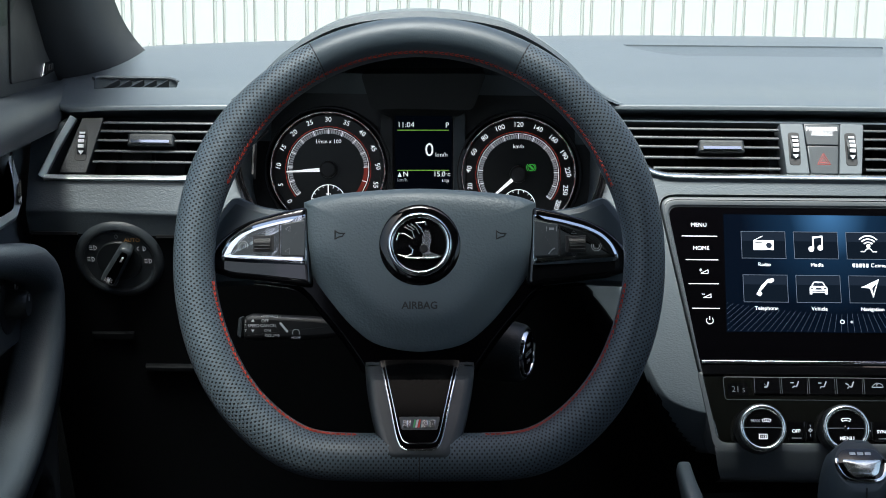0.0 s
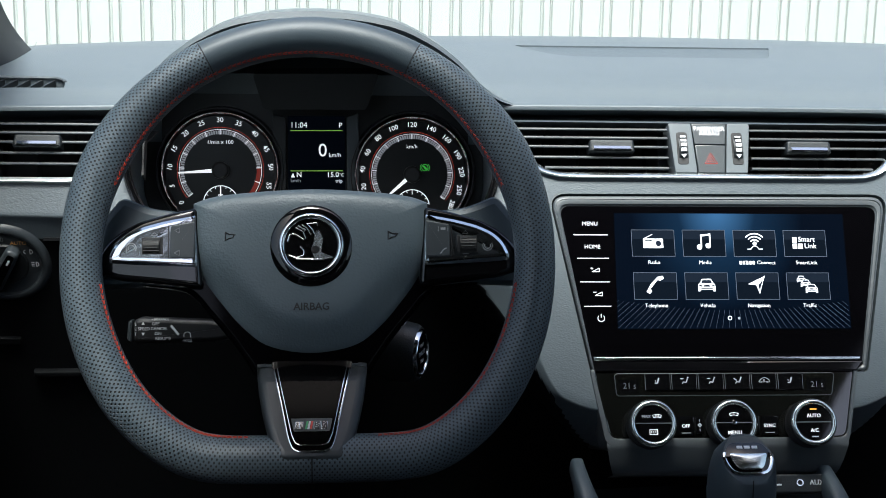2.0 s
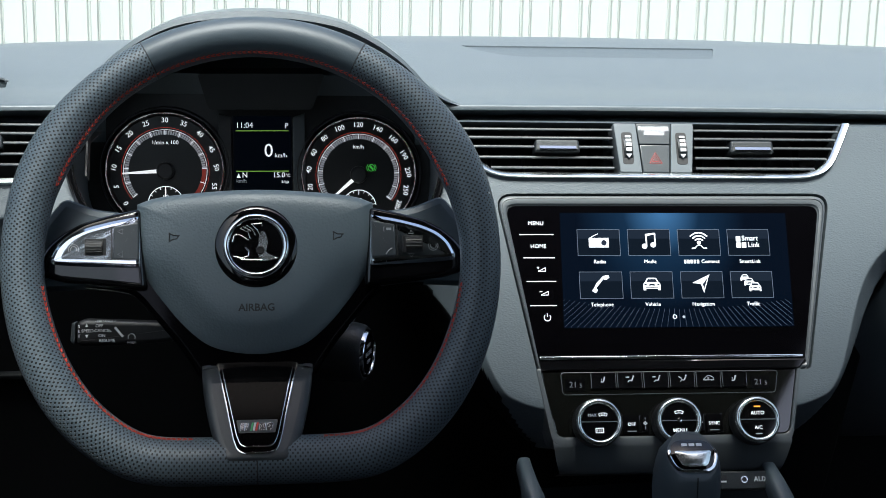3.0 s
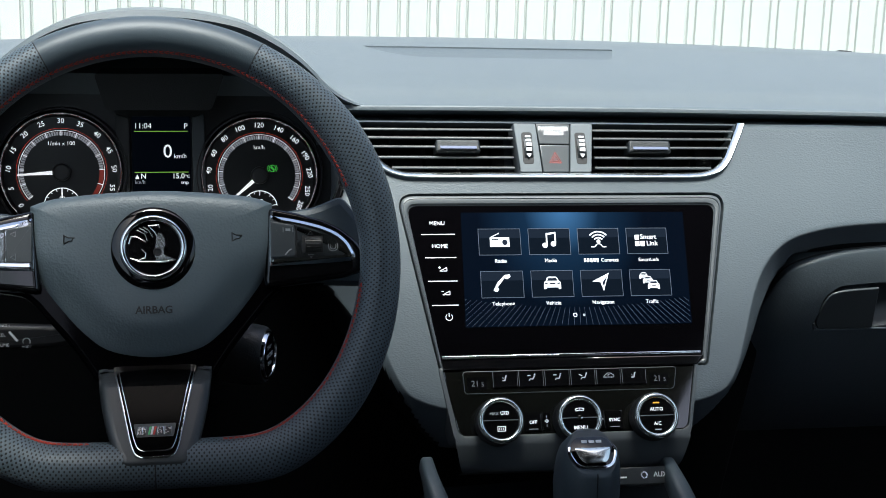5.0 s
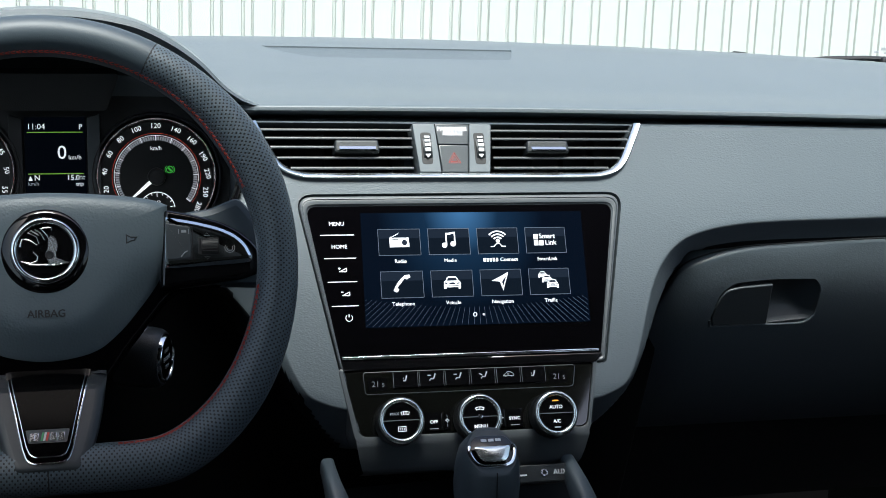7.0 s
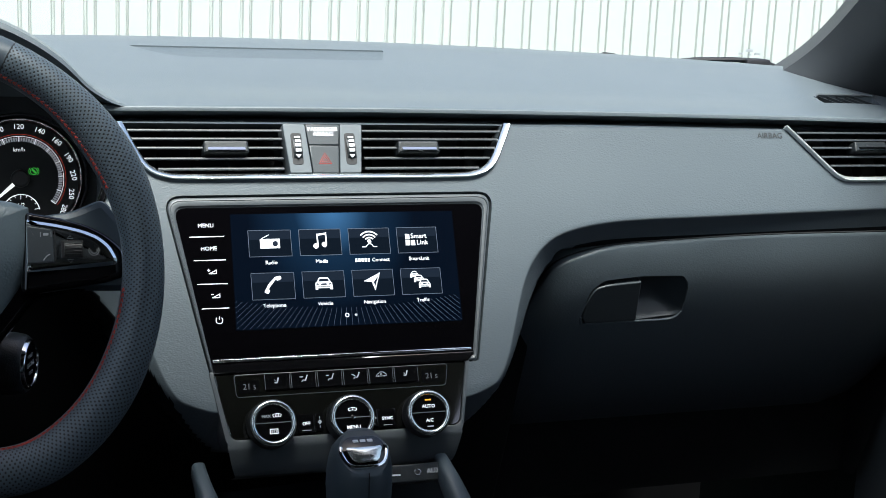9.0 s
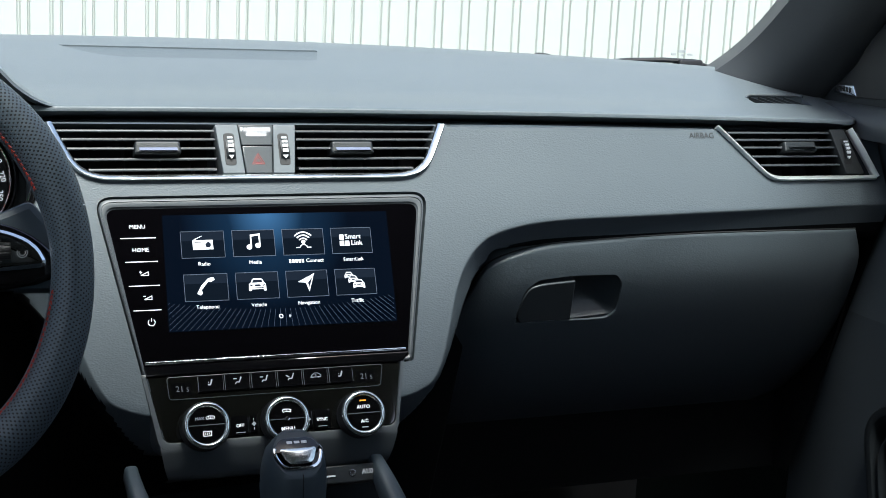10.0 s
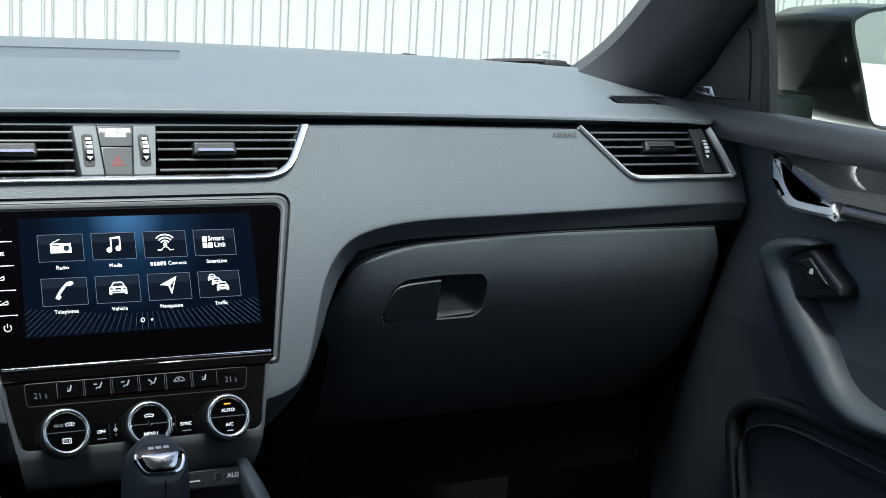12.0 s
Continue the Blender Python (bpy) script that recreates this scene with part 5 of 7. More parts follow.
for i, x in enumerate((-0.0593, -0.0364, -0.0133, 0.0098, 0.0329, 0.0560)):
    b_ = part("button", prism([(x - 0.0110, -0.2068), (x + 0.0110, -0.2068), (x + 0.0112, -0.1928), (x - 0.0108, -0.1928)], 0.0, 0.0022, 0.0007), GLOSS, CP, "gloss black push button")
    for e in (-1, 1):
        part("button_edge", prism(line(x + e * 0.0106, -0.2062, x + e * 0.0107, -0.1934, 0.00022), 0.0014, 0.00215), SATIN, b_, smooth=0)
    y = -0.1990
    if i in (0, 5):
        sg = [line(x + 0.0012, y + 0.003, x - 0.0004, y - 0.0022, 0.0007), line(x - 0.0030, y - 0.0022, x - 0.0002, y - 0.0022, 0.0006), line(x - 0.0026, y + 0.001, x - 0.0020, y - 0.0006, 0.0003)]
    elif i == 4:
        sg = [line(x - 0.0055, y - 0.0015, x + 0.0055, y - 0.0015, 0.0003), line(x - 0.0055, y - 0.0015, x - 0.0035, y + 0.0008, 0.0003), line(x - 0.0035, y + 0.0008, x - 0.0012, y + 0.0026, 0.0003), line(x - 0.0012, y + 0.0026, x + 0.0022, y + 0.0026, 0.0003), line(x + 0.0022, y + 0.0026, x + 0.0055, y + 0.0004, 0.0003), line(x + 0.0055, y + 0.0004, x + 0.0055, y - 0.0015, 0.0003), band(x, y + 0.0004, 0.0006, 0.0011, 20, 320), circle(x - 0.003, y - 0.0016, 0.0007), circle(x + 0.0032, y - 0.0016, 0.0007)]
    else:
        sg = [line(x + 0.0034, y + 0.0022, x + 0.0018, y - 0.0016, 0.0006), line(x + 0.0018, y - 0.0016, x - 0.0008, y - 0.0010, 0.0005), line(x - 0.0008, y - 0.0010, x - 0.0022, y - 0.0030, 0.0004), circle(x + 0.0038, y + 0.0032, 0.0008), line(x - 0.0040, y + 0.0022, x - 0.0006, y + (0.0022 if i != 3 else 0.0002), 0.0005)]
    flat(shrink(sg, x, -0.1990, 0.85), "button_mark", LITGREY, b_, w=0.0025)
for x, y in ((-0.0840, -0.2030), (0.0790, -0.2025)):
    b_ = part("temperature_display", prism([(x - 0.0085, y - 0.0055), (x + 0.0085, y - 0.0055), (x + 0.0085, y + 0.0055), (x - 0.0085, y + 0.0055)], 0.0, 0.0009), GLOSS, CP, "small digital temperature display")
    word("digits", "21", 0.0070, x - 0.0016, y, 0.0011, DIGIT, b_)
    word("digits", "5", 0.0050, x + 0.0050, y - 0.0009, 0.0011, DIGIT, b_)
for i, x in enumerate((-0.0686, 0.0001, 0.0684)):
    kb = part("knob", lathe([(0.0, 0.0), (0.0196, 0.0), (0.0200, 0.002), (0.0200, 0.0155), (0.0188, 0.0172), (0.0150, 0.0168), (0.0, 0.0165)], 56, (x, -0.2366, 0)), HARD, CP, "ribbed black rotary knob")
    bm = bmesh.new()
    for j in range(72):
        t = 2 * math.pi * j / 72
        c = Vector((x + 0.0201 * math.cos(t), -0.2366 + 0.0201 * math.sin(t), 0))
        tube([c + Vector((0, 0, 0.003)), c + Vector((0, 0, 0.0150))], 0.00045, n=4, up=(math.cos(t), math.sin(t), 0), bm=bm)
    part("rib", bm, BLACK, kb)
    part("knob_ring", lathe([(0.0173 - 0.0022 * math.cos(radians(q)), 0.0168 + 0.0026 * math.sin(radians(q))) for q in range(0, 181, 15)], 64, (x, -0.2366, 0)), PALE, kb, "polished chrome ring")
    cap = part("knob_face", lathe([(0.0, 0.0172), (0.0149, 0.0172), (0.0152, 0.0165)], 48, (x, -0.2366, 0)), GLOSS, kb, "gloss black knob face")
    flat([line(x - 0.0148, -0.2364, x + 0.0148, -0.2364, 0.0004)], "split", SATIN, cap, w=0.0176)
    wz, t_, b2 = 0.0178, -0.2300, -0.2440
    if i == 2:
        word("lettering", "AUTO", 0.0043, x, -0.2312, wz, LIT, cap, bold=0.01)
        word("lettering", "A/C", 0.0042, x, -0.2435, wz, LIT, cap, bold=0.01)
        flat([[(x - 0.0028, -0.2262), (x + 0.0028, -0.2262), (x + 0.0028, -0.2250), (x - 0.0028, -0.2250)]], "lamp", AMBER, cap, w=wz)
        flat([line(x - 0.0028, -0.2486, x + 0.0028, -0.2486, 0.0005)], "lamp", LITGREY, cap, w=wz)
    elif i == 1:
        word("lettering", "MENU", 0.0044, x, -0.2448, wz, LIT, cap, bold=0.01)
        flat(shrink([band(x, -0.2390, 0.0085, 0.0092, 62, 118), band(x, -0.2390, 0.0112, 0.0120, 62, 118), line(x - 0.004, -0.2314, x - 0.0054, -0.2284, 0.0004), line(x + 0.004, -0.2314, x + 0.0054, -0.2284, 0.0004), line(x, -0.2300, x, -0.2274, 0.0003)], x, -0.2300, 0.72), "sign", LIT, cap, w=wz)
        part("centre_sensor", lathe([(0, 0.0190), (0.0016, 0.0188), (0.0022, 0.0176)], 20, (x, -0.2364, 0)), CHROME, cap)
    else:
        word("lettering", "MAX", 0.0036, x - 0.0058, -0.2310, wz, LITGREY, cap)
        flat(shrink([band(x + 0.0035, -0.2395, 0.0075, 0.0080, 60, 120), band(x + 0.0035, -0.2395, 0.0108, 0.0114, 60, 120), line(x - 0.0003, -0.2328, x - 0.0016, -0.2300, 0.0003), line(x + 0.0073, -0.2328, x + 0.0086, -0.2300, 0.0003)] + [line(x + 0.0015 + q, -0.2318, x + 0.0015 + q, -0.2290, 0.0003) for q in (0, 0.002, 0.004)], x + 0.0030, -0.2305, 0.70), "sign", LIT, cap, w=wz)
        flat(shrink([line(x - 0.0045, -0.2462, x + 0.0045, -0.2462, 0.0004), line(x - 0.0045, -0.2410, x + 0.0045, -0.2410, 0.0004), line(x - 0.0045, -0.2466, x - 0.0045, -0.2406, 0.0004), line(x + 0.0045, -0.2466, x + 0.0045, -0.2406, 0.0004)] + [line(x - 0.0024 + q, -0.2450, x - 0.0024 + q, -0.2422, 0.0003) for q in (0, 0.0024, 0.0048)], x, -0.2440, 0.72), "sign", LIT, cap, w=wz)
for x, txt in ((-0.0372, "OFF"), (0.0350, "SYNC")):
    b_ = part("button", prism([(x - 0.0075, -0.2452), (x + 0.0075, -0.2452), (x + 0.0075, -0.2292), (x - 0.0075, -0.2292)], 0.0, 0.0024, 0.0008), GLOSS, CP, "gloss black push button")
    word("lettering", txt, 0.0040, x, -0.2375, 0.0027, LIT, b_, bold=0.01)
    flat([line(x - 0.004, -0.2432, x + 0.004, -0.2432, 0.0004)], "lamp", DIM, b_, w=0.0026)
for x in (-0.0252, 0.0232):
    b_ = part("fan_button", prism([(x - 0.0032, -0.2440), (x + 0.0032, -0.2440), (x + 0.0032, -0.2292), (x - 0.0032, -0.2292)], 0.0, 0.0020, 0.0006), GLOSS, CP)
    flat([circle(x + 0.0011 * math.cos(radians(q)), -0.2366 + 0.0011 * math.sin(radians(q)), 0.0008, 8) for q in (0, 90, 180, 270)] + [line(x, -0.2318, x, -0.2340, 0.0002), line(x, -0.2394, x, -0.2418, 0.0002)], "sign", LITGREY, b_, w=0.0023)

# moulded frame round the climate panel, and the chin that turns under below it
frame_out = fillet([(-0.1172, -0.1885), (0.1172, -0.1885), (0.1038, -0.2545), (-0.1058, -0.2545)], [0.003, 0.003, 0.009, 0.009])
frame_in = fillet([(-0.1132, -0.1906), (0.1132, -0.1906), (0.1018, -0.2474), (-0.1018, -0.2474)], [0.002, 0.002, 0.007, 0.007])
rows = [[(x, y, w) for x, y in frame_out] for w in (-0.03, -0.0006)]
rows += [[(x0 + (x1 - x0) * k, y0 + (y1 - y0) * k, w) for (x0, y0), (x1, y1) in zip(frame_out, frame_in)] for k, w in ((0.12, 0.0012), (0.8, 0.0018), (1.0, 0.0012), (1.0, -0.004))]
bm, _ = grid(rows, closed_v=True)
part("frame", bm, MOULD, CP, "dark moulded frame")
rows = []
for i in range(25):
    s = -1 + i / 12
    rows.append([(0.1042 * s - 0.001, -0.2460, -0.004), (0.1042 * s - 0.001, -0.2500, 0.0008), (0.1040 * s - 0.001, -0.2535, 0.0012), (0.1034 * s - 0.001, -0.2560, 0.0002), (0.1010 * s - 0.001, -0.2660, -0.0060), (0.0985 * s - 0.001, -0.2735, -0.0110), (0.0970 * s - 0.001, -0.2765, -0.0150), (0.0965 * s - 0.001, -0.2765, -0.04)])
bm, _ = grid(rows)
part("chin", bm, MOULD, CP, "dark chin below the climate panel")

# ---- socket bar under the panel ----
AX = thing("socket_bar", "dark grey socket bar with a USB slot and AUX jack", "socket bar", FACE)
bar = part("bar", prism(fillet([(0.0, -0.2935), (0.0800, -0.2935), (0.0838, -0.2780), (0.0, -0.2780)], 0.003), -0.03, -0.003, 0.0012), HARD, AX, "dark grey bar")
part("jack", lathe([(0.0019, -0.0028), (0.0020, -0.0018), (0.0030, -0.0018), (0.0034, -0.0030)], 24, (0.0590, -0.2852, 0)), CHROME, AX, "metal AUX jack")
part("jack_hole", disc(0.0019, -0.0034, -0.0026, 0, (0.0590, -0.2852), 20), BLACK, AX)
part("usb_slot", prism([(0.0255, -0.2880), (0.0440, -0.2880), (0.0440, -0.2815), (0.0255, -0.2815)], -0.004, -0.0026), BLACK, AX, "black USB slot")
part("usb_tongue", prism([(0.0300, -0.2874), (0.0432, -0.2874), (0.0432, -0.2860), (0.0300, -0.2860)], -0.003, -0.0021), PRINT, AX)
word("lettering", "AUX", 0.0060, 0.0675, -0.2852, -0.0026, PRINT, AX, bold=0.01, align="LEFT")

# ---- tunnel and gear lever ----
TN = thing("centre_tunnel", "dark centre tunnel with satin grey side rails", "centre console")
rows = []
for y, z in ((-0.03, 0.700), (-0.10, 0.672), (-0.20, 0.645), (-0.45, 0.610), (-0.9, 0.60)):
    rows.append([(-0.125, y, 0.3), (-0.120, y, z - 0.01), (-0.112, y, z), (0, y, z + 0.004), (0.112, y, z), (0.120, y, z - 0.01), (0.125, y, 0.3)])
bm, _ = grid(rows)
part("tunnel_top", bm, HARD, TN, "dark hard plastic tunnel")
for s in (-1, 1):
    path = curve2([(s * 0.1055 - 0.0215, -0.095, 0.748), (s * 0.1055 - 0.0205, -0.128, 0.738), (s * 0.1052 - 0.0160, -0.152, 0.721), (s * 0.1048 - 0.0110, -0.168, 0.706), (s * 0.105 - 0.0090, -0.20, 0.695), (s * 0.108 - 0.008, -0.26, 0.660), (s * 0.112 - 0.008, -0.40, 0.640)], 6)
    part("side_rail", sweep(path, lambda t: oval(0.0060 + 0.0048 * smooth01(t / 0.45), 0.009, 16, 3.4), up=(0, 0.5, 0.87)), LEATHER, TN, "leather-covered dark grey rail")
GL = thing("gear_lever", "dark leather gear lever with a chrome-edged cap", "gear lever", pose(-0.0175, -0.205, 0, 0, 0, 0))
CAPM = pose(0, -0.0105, 0.8020, 40, 0, 0)
rows = []
for z, a, b_, dy in ((0.640, 0.012, 0.012, 0.0), (0.690, 0.0160, 0.017, 0.0), (0.715, 0.0205, 0.022, 0.0), (0.745, 0.0240, 0.027, 0.001), (0.768, 0.0254, 0.0290, 0.002), (0.782, 0.0250, 0.0280, 0.002), (0.791, 0.0240, 0.0250, 0.002), (0.800, 0.0222, 0.0205, 0.002), (0.808, 0.0155, 0.0160, 0.002), (0.813, 0.010, 0.011, 0.002)):
    rows.append([(x, y + dy, z - 0.10 * (y)) for x, y in oval(a, b_, 32, 2.4)])
bm, vs = grid(rows, closed_v=True)
bm.faces.new(vs[-1])
nn = CAPM.to_3x3() @ Vector((0, 0, 1))
cut = bmesh.ops.bisect_plane(bm, geom=bm.verts[:] + bm.edges[:] + bm.faces[:], plane_co=CAPM.translation - nn * 0.0025, plane_no=nn, clear_outer=True)
bmesh.ops.holes_fill(bm, edges=[q for q in cut["geom_cut"] if isinstance(q, bmesh.types.BMEdge)])
kn = part("knob", bm, LEATHER, GL, "dark grey leather knob")
path = [(0.0, -0.0225, 0.715), (0, -0.0268, 0.745), (0, -0.0278, 0.765), (0, -0.0272, 0.782), (0, -0.0262, 0.789)]
part("seam", tube(curve2(path, 4), 0.0005, n=5, up=(1, 0, 0)), BLACK, kn)
cap_poly = fillet([(-0.0125, 0.0125), (-0.0180, 0.0010), (-0.0125, -0.0125), (0.0125, -0.0125), (0.0180, 0.0010), (0.0125, 0.0125)], [0.006, 0.008, 0.009, 0.009, 0.008, 0.006])
part("cap", moved(dome([(x * 1.06, y * 1.06) for x, y in cap_poly], -0.008, 0.0060, 0.0030, rings=8, p=2.2), CAPM), GLOSS, kn, "gloss black cap")
part("cap_ring", moved(tube([(x * 1.09, y * 1.09, -0.0020) for x, y in cap_poly if y < 0.006], 0.0015, n=8), CAPM), CHROME, kn, "chrome ring")
bm = bmesh.new()
for i in range(3):
    box(-0.0080 + i * 0.0058, -0.0036 + i * 0.0058, 0.0068, 0.0092, -0.0004, 0.0006, bm=bm)
part("cap_bars", moved(bm, CAPM), PRINT, kn)
part("cap_plate", moved(dome(fillet([(-0.0100, -0.0108), (0.0100, -0.0108), (0.0150, 0.0030), (-0.0150, 0.0030)], [0.005, 0.005, 0.003, 0.003]), -0.0006, 0.0010, 0.0020, rings=6), CAPM), PALE, kn, "chrome plate")
rows = []
for z, a in ((0.70, 0.014), (0.690, 0.022), (0.680, 0.024), (0.668, 0.032), (0.660, 0.036), (0.648, 0.046), (0.640, 0.052)):
    rows.append([(x, y, z) for x, y in oval(a, a * 1.25, 28, 3)])
bm, vs = grid(rows, closed_v=True)
part("boot", bm, LEATHER, GL, "dark leather boot")

# ---- instruments ----
IC = thing("instrument_cluster", "black instrument cluster with two chrome-ringed dials, lit", "instrument cluster", pose(-0.3500, 0.112, 0.9715, 80, 0, 0) @ pose(0, 0, 0, 0, 0, 0.6))
part("back_plate", prism(fillet([(-0.165, -0.075), (0.165, -0.075), (0.165, 0.060), (0.10, 0.085), (-0.10, 0.085), (-0.165, 0.060)], 0.03), -0.012, -0.004), BLACK, IC, "matt black plate")
DIALFACE = mat("dial_face", (0.0022, 0.0022, 0.0026), 0.4, tone=(60, 0.2))
TICK = mat("lit_tick", (0.3, 0.32, 0.34), 0.5, glow=((0.80, 0.88, 1.0), 0.055))
REDZONE = mat("dull_red_zone", (0.16, 0.016, 0.010), 0.5, glow=((1.0, 0.10, 0.05), 0.035))
NEEDLE = mat("lit_needle", (0.8, 0.82, 0.85), 0.4, glow=((0.95, 0.97, 1.0), 0.3))


def dial(label, cx, cy, marks, a0, a1, red, unit, needle, sub):
    d = part("dial", lathe([(0.0, 0.0), (0.0515, 0.0), (0.0527, 0.003), (0.0535, 0.006)], 72, (cx, cy, 0)), DIALFACE, IC, label)
    part("dial_ring", lathe([(0.0532, 0.004), (0.0536, 0.0078), (0.0546, 0.0088), (0.0556, 0.0075), (0.0563, 0.0), (0.0565, -0.006)], 80, (cx, cy, 0)), CHROME, d, "thin chrome ring")
    part("shroud", lathe([(0.0565, 0.002), (0.0578, 0.007), (0.0590, 0.007), (0.0615, -0.006)], 64, (cx, cy, 0)), BLACK, d)
    # scale band, its ticks and the fine red line outside it
    part("scale_band", arc(0.0342, 0.0376, a1, a0, 0.0002, 0.0006, 60, (cx, cy)), TICK, d, "lit grey scale band")
    part("scale_line", arc(0.0384, 0.0389, a1, a0, 0.0002, 0.0006, 60, (cx, cy)), LIT, d, "thin white scale line")
    steps = 6 * (len(marks) - 1)
    bm = bmesh.new()
    for i in range(steps + 1):
        a = a0 + (a1 - a0) * i / steps
        t = radians(a)
        wd = 0.00032
        prism([(cx + r * math.cos(t) - e * wd * math.sin(t), cy + r * math.sin(t) + e * wd * math.cos(t)) for r, e in ((0.0341, 1), (0.0341, -1), (0.0377, -1), (0.0377, 1))], 0.0006, 0.0008, 0, bm)
    tagged(part("scale_gaps", bm, DIALFACE, d, smooth=0), kind="stuff")
    bm = bmesh.new()
    for a, txt in marks:
        t = radians(a)
        wd = 0.00035
        prism([(cx + r * math.cos(t) - e * wd * math.sin(t), cy + r * math.sin(t) + e * wd * math.cos(t)) for r, e in ((0.0338, 1), (0.0338, -1), (0.0389, -1), (0.0389, 1))], 0.0006, 0.0011, 0, bm)
        if txt:
            word("numeral", txt, 0.0066, cx + 0.0474 * math.cos(t), cy + 0.0474 * math.sin(t), 0.0012, LIT, d, turn=(a - 90) * 0.86, bold=0.004)
    tagged(part("scale_ticks", bm, LIT, d, smooth=0), kind="stuff")
    part("red_line", arc(0.0405, 0.0408, a1, a0, 0.0002, 0.0006, 60, (cx, cy)), REDLIT, d, "fine red line")
    if red:
        part("red_zone", arc(0.0340, 0.0378, red[1], red[0], 0.0008, 0.0010, 14, (cx, cy)), REDZONE, d, "red warning zone")
    word("unit", unit, 0.0052, cx, cy + 0.0265, 0.0008, LIT, d)
    t = radians(needle)
    c, s = math.cos(t), math.sin(t)
    nd = part("needle", prism([(cx + x * c - y * s, cy + x * s + y * c) for x, y in ((0.0075, -0.0018), (0.0395, -0.0006), (0.0395, 0.0006), (0.0075, 0.0018))], 0.0045, 0.0056, 0.0003), NEEDLE, d, "lit white needle")
    part("needle_hub", lathe([(0.0, 0.0082), (0.0062, 0.0080), (0.0080, 0.0062), (0.0084, 0.0)], 32, (cx, cy, 0)), BLACK, nd, "black needle hub")
    g = part("small_gauge", arc(0.0160, 0.0168, 8, 172, 0.0002, 0.0006, 30, (cx, cy - 0.031)), LIT, d, "small lit gauge")
    bm = bmesh.new()
    for i in range(9):
        a = radians(12 + 156 * i / 8)
        ln_ = 0.0040 if i % 4 == 0 else 0.0020
        x0, y0 = cx + 0.0160 * math.cos(a), cy - 0.031 + 0.0160 * math.sin(a)
        x1, y1 = cx + (0.0160 - ln_) * math.cos(a), cy - 0.031 + (0.0160 - ln_) * math.sin(a)
        prism(line(x0, y0, x1, y1, 0.0003), 0.0003, 0.0007, 0, bm)
    tagged(part("small_ticks", bm, LIT, g, smooth=0), kind="stuff")
    word("numeral", sub, 0.0052, cx, cy - 0.0245, 0.0008, LIT, g)
    if sub == "90":
        part("small_needle", prism(line(cx, cy - 0.030, cx, cy - 0.0145, 0.0005), 0.002, 0.003, 0), NEEDLE, g)


A = lambda n: 219.5 - 4.32 * n
dial("black rev counter dial", -0.0903, -0.0022, [(A(k), str(k)) for k in range(0, 60, 5)] + [(A(60), "60")], A(0), A(60), (A(50), A(60)), "1/min x 100", 183.5, "90")
SP = [(214, "0"), (194, "20"), (174, "40"), (153.4, "60"), (132.7, "80"), (112, "100"), (90, "120"), (67, "140"), (45.5, "160"), (23.4, "190"), (2.6, "220"), (-18.6, "250"), (-38, "280")]
dial("black speedometer dial", 0.0912, -0.0068, SP, 214, -38, None, "km/h", 221, "1/2")
flat([band(0.1035, -0.0003, 0.0028, 0.0034, 0, 359, 20), band(0.1035, -0.0003, 0.0042, 0.0047, -45, 45), band(0.1035, -0.0003, 0.0042, 0.0047, 135, 225), line(0.1020, 0.0015, 0.1052, -0.0020, 0.0009)], "brake_lamp", GREENLIT, IC, w=0.0009)
DISPM = mat("small_display", (0.0015, 0.0015, 0.002), 0.15, ior=1.12, glow=((0.15, 0.35, 0.8), 0.0012))
ds = part("display", prism([(-0.0265, -0.0300), (0.0275, -0.0300), (0.0275, 0.0490), (-0.0265, 0.0490)], -0.004, 0.0010), DISPM, IC, "small lit colour display", smooth=0)
# right side panel in grey paints the light it catches; its twin stays black
part("display_side", prism([(0.0290, -0.0280), (0.0405, -0.0280), (0.0405, 0.0515), (0.0290, 0.0475)], -0.004, 0.0060, 0.0008), GREY, IC)
part("display_side", prism([(-0.0405, -0.0280), (-0.0285, -0.0280), (-0.0285, 0.0475), (-0.0405, 0.0515)], -0.004, 0.0035, 0.0008), BLACK, IC)
word("readout", "11:04", 0.0074, -0.0245, 0.0402, 0.0013, LIT, ds, align="LEFT")
word("readout", "P", 0.0072, 0.0250, 0.0398, 0.0013, LIT, ds, align="RIGHT")
flat([line(-0.0245, 0.0352, 0.0250, 0.0352, 0.0004)], "readout_line", LIME, ds, w=0.0013)
flat([line(-0.0245, -0.0030, 0.0250, -0.0030, 0.0004)], "readout_line", LIME, ds, w=0.0013)
word("readout", "0", 0.0175, 0.0062, 0.0160, 0.0013, LIT, ds, bold=0.004)
word("readout", "km/h", 0.0058, 0.0118, 0.0118, 0.0013, LIT, ds, align="LEFT")
word("readout", "N", 0.0068, -0.0190, -0.0068, 0.0013, LIT, ds, align="LEFT", bold=0.01)
flat([[(-0.0242, -0.0092), (-0.0202, -0.0092), (-0.0222, -0.0048)]], "compass_mark", LIT, ds, w=0.0013)
word("readout", "15.0", 0.0068, 0.0215, -0.0068, 0.0013, LIT, ds, align="RIGHT", bold=0.006)
word("readout", "°C", 0.0042, 0.0218, -0.0072, 0.0013, LIT, ds, align="LEFT")
word("readout", "km/h", 0.0048, -0.0245, -0.0122, 0.0013, LITGREY, ds, align="LEFT")
word("readout", "trip", 0.0048, 0.0250, -0.0128, 0.0013, LIT, ds, align="RIGHT")

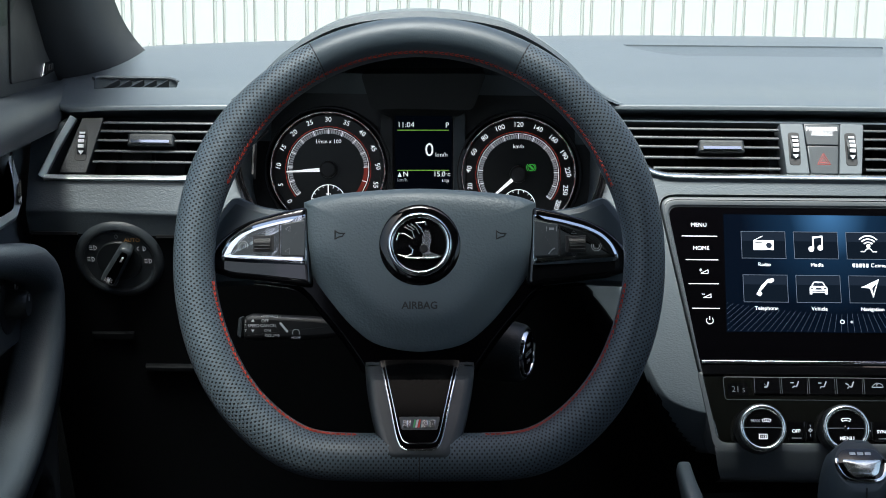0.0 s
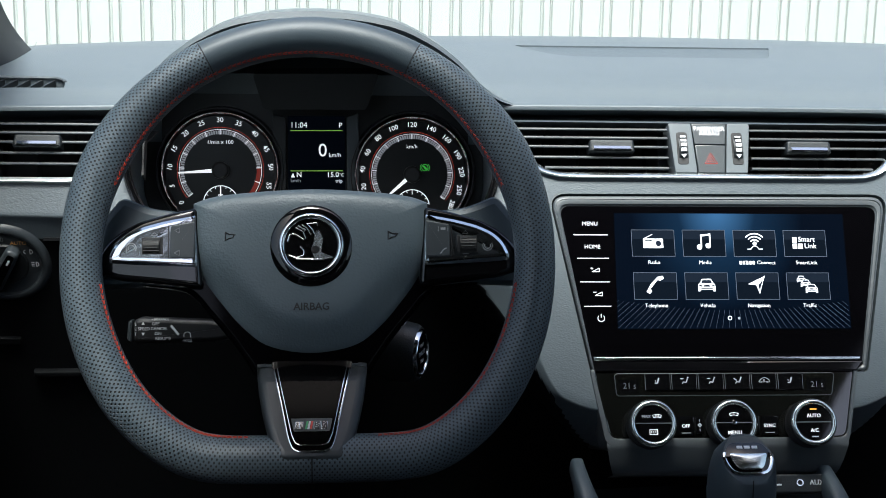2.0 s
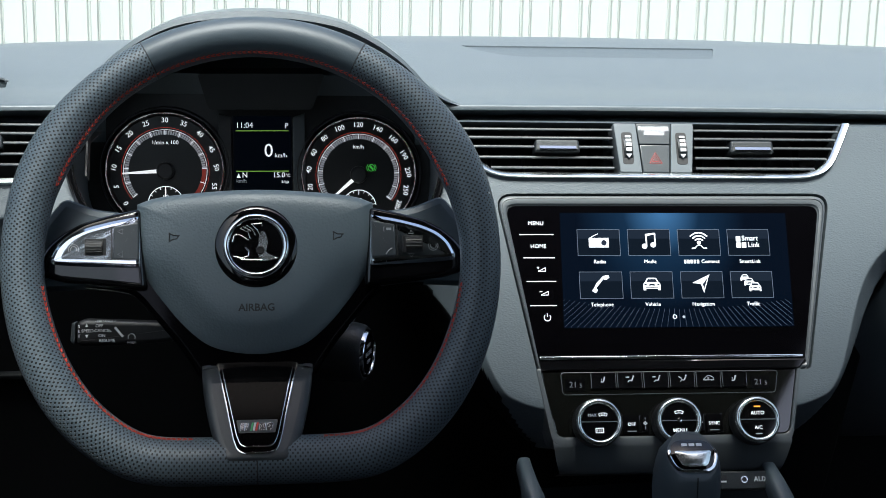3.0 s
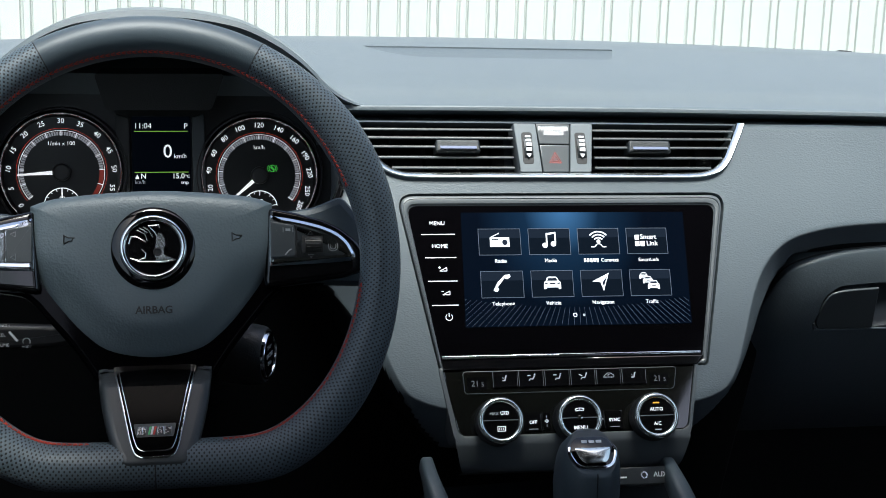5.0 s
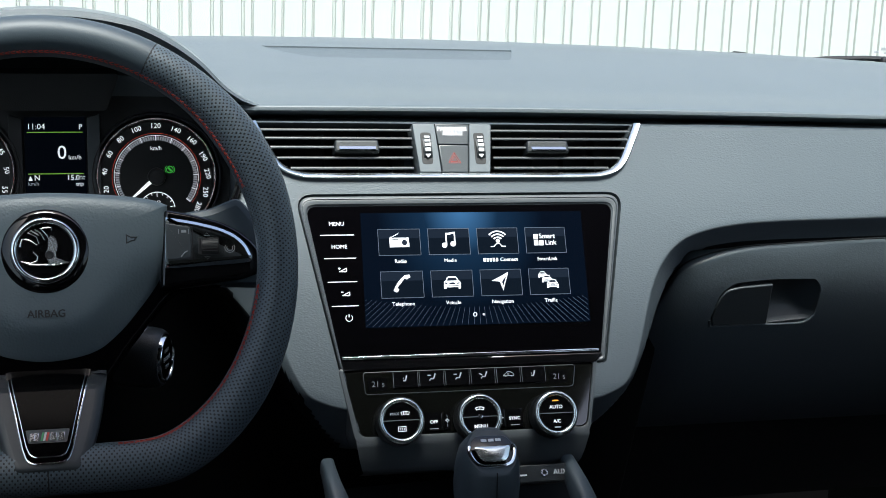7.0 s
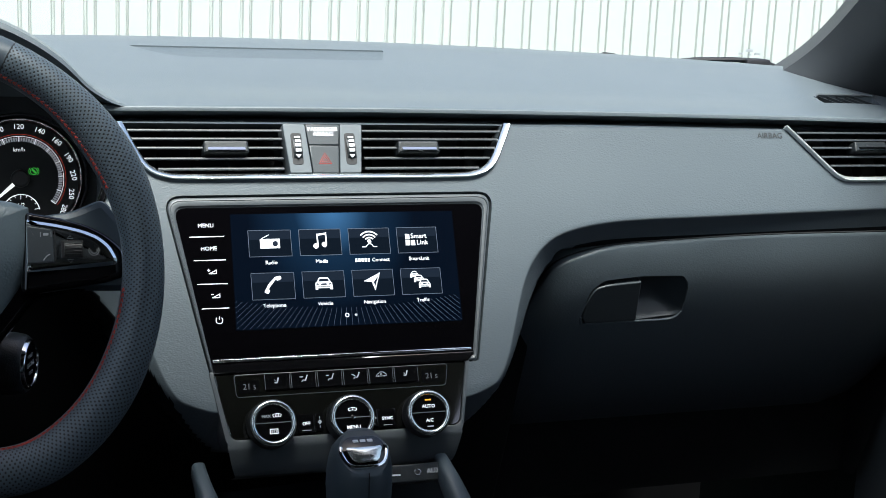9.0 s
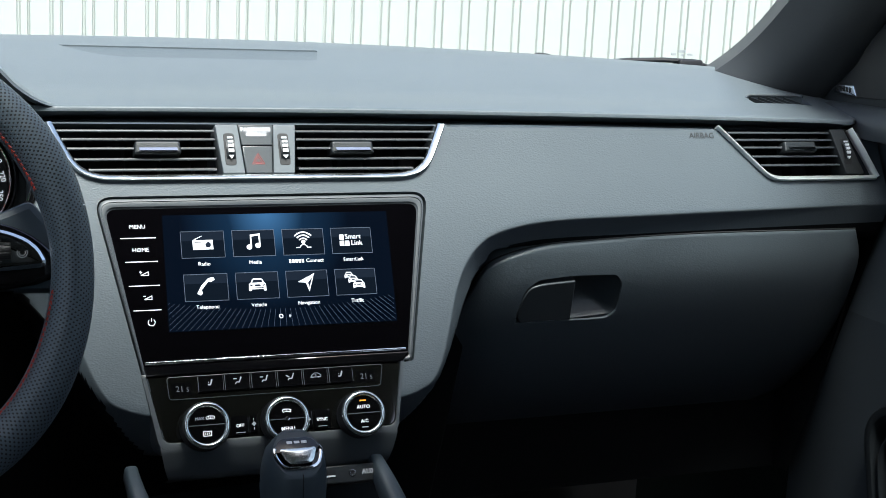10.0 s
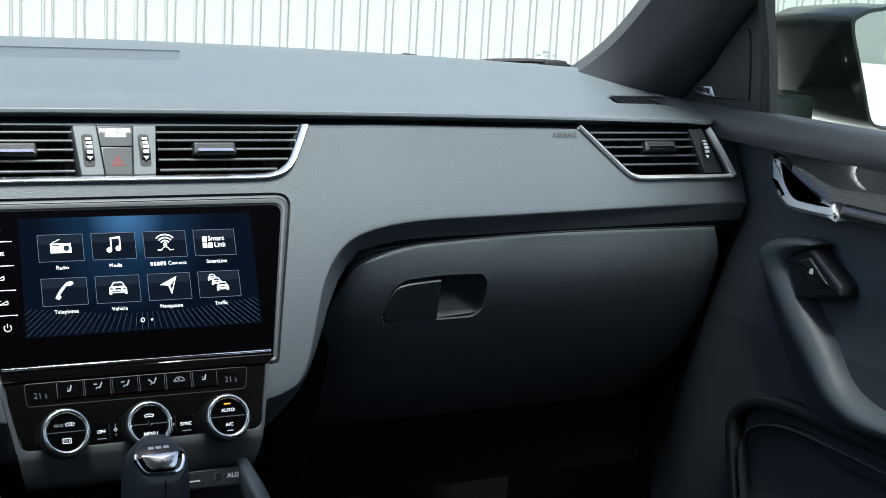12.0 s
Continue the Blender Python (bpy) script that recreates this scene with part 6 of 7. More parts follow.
# ---- headlight switch ----
LS = thing("headlight_switch", "round black rotary headlight switch turned to AUTO", "light switch", pose(-0.6147, -0.0075, 0.9052, 110, 0, 0))
part("bezel", lathe([(0.0305, 0.0020), (0.0312, 0.0034), (0.0330, 0.0040), (0.0360, 0.0030), (0.0385, 0.0005), (0.0405, -0.004)], 64), GREY, LS, "grained bezel ring")
fc = part("face", lathe([(0.0, 0.0016), (0.0296, 0.0016), (0.0304, 0.0026), (0.0309, 0.0012)], 64), GREY, LS, "dark grey face")
part("inner_disc", lathe([(0.0, 0.0036), (0.0190, 0.0034), (0.0202, 0.0014)], 48), HARD, LS)
grip = prism(fillet([(-0.0074, -0.0205), (0.0074, -0.0205), (0.0058, 0.0215), (-0.0058, 0.0215)], [0.0035, 0.0035, 0.005, 0.005]), 0.001, 0.0140, 0.0030, seg=3)
gp = part("grip", moved(grip, pose(0, 0, 0, 0, 0, -30)), GREY, LS, "dark grey turning grip")
inlay = prism(fillet([(-0.0044, -0.0178), (0.0044, -0.0178), (0.0030, 0.0182), (-0.0030, 0.0182)], 0.0024), 0.013, 0.0146, 0.0006)
part("grip_inlay", moved(inlay, pose(0, 0, 0, 0, 0, -30)), INSERT, gp, "black inlay")
part("grip_edge", moved(tube([(-0.0042, -0.0196, 0.0128), (0.0042, -0.0196, 0.0128)], 0.0005, n=5), pose(0, 0, 0, 0, 0, -30)), PALE, gp)
part("pointer", moved(box(-0.0009, 0.0009, 0.0085, 0.0138, 0.0150, 0.0154), pose(0, 0, 0, 0, 0, -31)), PRINT, gp)
bm = prism(circle(-0.0082, -0.0118, 0.0016), 0.0150, 0.0153)
for k in range(8):
    t = radians(45 * k)
    prism(line(-0.0082 + 0.0024 * math.cos(t), -0.0118 + 0.0024 * math.sin(t), -0.0082 + 0.0034 * math.cos(t), -0.0118 + 0.0034 * math.sin(t), 0.0003), 0.0150, 0.0153, 0, bm)
part("lamp_sign", bm, PRINT, gp)
word("mark", "0", 0.0066, 0.0, 0.0248, 0.0026, DIM, fc)
word("mark", "AUTO", 0.0050, 0.0134, 0.0216, 0.0026, AMBERDIM, fc, bold=0.005)
for x, y, k in ((-0.0205, 0.0135, 1), (0.0222, 0.0130, 0), (-0.0236, 0.0016, 1), (0.0262, 0.0003, 1)):
    sg = [band(x, y, 0.0018, 0.0025, -90, 90, 8), line(x, y - 0.0024, x, y + 0.0024, 0.0004)]
    sg += [line(x - 0.0014, y + q, x - 0.0040, y + q, 0.00035) for q in (-0.0017, 0, 0.0017)] if k else [band(x - 0.0036, y, 0.0013, 0.0020, 90, 270, 8)]
    flat(sg, "mark", PRINT, fc, w=0.0026)

# ---- column stalk and starter ----
ST = thing("cruise_stalk", "black cruise control stalk with white lettering behind the wheel", "stalk", pose(-0.4640, -0.100, 0.8710, 78, 0, 0))
part("stalk_body", prism(fillet([(-0.0300, -0.0085), (-0.0270, -0.0110), (0.0300, -0.0095), (0.052, -0.0070), (0.052, 0.0060), (0.0300, 0.0085), (-0.0240, 0.0105), (-0.0295, 0.0080)], 0.004), -0.010, 0.006, 0.004, seg=3), BLACK, ST, "black stalk")
part("end_cap", prism(fillet([(-0.0352, -0.0075), (-0.0312, -0.0100), (-0.0305, 0.0085), (-0.0340, 0.0075)], 0.002), -0.008, 0.004, 0.002), GREY, ST, "dark grey end button")
for txt, x, y in (("OFF", -0.0120, 0.0052), ("CANCEL", -0.0092, 0.0014), ("ON", -0.0100, -0.0026), ("RESUME", -0.0060, -0.0066), ("SPEED", -0.0212, 0.0012)):
    word("lettering", txt, 0.0035, x, y, 0.0063, PRINT, ST)
for txt, y in (("S", 0.0048), ("E", 0.0010), ("T", -0.0030)):
    word("lettering", txt, 0.0033, -0.0278, y, 0.0063, PRINT, ST)
word("lettering", "- DISTANCE +", 0.0026, -0.0070, 0.0090, 0.0063, PRINT, ST)
word("lettering", "MODE", 0.0026, 0.0132, -0.0082, 0.0063, PRINT, ST)
for sg in [[(-0.0232, 0.0045), (-0.0205, 0.0045), (-0.0218, 0.0070)], [(-0.0232, -0.0018), (-0.0205, -0.0018), (-0.0218, -0.0043)], band(0.0132, -0.0040, 0.0026, 0.0030, -30, 210, 12), line(0.0002, 0.0040, 0.0065, -0.0036, 0.0009)]:
    flat([sg], "sign", PRINT, ST, w=0.0063)
SB = thing("start_button", "round black starter button in a chrome ring on the column", "button", Matrix.Translation((-0.2640, -0.105, 0.8525)) @ Vector((0.95, -0.33, 0.02)).to_track_quat("Z", "Y").to_matrix().to_4x4())
part("button", lathe([(0.0, 0.003), (0.0158, 0.0027), (0.0168, 0.0015)], 40), GLOSS, SB, "matt black push button")
part("button_ring", lathe([(0.0168, 0.001), (0.0173, 0.0034), (0.0184, 0.0040), (0.0195, 0.0028), (0.0200, -0.002)], 48), CHROME, SB, "chrome ring")
part("housing", lathe([(0.0199, 0.0008), (0.0215, 0.0012), (0.0236, -0.002), (0.0250, -0.010), (0.0240, -0.035)], 40), HARD, SB, "dark housing")
for y, txt in ((0.0066, "START"), (0.0000, "ENGINE"), (-0.0066, "STOP")):
    word("lettering", txt, 0.0050 if y == 0 else 0.0038, 0, y, 0.0032, DIM, SB)

# ---- pedal ----
PD = thing("brake_pedal", "black ribbed brake pedal in the dark footwell", "pedal", pose(-0.545, 0.20, 0.58, 62, 0, 0))
part("pad", prism(fillet([(-0.046, -0.05), (0.046, -0.05), (0.044, 0.05), (-0.044, 0.05)], 0.008), 0, 0.012, 0.003), HARD, PD, "black rubber pad")
for k in range(5):
    part("rib", box(-0.036, 0.036, -0.036 + k * 0.016, -0.030 + k * 0.016, 0.011, 0.015, 0.001), HARD, PD)
part("arm", box(-0.012, 0.012, 0.02, 0.30, -0.02, 0.0), BLACK, PD)

# ---- side defroster slots in the pad ----
for s, poly in ((1, DEFR), (-1, DEFL)):
    r = thing("defroster_vent", "small dark side-window defroster slot in the dash top", "air vent", None, "side defrosters")
    far = sorted(((x, y) for x, y in poly if y > 0.082), key=lambda q: q[0])
    # paler far edge paints a highlight, blacker floor the shade inside the slot
    part("slot_edge", tube([(x, y, pad_z(y) + 0.0006) for x, y in far], 0.0017, n=8), SATIN, r, "rounded edge with its highlight in a paler colour")
    part("slot_floor", prism(poly, 1.0336, 1.0346), HOODLINE, r)
    for k in range(5):
        x = s * (0.600 + 0.0115 * k)
        bm = bmesh.new()
        rows = [[(x + dx - s * 0.010 * t, 0.0775 + 0.030 * t, pad_z(0.0775 + 0.030 * t) + dz) for dx, dz in ((-0.0009, -0.010), (0.0009, -0.010), (0.0009, -0.001), (-0.0009, -0.001))] for t in (0, 1)]
        grid(rows, bm, closed_v=True)
        part("fin", bm, HARD, r)

# ---- glovebox ----
GB = thing("glovebox", "closed dark grained glovebox with a recessed pull handle", "glovebox", pose(0, -0.0235, 0.95, 110, 0, 0))
lid = [(0.1891, -0.2042), (0.2046, -0.1361), (0.2101, -0.1062), (0.2179, -0.0769), (0.2289, -0.0566), (0.2478, -0.0460), (0.2825, -0.0371), (0.3316, -0.0333), (0.4627, -0.0284), (0.6560, -0.0284), (0.6705, -0.0680), (0.6795, -0.1150), (0.6850, -0.1600), (0.6880, -0.2100), (0.690, -0.37), (0.150, -0.37)]
top = curve2(lid[:10], 4)
low_ = curve2(lid[9:14], 4)
LID = top + low_[1:] + lid[14:]
HP = fillet([(0.2661, -0.1136), (0.2716, -0.1218), (0.3666, -0.1206), (0.3795, -0.1125), (0.3770, -0.0763), (0.3690, -0.0670), (0.3206, -0.0662), (0.281, -0.0698), (0.2690, -0.0819)], [0.003, 0.003, 0.006, 0.006, 0.005, 0.004, 0.01, 0.006, 0.008])


def swell(x, v):
    """How far the lid's skin swells out of its plane."""
    rise = 1 - (1 - max(0.0, min(1.0, (-0.028 - v) / 0.055))) ** 2
    out = 0.0115 * rise * smooth01((x - 0.195) / 0.06) * smooth01((0.684 - x) / 0.025)
    return out - 1.35 * max(0.0, -0.080 - v) ** 2


bm = prism(LID if area(LID) > 0 else LID[::-1], -0.17, 0.0026, 0.0022)
for k in range(24):
    bmesh.ops.bisect_plane(bm, geom=bm.verts[:] + bm.edges[:] + bm.faces[:], plane_co=(0, -0.032 - 0.0138 * k, 0), plane_no=(0, 1, 0))
for k in range(16):
    bmesh.ops.bisect_plane(bm, geom=bm.verts[:] + bm.edges[:] + bm.faces[:], plane_co=((0.20 + 0.012 * k) if k < 6 else (0.30 + 0.038 * (k - 6)), 0, 0), plane_no=(1, 0, 0))
flag = bm.faces.layers.int.get("flat")
for f in bm.faces:
    f[flag] = 0
for v in bm.verts:
    if v.co.z > -0.02:
        v.co.z += swell(v.co.x, v.co.y)
lid_ob = part("lid", bm, SOFT, GB, "grained dark lid")
pocket = prism(HP if area(HP) > 0 else HP[::-1], -0.022, 0.02)
carve(lid_ob, [pocket])
part("shut_gap", tube([(x, y, 0.0003) for x, y in top + low_[1:]], 0.0012, n=6), BLACK, GB)
bm = prism((HP if area(HP) > 0 else HP[::-1]), -0.024, -0.020)
part("pocket_floor", bm, HARD, GB, "recessed pull pocket")
rows = []
for i in range(13):
    t = i / 12
    row = []
    for j in range(11):
        k = j / 10
        rise = max(t**3.0, (1 - k) ** 4 * 0.98)
        row.append((0.3200 + 0.0585 * t, -0.1208 + 0.053 * k + 0.006 * t * (1 - k), -0.021 + 0.0225 * rise))
    rows.append(row)
bm, _ = grid(rows)
for v in bm.verts:
    v.co.z += swell(v.co.x, v.co.y)
part("pocket_slope", bm, GREY, GB, "smooth scooped finger pocket")
edge = curve2([(0.2662, -0.1130, 0.0022), (0.2680, -0.1192, 0.0022), (0.2730, -0.1217, 0.0022), (0.3200, -0.1213, 0.0022), (0.3640, -0.1207, 0.0022), (0.3740, -0.1175, 0.0022), (0.3790, -0.1110, 0.0022)], 5)
edge = [(x, y, z + swell(x, y)) for x, y, z in edge]
part("pocket_edge", tube(edge, 0.0012, n=8), SOFT, GB)
hd = fillet([(0.2675, -0.1123), (0.2725, -0.1203), (0.3288, -0.1197), (0.3226, -0.0716), (0.2882, -0.0741), (0.2740, -0.0775), (0.2680, -0.092)], [0.003, 0.003, 0.002, 0.001, 0.008, 0.006, 0.008])
bm = prism(hd if area(hd) > 0 else hd[::-1], -0.012, 0.0036, 0.0012, seg=3)
for v in bm.verts:
    v.co.z += swell(v.co.x, v.co.y)
part("handle", bm, GREY, GB, "smooth dark pull handle")

# ---- doors ----


def door(s):
    """Inner face of a front door; s is 1 on the passenger's side, -1 on the driver's."""
    side = "passenger" if s > 0 else "driver"
    D = thing("door", "dark %s door with leather pull, chrome handle and carbon-look trim" % side, "car door")
    mir = Matrix.Diagonal((s, 1, 1, 1))

    def put(name, bm, material, parent=None, label="", smooth=40):
        return part(name, moved(bm, mir), material, parent or D, label, smooth)

    # lining, slightly hollowed below the sill
    rows = []
    for i in range(31):
        y = 0.135 - 1.0 * i / 30
        row = []
        for j in range(26):
            z = 1.022 - 0.72 * j / 25
            x = 0.694 + 0.008 * math.sin(math.pi * smooth01((1.022 - z) / 0.14)) - 0.006 * smooth01((0.86 - z) / 0.1)
            row.append((x + 0.03 * smooth01((y - 0.02) / 0.12), y, z))
        rows.append(row)
    cut = 7
    bm, _ = grid([row[: cut + 1] for row in rows])
    put("lining", bm, LINING, None, "dark padded upper door lining")
    bm, _ = grid([row[cut:] for row in rows])
    put("lower_lining", bm, LOWDOOR, None, "black hard plastic lower door lining")
    # padded sill
    path = [(0.690, 0.125, 1.0330), (0.686, 0.06, 1.0335), (0.682, -0.05, 1.0340), (0.680, -0.2, 1.0345), (0.680, -0.5, 1.035), (0.684, -0.9, 1.035)]
    sec = [(-0.016, -0.016), (-0.006, -0.018), (0.030, -0.016), (0.040, 0.010), (0.030, 0.0165), (0.010, 0.0175), (-0.006, 0.0150), (-0.014, 0.006), (-0.018, -0.006)]
    put("sill", sweep(curve2(path, 6), [(-a, b_) for a, b_ in sec]), SILL, None, "padded dark grey window sill")
    # speaker corner below the mirror
    back = 0.0 if s > 0 else 0.040
    tri = [(0.1250, 1.045), (-0.0310 - back, 1.045), (-0.0230 - back, 1.100), (-0.0080 - back, 1.190), (0.0060, 1.180), (0.062, 1.095)]
    bm = moved(prism([(-y, z) for y, z in tri], -0.018, 0.0, 0.004), Matrix.Translation((0.694, 0, 0)) @ Matrix(((0, 0, -1, 0), (-1, 0, 0, 0), (0, 1, 0, 0), (0, 0, 0, 1))))
    put("corner_cover", bm, HARD, None, "dark speaker corner cover")
    gr = fillet([(0.090, 1.0565), (-0.0075 - 0.7 * back, 1.0600), (-0.0010 - 0.7 * back, 1.120), (0.0036 - 0.7 * back, 1.138), (0.0120, 1.1395), (0.030, 1.131)], 0.005)
    grille = put("grille", moved(prism([(-y, z) for y, z in gr], 0.0, 0.0016, 0.001), Matrix.Translation((0.694, 0, 0)) @ Matrix(((0, 0, -1, 0), (-1, 0, 0, 0), (0, 1, 0, 0), (0, 0, 0, 1)))), BLACK, None, "black speaker grille")
    lg = fillet([(0.0885, 1.0605), (0.0505, 1.0590), (0.0585, 1.0712), (0.0895, 1.0700)], 0.001)
    put("plate", moved(prism([(-y, z) for y, z in lg], 0.0, 0.0034, 0.001), Matrix.Translation((0.694, 0, 0)) @ Matrix(((0, 0, -1, 0), (-1, 0, 0, 0), (0, 1, 0, 0), (0, 0, 0, 1)))), CHROME, grille, "small chrome plate")
    bm = bmesh.new()
    for k in range(5):
        y = 0.0850 - k * 0.0052
        prism([(-y, 1.0632), (-y + 0.0034, 1.0629), (-y + 0.0034, 1.0678), (-y, 1.0684)], 0.0032, 0.0038, 0, bm)
    put("plate_bars", moved(bm, Matrix.Translation((0.694, 0, 0)) @ Matrix(((0, 0, -1, 0), (-1, 0, 0, 0), (0, 1, 0, 0), (0, 0, 0, 1)))), BLACK, grille)
    # window post and rubber
    put("window_post", sweep([(0.700, -0.0370 - back, 1.045), (0.698, -0.0265 - back, 1.12), (0.690, -0.0140 - back, 1.20), (0.62, 0.012 - back, 1.38)], [(-0.006, -0.006), (0.006, -0.006), (0.006, 0.006), (-0.006, 0.006)], up=(0, 1, 0)), BLACK, None, "black window post")
    # door pull: leather-covered arc over a hard shell
    SIDE = Matrix.Translation((0.694, 0, 0)) @ Matrix(((0, 0, -1, 0), (-1, 0, 0, 0), (0, 1, 0, 0), (0, 0, 0, 1)))
    if s > 0:
        outer = [(-0.1589, 0.9310), (-0.1402, 0.9325), (-0.1110, 0.9285), (-0.0858, 0.9199), (-0.0738, 0.9089), (-0.0736, 0.8970), (-0.0822, 0.8845), (-0.1016, 0.8628), (-0.1206, 0.8403), (-0.1658, 0.7986), (-0.1947, 0.7740), (-0.2246, 0.7615), (-0.2556, 0.7596), (-0.2866, 0.7622), (-0.40, 0.768), (-0.60, 0.785)]
        inner = [(-0.1570, 0.9280), (-0.1440, 0.9205), (-0.1330, 0.9140), (-0.1270, 0.9090), (-0.1243, 0.9030), (-0.1242, 0.8960), (-0.1275, 0.8900), (-0.1364, 0.8790), (-0.1492, 0.8660), (-0.1810, 0.8358), (-0.2110, 0.8027), (-0.2396, 0.7890), (-0.2627, 0.7850), (-0.2828, 0.7849), (-0.40, 0.792), (-0.60, 0.810)]
        skin = [(0.0, 0.0), (0.0, 0.018), (0.03, 0.0215), (0.10, 0.0250), (0.22, 0.0280), (0.40, 0.0296), (0.58, 0.0290), (0.74, 0.0262), (0.87, 0.0210), (0.96, 0.0130), (1.0, 0.004), (1.0, 0.0)]
        rows = [[(0.694 - w, p[0] + (q[0] - p[0]) * u, p[1] + (q[1] - p[1]) * u) for u, w in skin] for p, q in zip(curve2(outer, 6), curve2(inner, 6))]
        bm, vs = grid(rows)
        bm.faces.new(vs[0])
        bm.faces.new(list(reversed(vs[-1])))
        put("pull", bm, PULL, None, "dark leather-covered door pull")
        put("pull_seam", tube([(0.694 - 0.0196, y, z) for y, z in curve2(outer, 6)[26:]], 0.0007, n=5, up=(-1, 0, 0)), BLACK)
        edge = curve2([(-0.0730, 0.8900), (-0.0832, 0.8646), (-0.1102, 0.8224), (-0.1428, 0.7828), (-0.1667, 0.7539), (-0.1944, 0.7241), (-0.2243, 0.7139), (-0.2704, 0.7148), (-0.40, 0.722)], 4)
        body = edge + [(-0.40, 0.775), (-0.2866, 0.7680), (-0.2246, 0.7670), (-0.1710, 0.8000), (-0.1256, 0.8430), (-0.0872, 0.8870)]
        put("pull_shell", moved(prism([(-y, z) for y, z in body], 0.0, 0.0165, 0.004, seg=3), SIDE), GREY, None, "dark pull underside")
    else:
        path = curve2([(0.6660, -0.2400, 0.9560), (0.6640, -0.1700, 0.9400), (0.6620, -0.1250, 0.9270), (0.6605, -0.1020, 0.9080), (0.6600, -0.0995, 0.8850), (0.6600, -0.1080, 0.8600), (0.6600, -0.1270, 0.8330), (0.6605, -0.1560, 0.8060), (0.6620, -0.1950, 0.7840), (0.6640, -0.2500, 0.7720), (0.6700, -0.40, 0.770), (0.675, -0.60, 0.785)], 6)
        put("pull", sweep(path, lambda t: oval(0.0160 - 0.005 * smooth01((0.2 - t) / 0.2), 0.0200, 18, 2.8), up=(-1, 0, 0)), PULL, None, "dark leather-covered door pull")
        put("pull_shell", sweep([(x + 0.006, y + 0.021, z - 0.021) for x, y, z in path[22:]], oval(0.012, 0.020, 14, 3), up=(-1, 0, 0)), HARD, None, "dark pull underside")
        put("pull_seam", tube([(x - 0.0150, y + 0.0109, z - 0.0109) for x, y, z in path[22:]], 0.0006, n=5, up=(-1, 0, 0)), BLACK)
    # switch pod behind the pull
    if s > 0:
        pod = [(-0.1180, 0.9085), (-0.1400, 0.9210), (-0.1520, 0.9270), (-0.1990, 0.8975), (-0.2031, 0.8869), (-0.1950, 0.8830), (-0.1373, 0.8695)]
        pd = put("switch_pod", moved(prism(fillet([(-y, z) for y, z in pod], 0.003), 0.0, 0.0235, 0.004, seg=3), SIDE), HARD, None, "dark switch pod")
        key = [(-0.1353, 0.9089), (-0.1546, 0.9153), (-0.1818, 0.8949), (-0.1621, 0.8892)]
        put("switch_frame", moved(tube([(-y, z, 0.0238) for y, z in key], 0.0008, closed=True, n=6), SIDE), SATIN, pd, "thin bright frame")
        put("window_switch", moved(prism([(-y, z) for y, z in fillet(key, 0.002)], 0.018, 0.0252, 0.0015), SIDE), BLACK, pd, "black window switch")
        put("sign", moved(prism([(0.1560, 0.9005), (0.1615, 0.9000), (0.1625, 0.9040), (0.1600, 0.9065), (0.1570, 0.9050)], 0.0250, 0.0256), SIDE), PRINT, pd)
    else:
        pod = [(-0.1080, 0.9170), (-0.2000, 0.9450), (-0.2000, 0.8650), (-0.1120, 0.8620)]
        pd = put("switch_pod", moved(prism(fillet([(-y, z) for y, z in pod], 0.003), 0.0, 0.0235, 0.003, seg=3), SIDE), GREY, None, "dark grey switch pod")
        KM = SIDE @ Matrix.Translation((0.1450, 0.9000, 0.0235))
        put("mirror_knob_ring", moved(lathe([(0.010, 0.0), (0.0225, 0.0012), (0.0238, 0.0004), (0.0242, -0.002)], 40), KM), BLACK, pd, "black ring of the mirror control")
        put("mirror_knob", moved(lathe([(0.0, 0.016), (0.0090, 0.016), (0.0112, 0.013), (0.0120, 0.0)], 32), KM), HARD, pd, "round mirror control knob")
        put("knob_mark", moved(box(-0.0008, 0.0008, 0.003, 0.008, 0.0158, 0.0164), KM), PRINT, pd)
        put("knob_mark", moved(tube([(x, y, 0.0016) for x, y in fillet([(-0.0205, 0.0075), (-0.0135, 0.0075), (-0.0135, 0.0125), (-0.0205, 0.0125)], 0.0015)], 0.0005, closed=True, n=5), KM), PRINT, pd)
        put("knob_mark", moved(prism(circle(-0.0125, -0.0130, 0.0018, 10), 0.0012, 0.0022), KM), PRINT, pd)
    # handle recess with carbon-look trim, chrome lever
    rows = []
    for i in range(15):
        t = i / 14
        y = -0.0860 - 0.30 * t
        zt, zb = 1.0150 - 0.003 * t, 0.985 - 0.022 * min(1, t * 6)
        rows.append([(0.6800 + 0.012 * k / 7 + 0.004 * math.sin(math.pi * k / 7) * (1 - 0.6 * t), y - 0.010 * (1 - k / 7), zb + (zt - zb) * k / 7) for k in range(8)])
    bm, _ = grid(rows)
    put("trim", bm, CARBON, None, "glossy carbon-look trim")
    bar = [(-0.0706, 1.0085), (-0.0760, 0.9960), (-0.0819, 0.9830), (-0.0947, 0.9693), (-0.1105, 0.9590), (-0.1463, 0.9586), (-0.1880, 0.9602), (-0.1762, 0.9765), (-0.1520, 0.9750), (-0.1240, 0.9750), (-0.1131, 0.9805), (-0.0998, 0.9929), (-0.0894, 1.0085), (-0.0739, 1.0107)]
    bm = moved(prism(fillet([(-y, z) for y, z in bar], [0.003, 0.003, 0.004, 0.005, 0.006, 0.01, 0.001, 0.001, 0.006, 0.005, 0.005, 0.006, 0.003, 0.003]), 0.0, 0.0240, 0.0046, seg=2), SIDE)
    slot = moved(prism(fillet([(0.0805, 0.9870), (0.0905, 0.9850), (0.1060, 0.9735), (0.0995, 0.9700)], 0.001), 0.0238, 0.0243), SIDE)
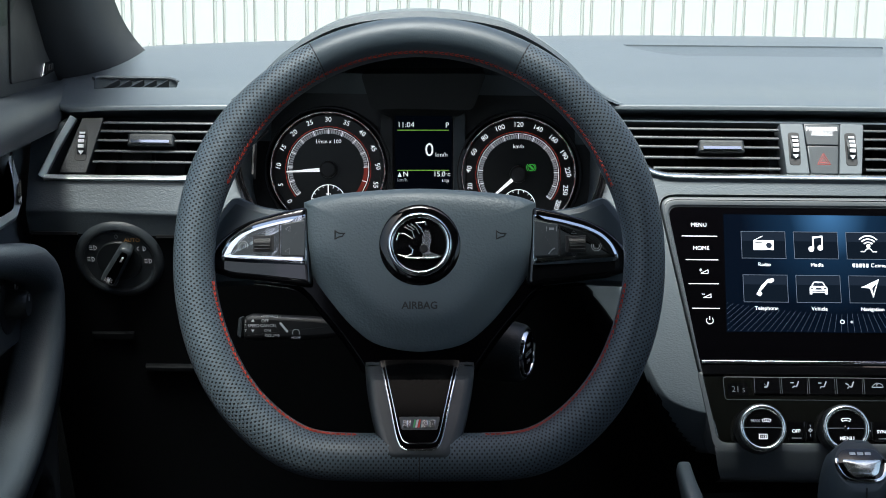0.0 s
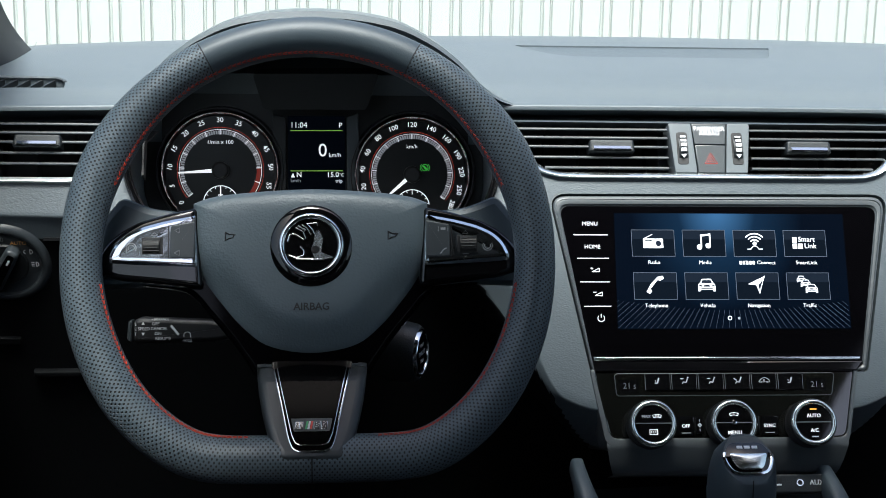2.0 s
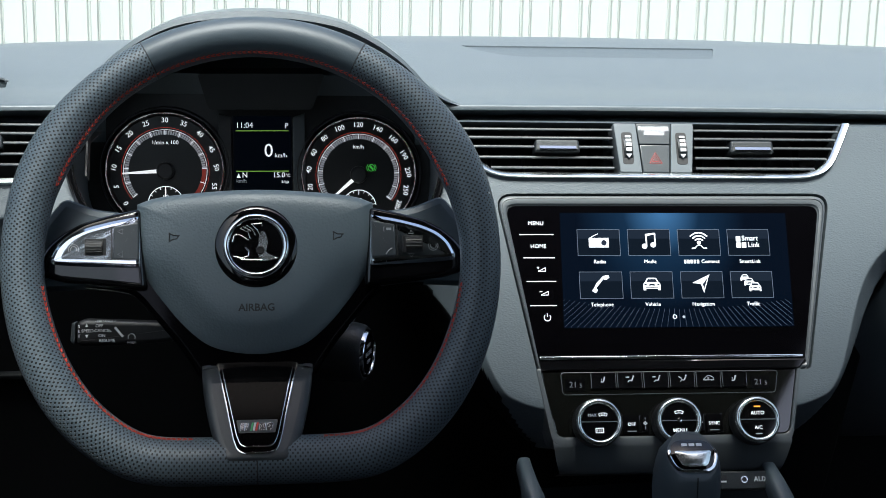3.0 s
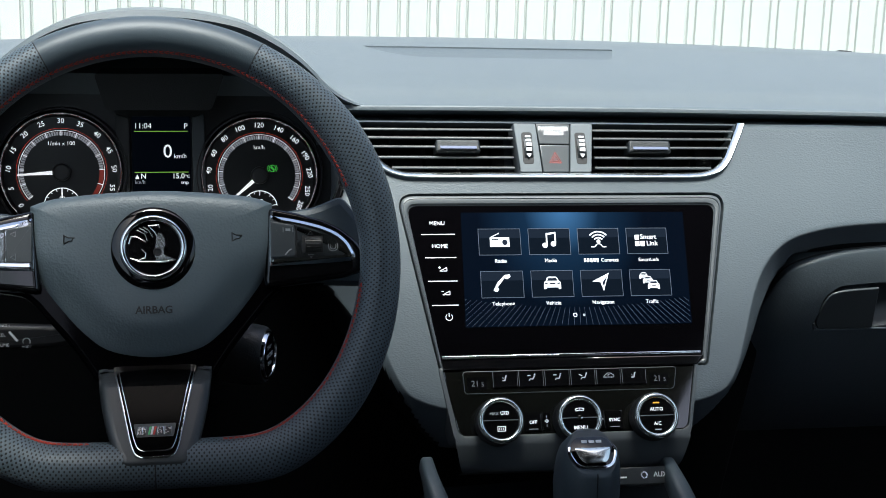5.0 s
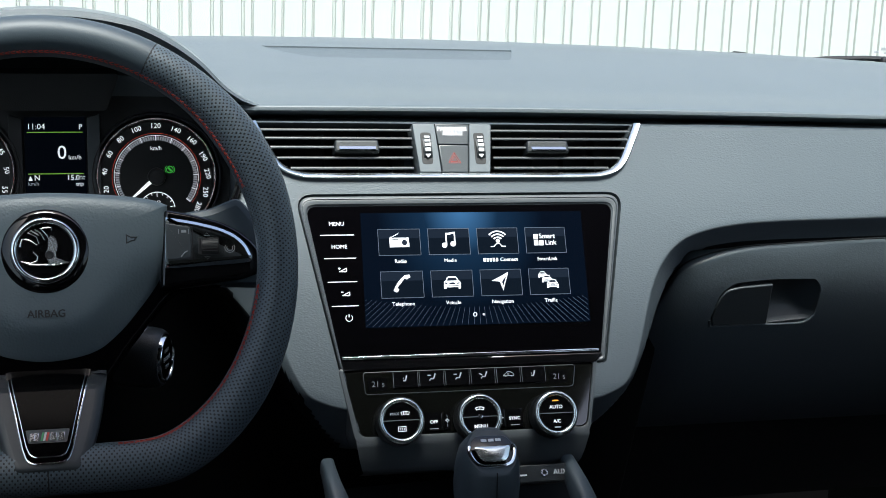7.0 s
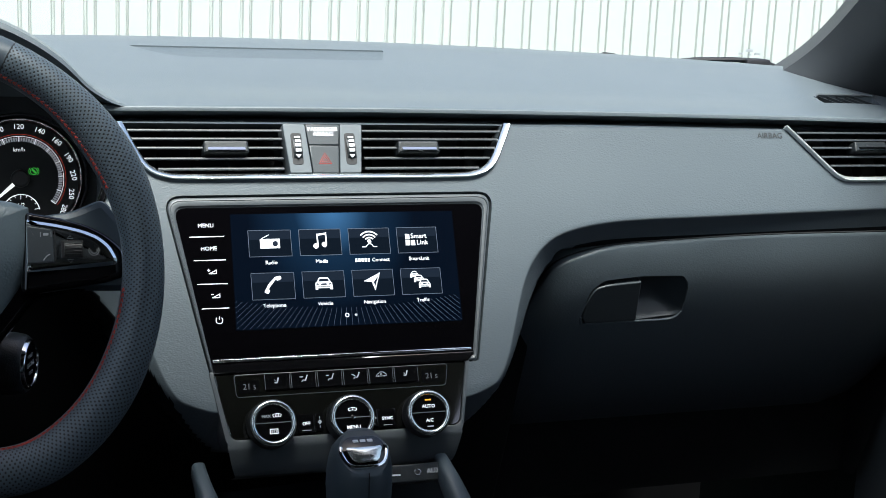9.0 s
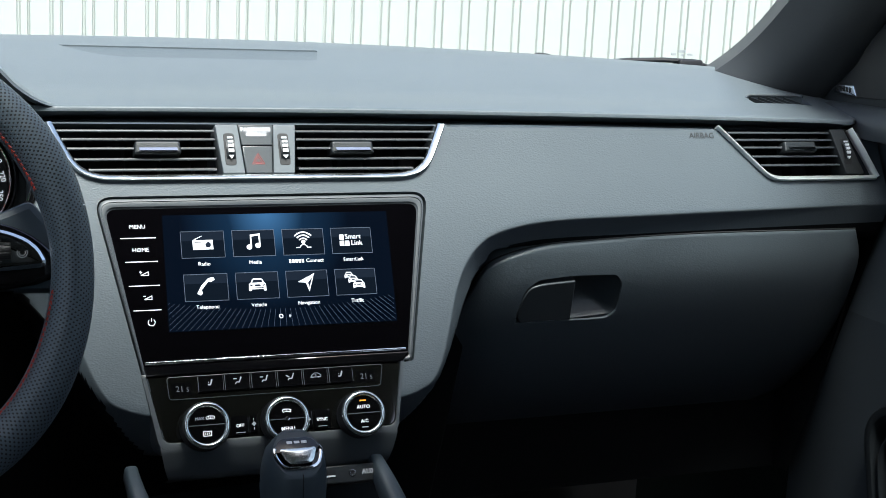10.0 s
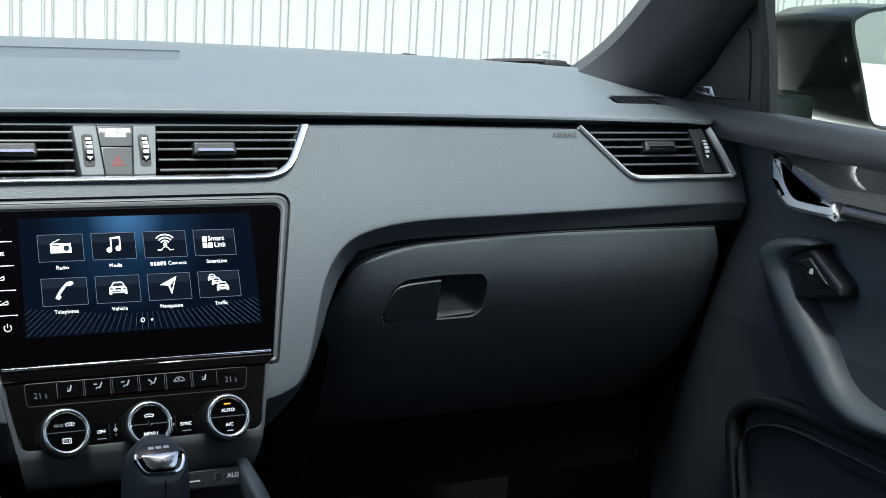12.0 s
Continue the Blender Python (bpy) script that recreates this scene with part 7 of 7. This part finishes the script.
    for piece in (bm, slot):
        for v in piece.verts:
            up = max(0.0, v.co.z - 0.972)
            v.co.x += 0.48 * up
            v.co.y += 0.35 * up
    lever = put("lever", bm, BRUSHED, None, "bright chrome door lever")
    put("lever_slot", slot, GLOSS, lever)
    path = curve2([(0.6800, -0.1910, 0.9690), (0.6790, -0.22, 0.9690), (0.6800, -0.30, 0.970), (0.683, -0.40, 0.972)], 5)
    put("lever_trim", sweep(path, oval(0.008, 0.0115, 14, 3), up=(-1, 0, 0.3)), CARBON)
    put("trim_strip", sweep([(0.6705, -0.206, 0.9710), (0.6700, -0.30, 0.9715), (0.6730, -0.40, 0.9730)], oval(0.0016, 0.0010, 8), up=(-1, 0, 0)), CHROME, None, "thin chrome strip")
    # pocket with its lip
    lip = curve2([(0.679, -0.0780, 0.615), (0.679, -0.0660, 0.660), (0.679, -0.0570, 0.700), (0.680, -0.0620, 0.7230), (0.681, -0.0850, 0.7400), (0.682, -0.1300, 0.7500), (0.684, -0.22, 0.750), (0.686, -0.5, 0.745)], 6)
    put("pocket_lip", sweep(lip, oval(0.0075, 0.0120, 12, 2.6), up=(-1, 0, 0)), HARD, None, "rounded lip of the door pocket")
    lip2 = [(x - 0.004, y - 0.020, z - 0.020) for x, y, z in lip]
    put("pocket_inner_lip", sweep(lip2, oval(0.003, 0.006, 8), up=(-1, 0, 0)), HARD)
    return D


door(1)
door(-1)

# ---- windscreen pillars ----
for s in (-1, 1):
    P = thing("windscreen_pillar", "dark grey trimmed windscreen pillar rising from the dash corner", "pillar", None, "windscreen pillars")
    rows = []
    for i in range(81):
        t = -0.03 + 0.75 * (i / 80) ** 1.5
        flare = math.exp(-max(0.0, t + 0.01) / 0.040)
        ax, ay, az = (0.645 if s > 0 else 0.663) - 0.18 * t - (0.048 if s > 0 else 0.038) * flare, 0.200 - t, 1.085 + 0.75 * t - 0.010 * flare
        bx, by, bz = 0.700 - 0.10 * t, 0.115 - t * 0.92, 1.048 + 0.90 * t
        row = [(ax + 0.030, ay + 0.060, az + 0.004)]
        for k in range(9):
            u = k / 8
            bulge = math.sin(math.pi * u)
            row.append((ax + (bx - ax) * u - 0.012 * bulge, ay + (by - ay) * u - 0.026 * bulge, az + (bz - az) * u + 0.004 * bulge))
        row.append((bx + 0.03, by + 0.01, bz))
        rows.append([(s * x, y, z) for x, y, z in row])
    bm, vs = grid(rows, closed_v=True)
    part("trim", bm, PILLAR, P, "grained dark pillar trim")

# ---- side mirror outside ----
MR = thing("side_mirror", "black side mirror on a stalk outside the passenger window", "side mirror")
OUT = fillet([(0.946, 1.024), (0.915, 1.088), (0.888, 1.140), (0.884, 1.157), (0.917, 1.169), (0.975, 1.175), (1.10, 1.165), (1.12, 1.06), (1.06, 1.020), (0.985, 1.015)], [0.014, 0.02, 0.008, 0.008, 0.012, 0.02, 0.03, 0.04, 0.03, 0.02], 6)
CX, CZ = 1.0, 1.09
rows = []
for y, k, dx, dz in ((0.262, 0.50, 0.0, -0.005), (0.255, 0.80, 0.0, -0.004), (0.225, 0.93, 0.0, -0.001), (0.150, 0.99, 0.0, 0.0), (0.090, 1.0, 0.0, 0.0), (0.078, 0.975, 0.0, 0.0), (0.076, 0.93, 0.0, 0.0), (0.090, 0.90, 0, 0)):
    rows.append([(CX + dx + (x - CX) * k, y + 0.20 * (x - CX) * k, CZ + dz + (z - CZ) * k) for x, z in OUT])
bm, vs = grid(rows, closed_v=True)
bm.faces.new(vs[0])
part("housing", bm, PAINT, MR, "dark mirror housing")
bm = bmesh.new()
bm.faces.new([bm.verts.new((CX + (x - CX) * 0.905, 0.086 + 0.20 * (x - CX) * 0.905, CZ + (z - CZ) * 0.905)) for x, z in OUT])
part("mirror_glass", bm, MIRROR, MR, "bright mirror glass", smooth=0)
part("foot", moved(prism(fillet([(0.74, 0.10), (0.90, 0.115), (0.935, 0.20), (0.74, 0.22)], 0.01), 1.005, 1.057, 0.004), Matrix()), PAINT, MR, "black mirror foot")

# ---- side glass ----
for s in (-1, 1):
    bm, _ = grid([[(s * (0.728 - 0.16 * t), y, 1.03 + 0.37 * t) for t in (0, 0.5, 1)] for y in (-0.035, -0.7, -1.36)])
    ob = tagged(part("side_window", bm, SIDEGLASS), "tinted side window glass of a front door", "window", kind="structure")
    ob.visible_shadow = False
    bm, _ = grid([[(s * (0.728 - 0.16 * t), y, 1.03 + 0.37 * t) for t in (0, 0.5, 1)] for y in (-1.44, -1.8, -2.1)])
    tagged(part("rear_side_window", bm, TINT), "unseen rear door glass, darkened to hold back light", "window", kind="structure")

# ---- wipers, cowl and inspection mark ----
WP = thing("wiper", "black windscreen wiper resting below the glass", "wiper")
part("blade", sweep([(0.52, 0.335, 1.0705), (0.56, 0.335, 1.0745), (0.61, 0.335, 1.0760), (0.655, 0.335, 1.0750), (0.676, 0.335, 1.0690)], oval(0.004, 0.0032, 8), up=(0, 0, 1)), BLACK, WP, "black wiper blade")
part("cap", prism(fillet([(0.6300, 0.325), (0.6650, 0.325), (0.6650, 0.345), (0.6300, 0.345)], 0.003), 1.066, 1.0775, 0.003), BLACK, WP)
NZ = thing("washer_jet", "small black washer jet at the foot of the windscreen", "washer jet")
part("jet", sweep([(0.412, 0.33, 1.0735), (0.432, 0.33, 1.0795), (0.446, 0.33, 1.0780)], oval(0.004, 0.0022, 8)), BLACK, NZ)
bm = bmesh.new()
for x0, x1, z0, z1 in ((0.622, 0.628, 1.0825, 1.0850), (0.632, 0.642, 1.0860, 1.0895), (0.636, 0.640, 1.0815, 1.0840), (0.645, 0.653, 1.0825, 1.0850)):
    box(x0, x1, z0, z1, -0.0005, 0.0005, bm=bm)
MK = part("glass_mark", moved(bm, Matrix.Translation((0, 0.334, 0)) @ pose(0, 0, 0, 90, 0, 0)), DIM)
tagged(MK, "small dark printed approval mark on the windscreen", "marking")
# dark dotted band at the foot of the glass
bm = bmesh.new()
for i in range(150):
    s = -1 + 2 * i / 149
    for r in range(3):
        x = 0.655 * (s + r * 0.003)
        y = 0.385 - 0.10 * s * s - 0.002 * r
        z = 1.0640 + 0.005 * s * s + 0.0028 * r
        rad = 0.0010 - 0.0002 * r
        bm.faces.new([bm.verts.new((x + rad * math.cos(a), y, z + rad * math.sin(a))) for a in (0.4, 1.97, 3.54, 5.11)])
tagged(part("frit_dots", bm, BLACK, smooth=0), "black printed dots along the foot of the windscreen", "marking", kind="stuff")

make_words()
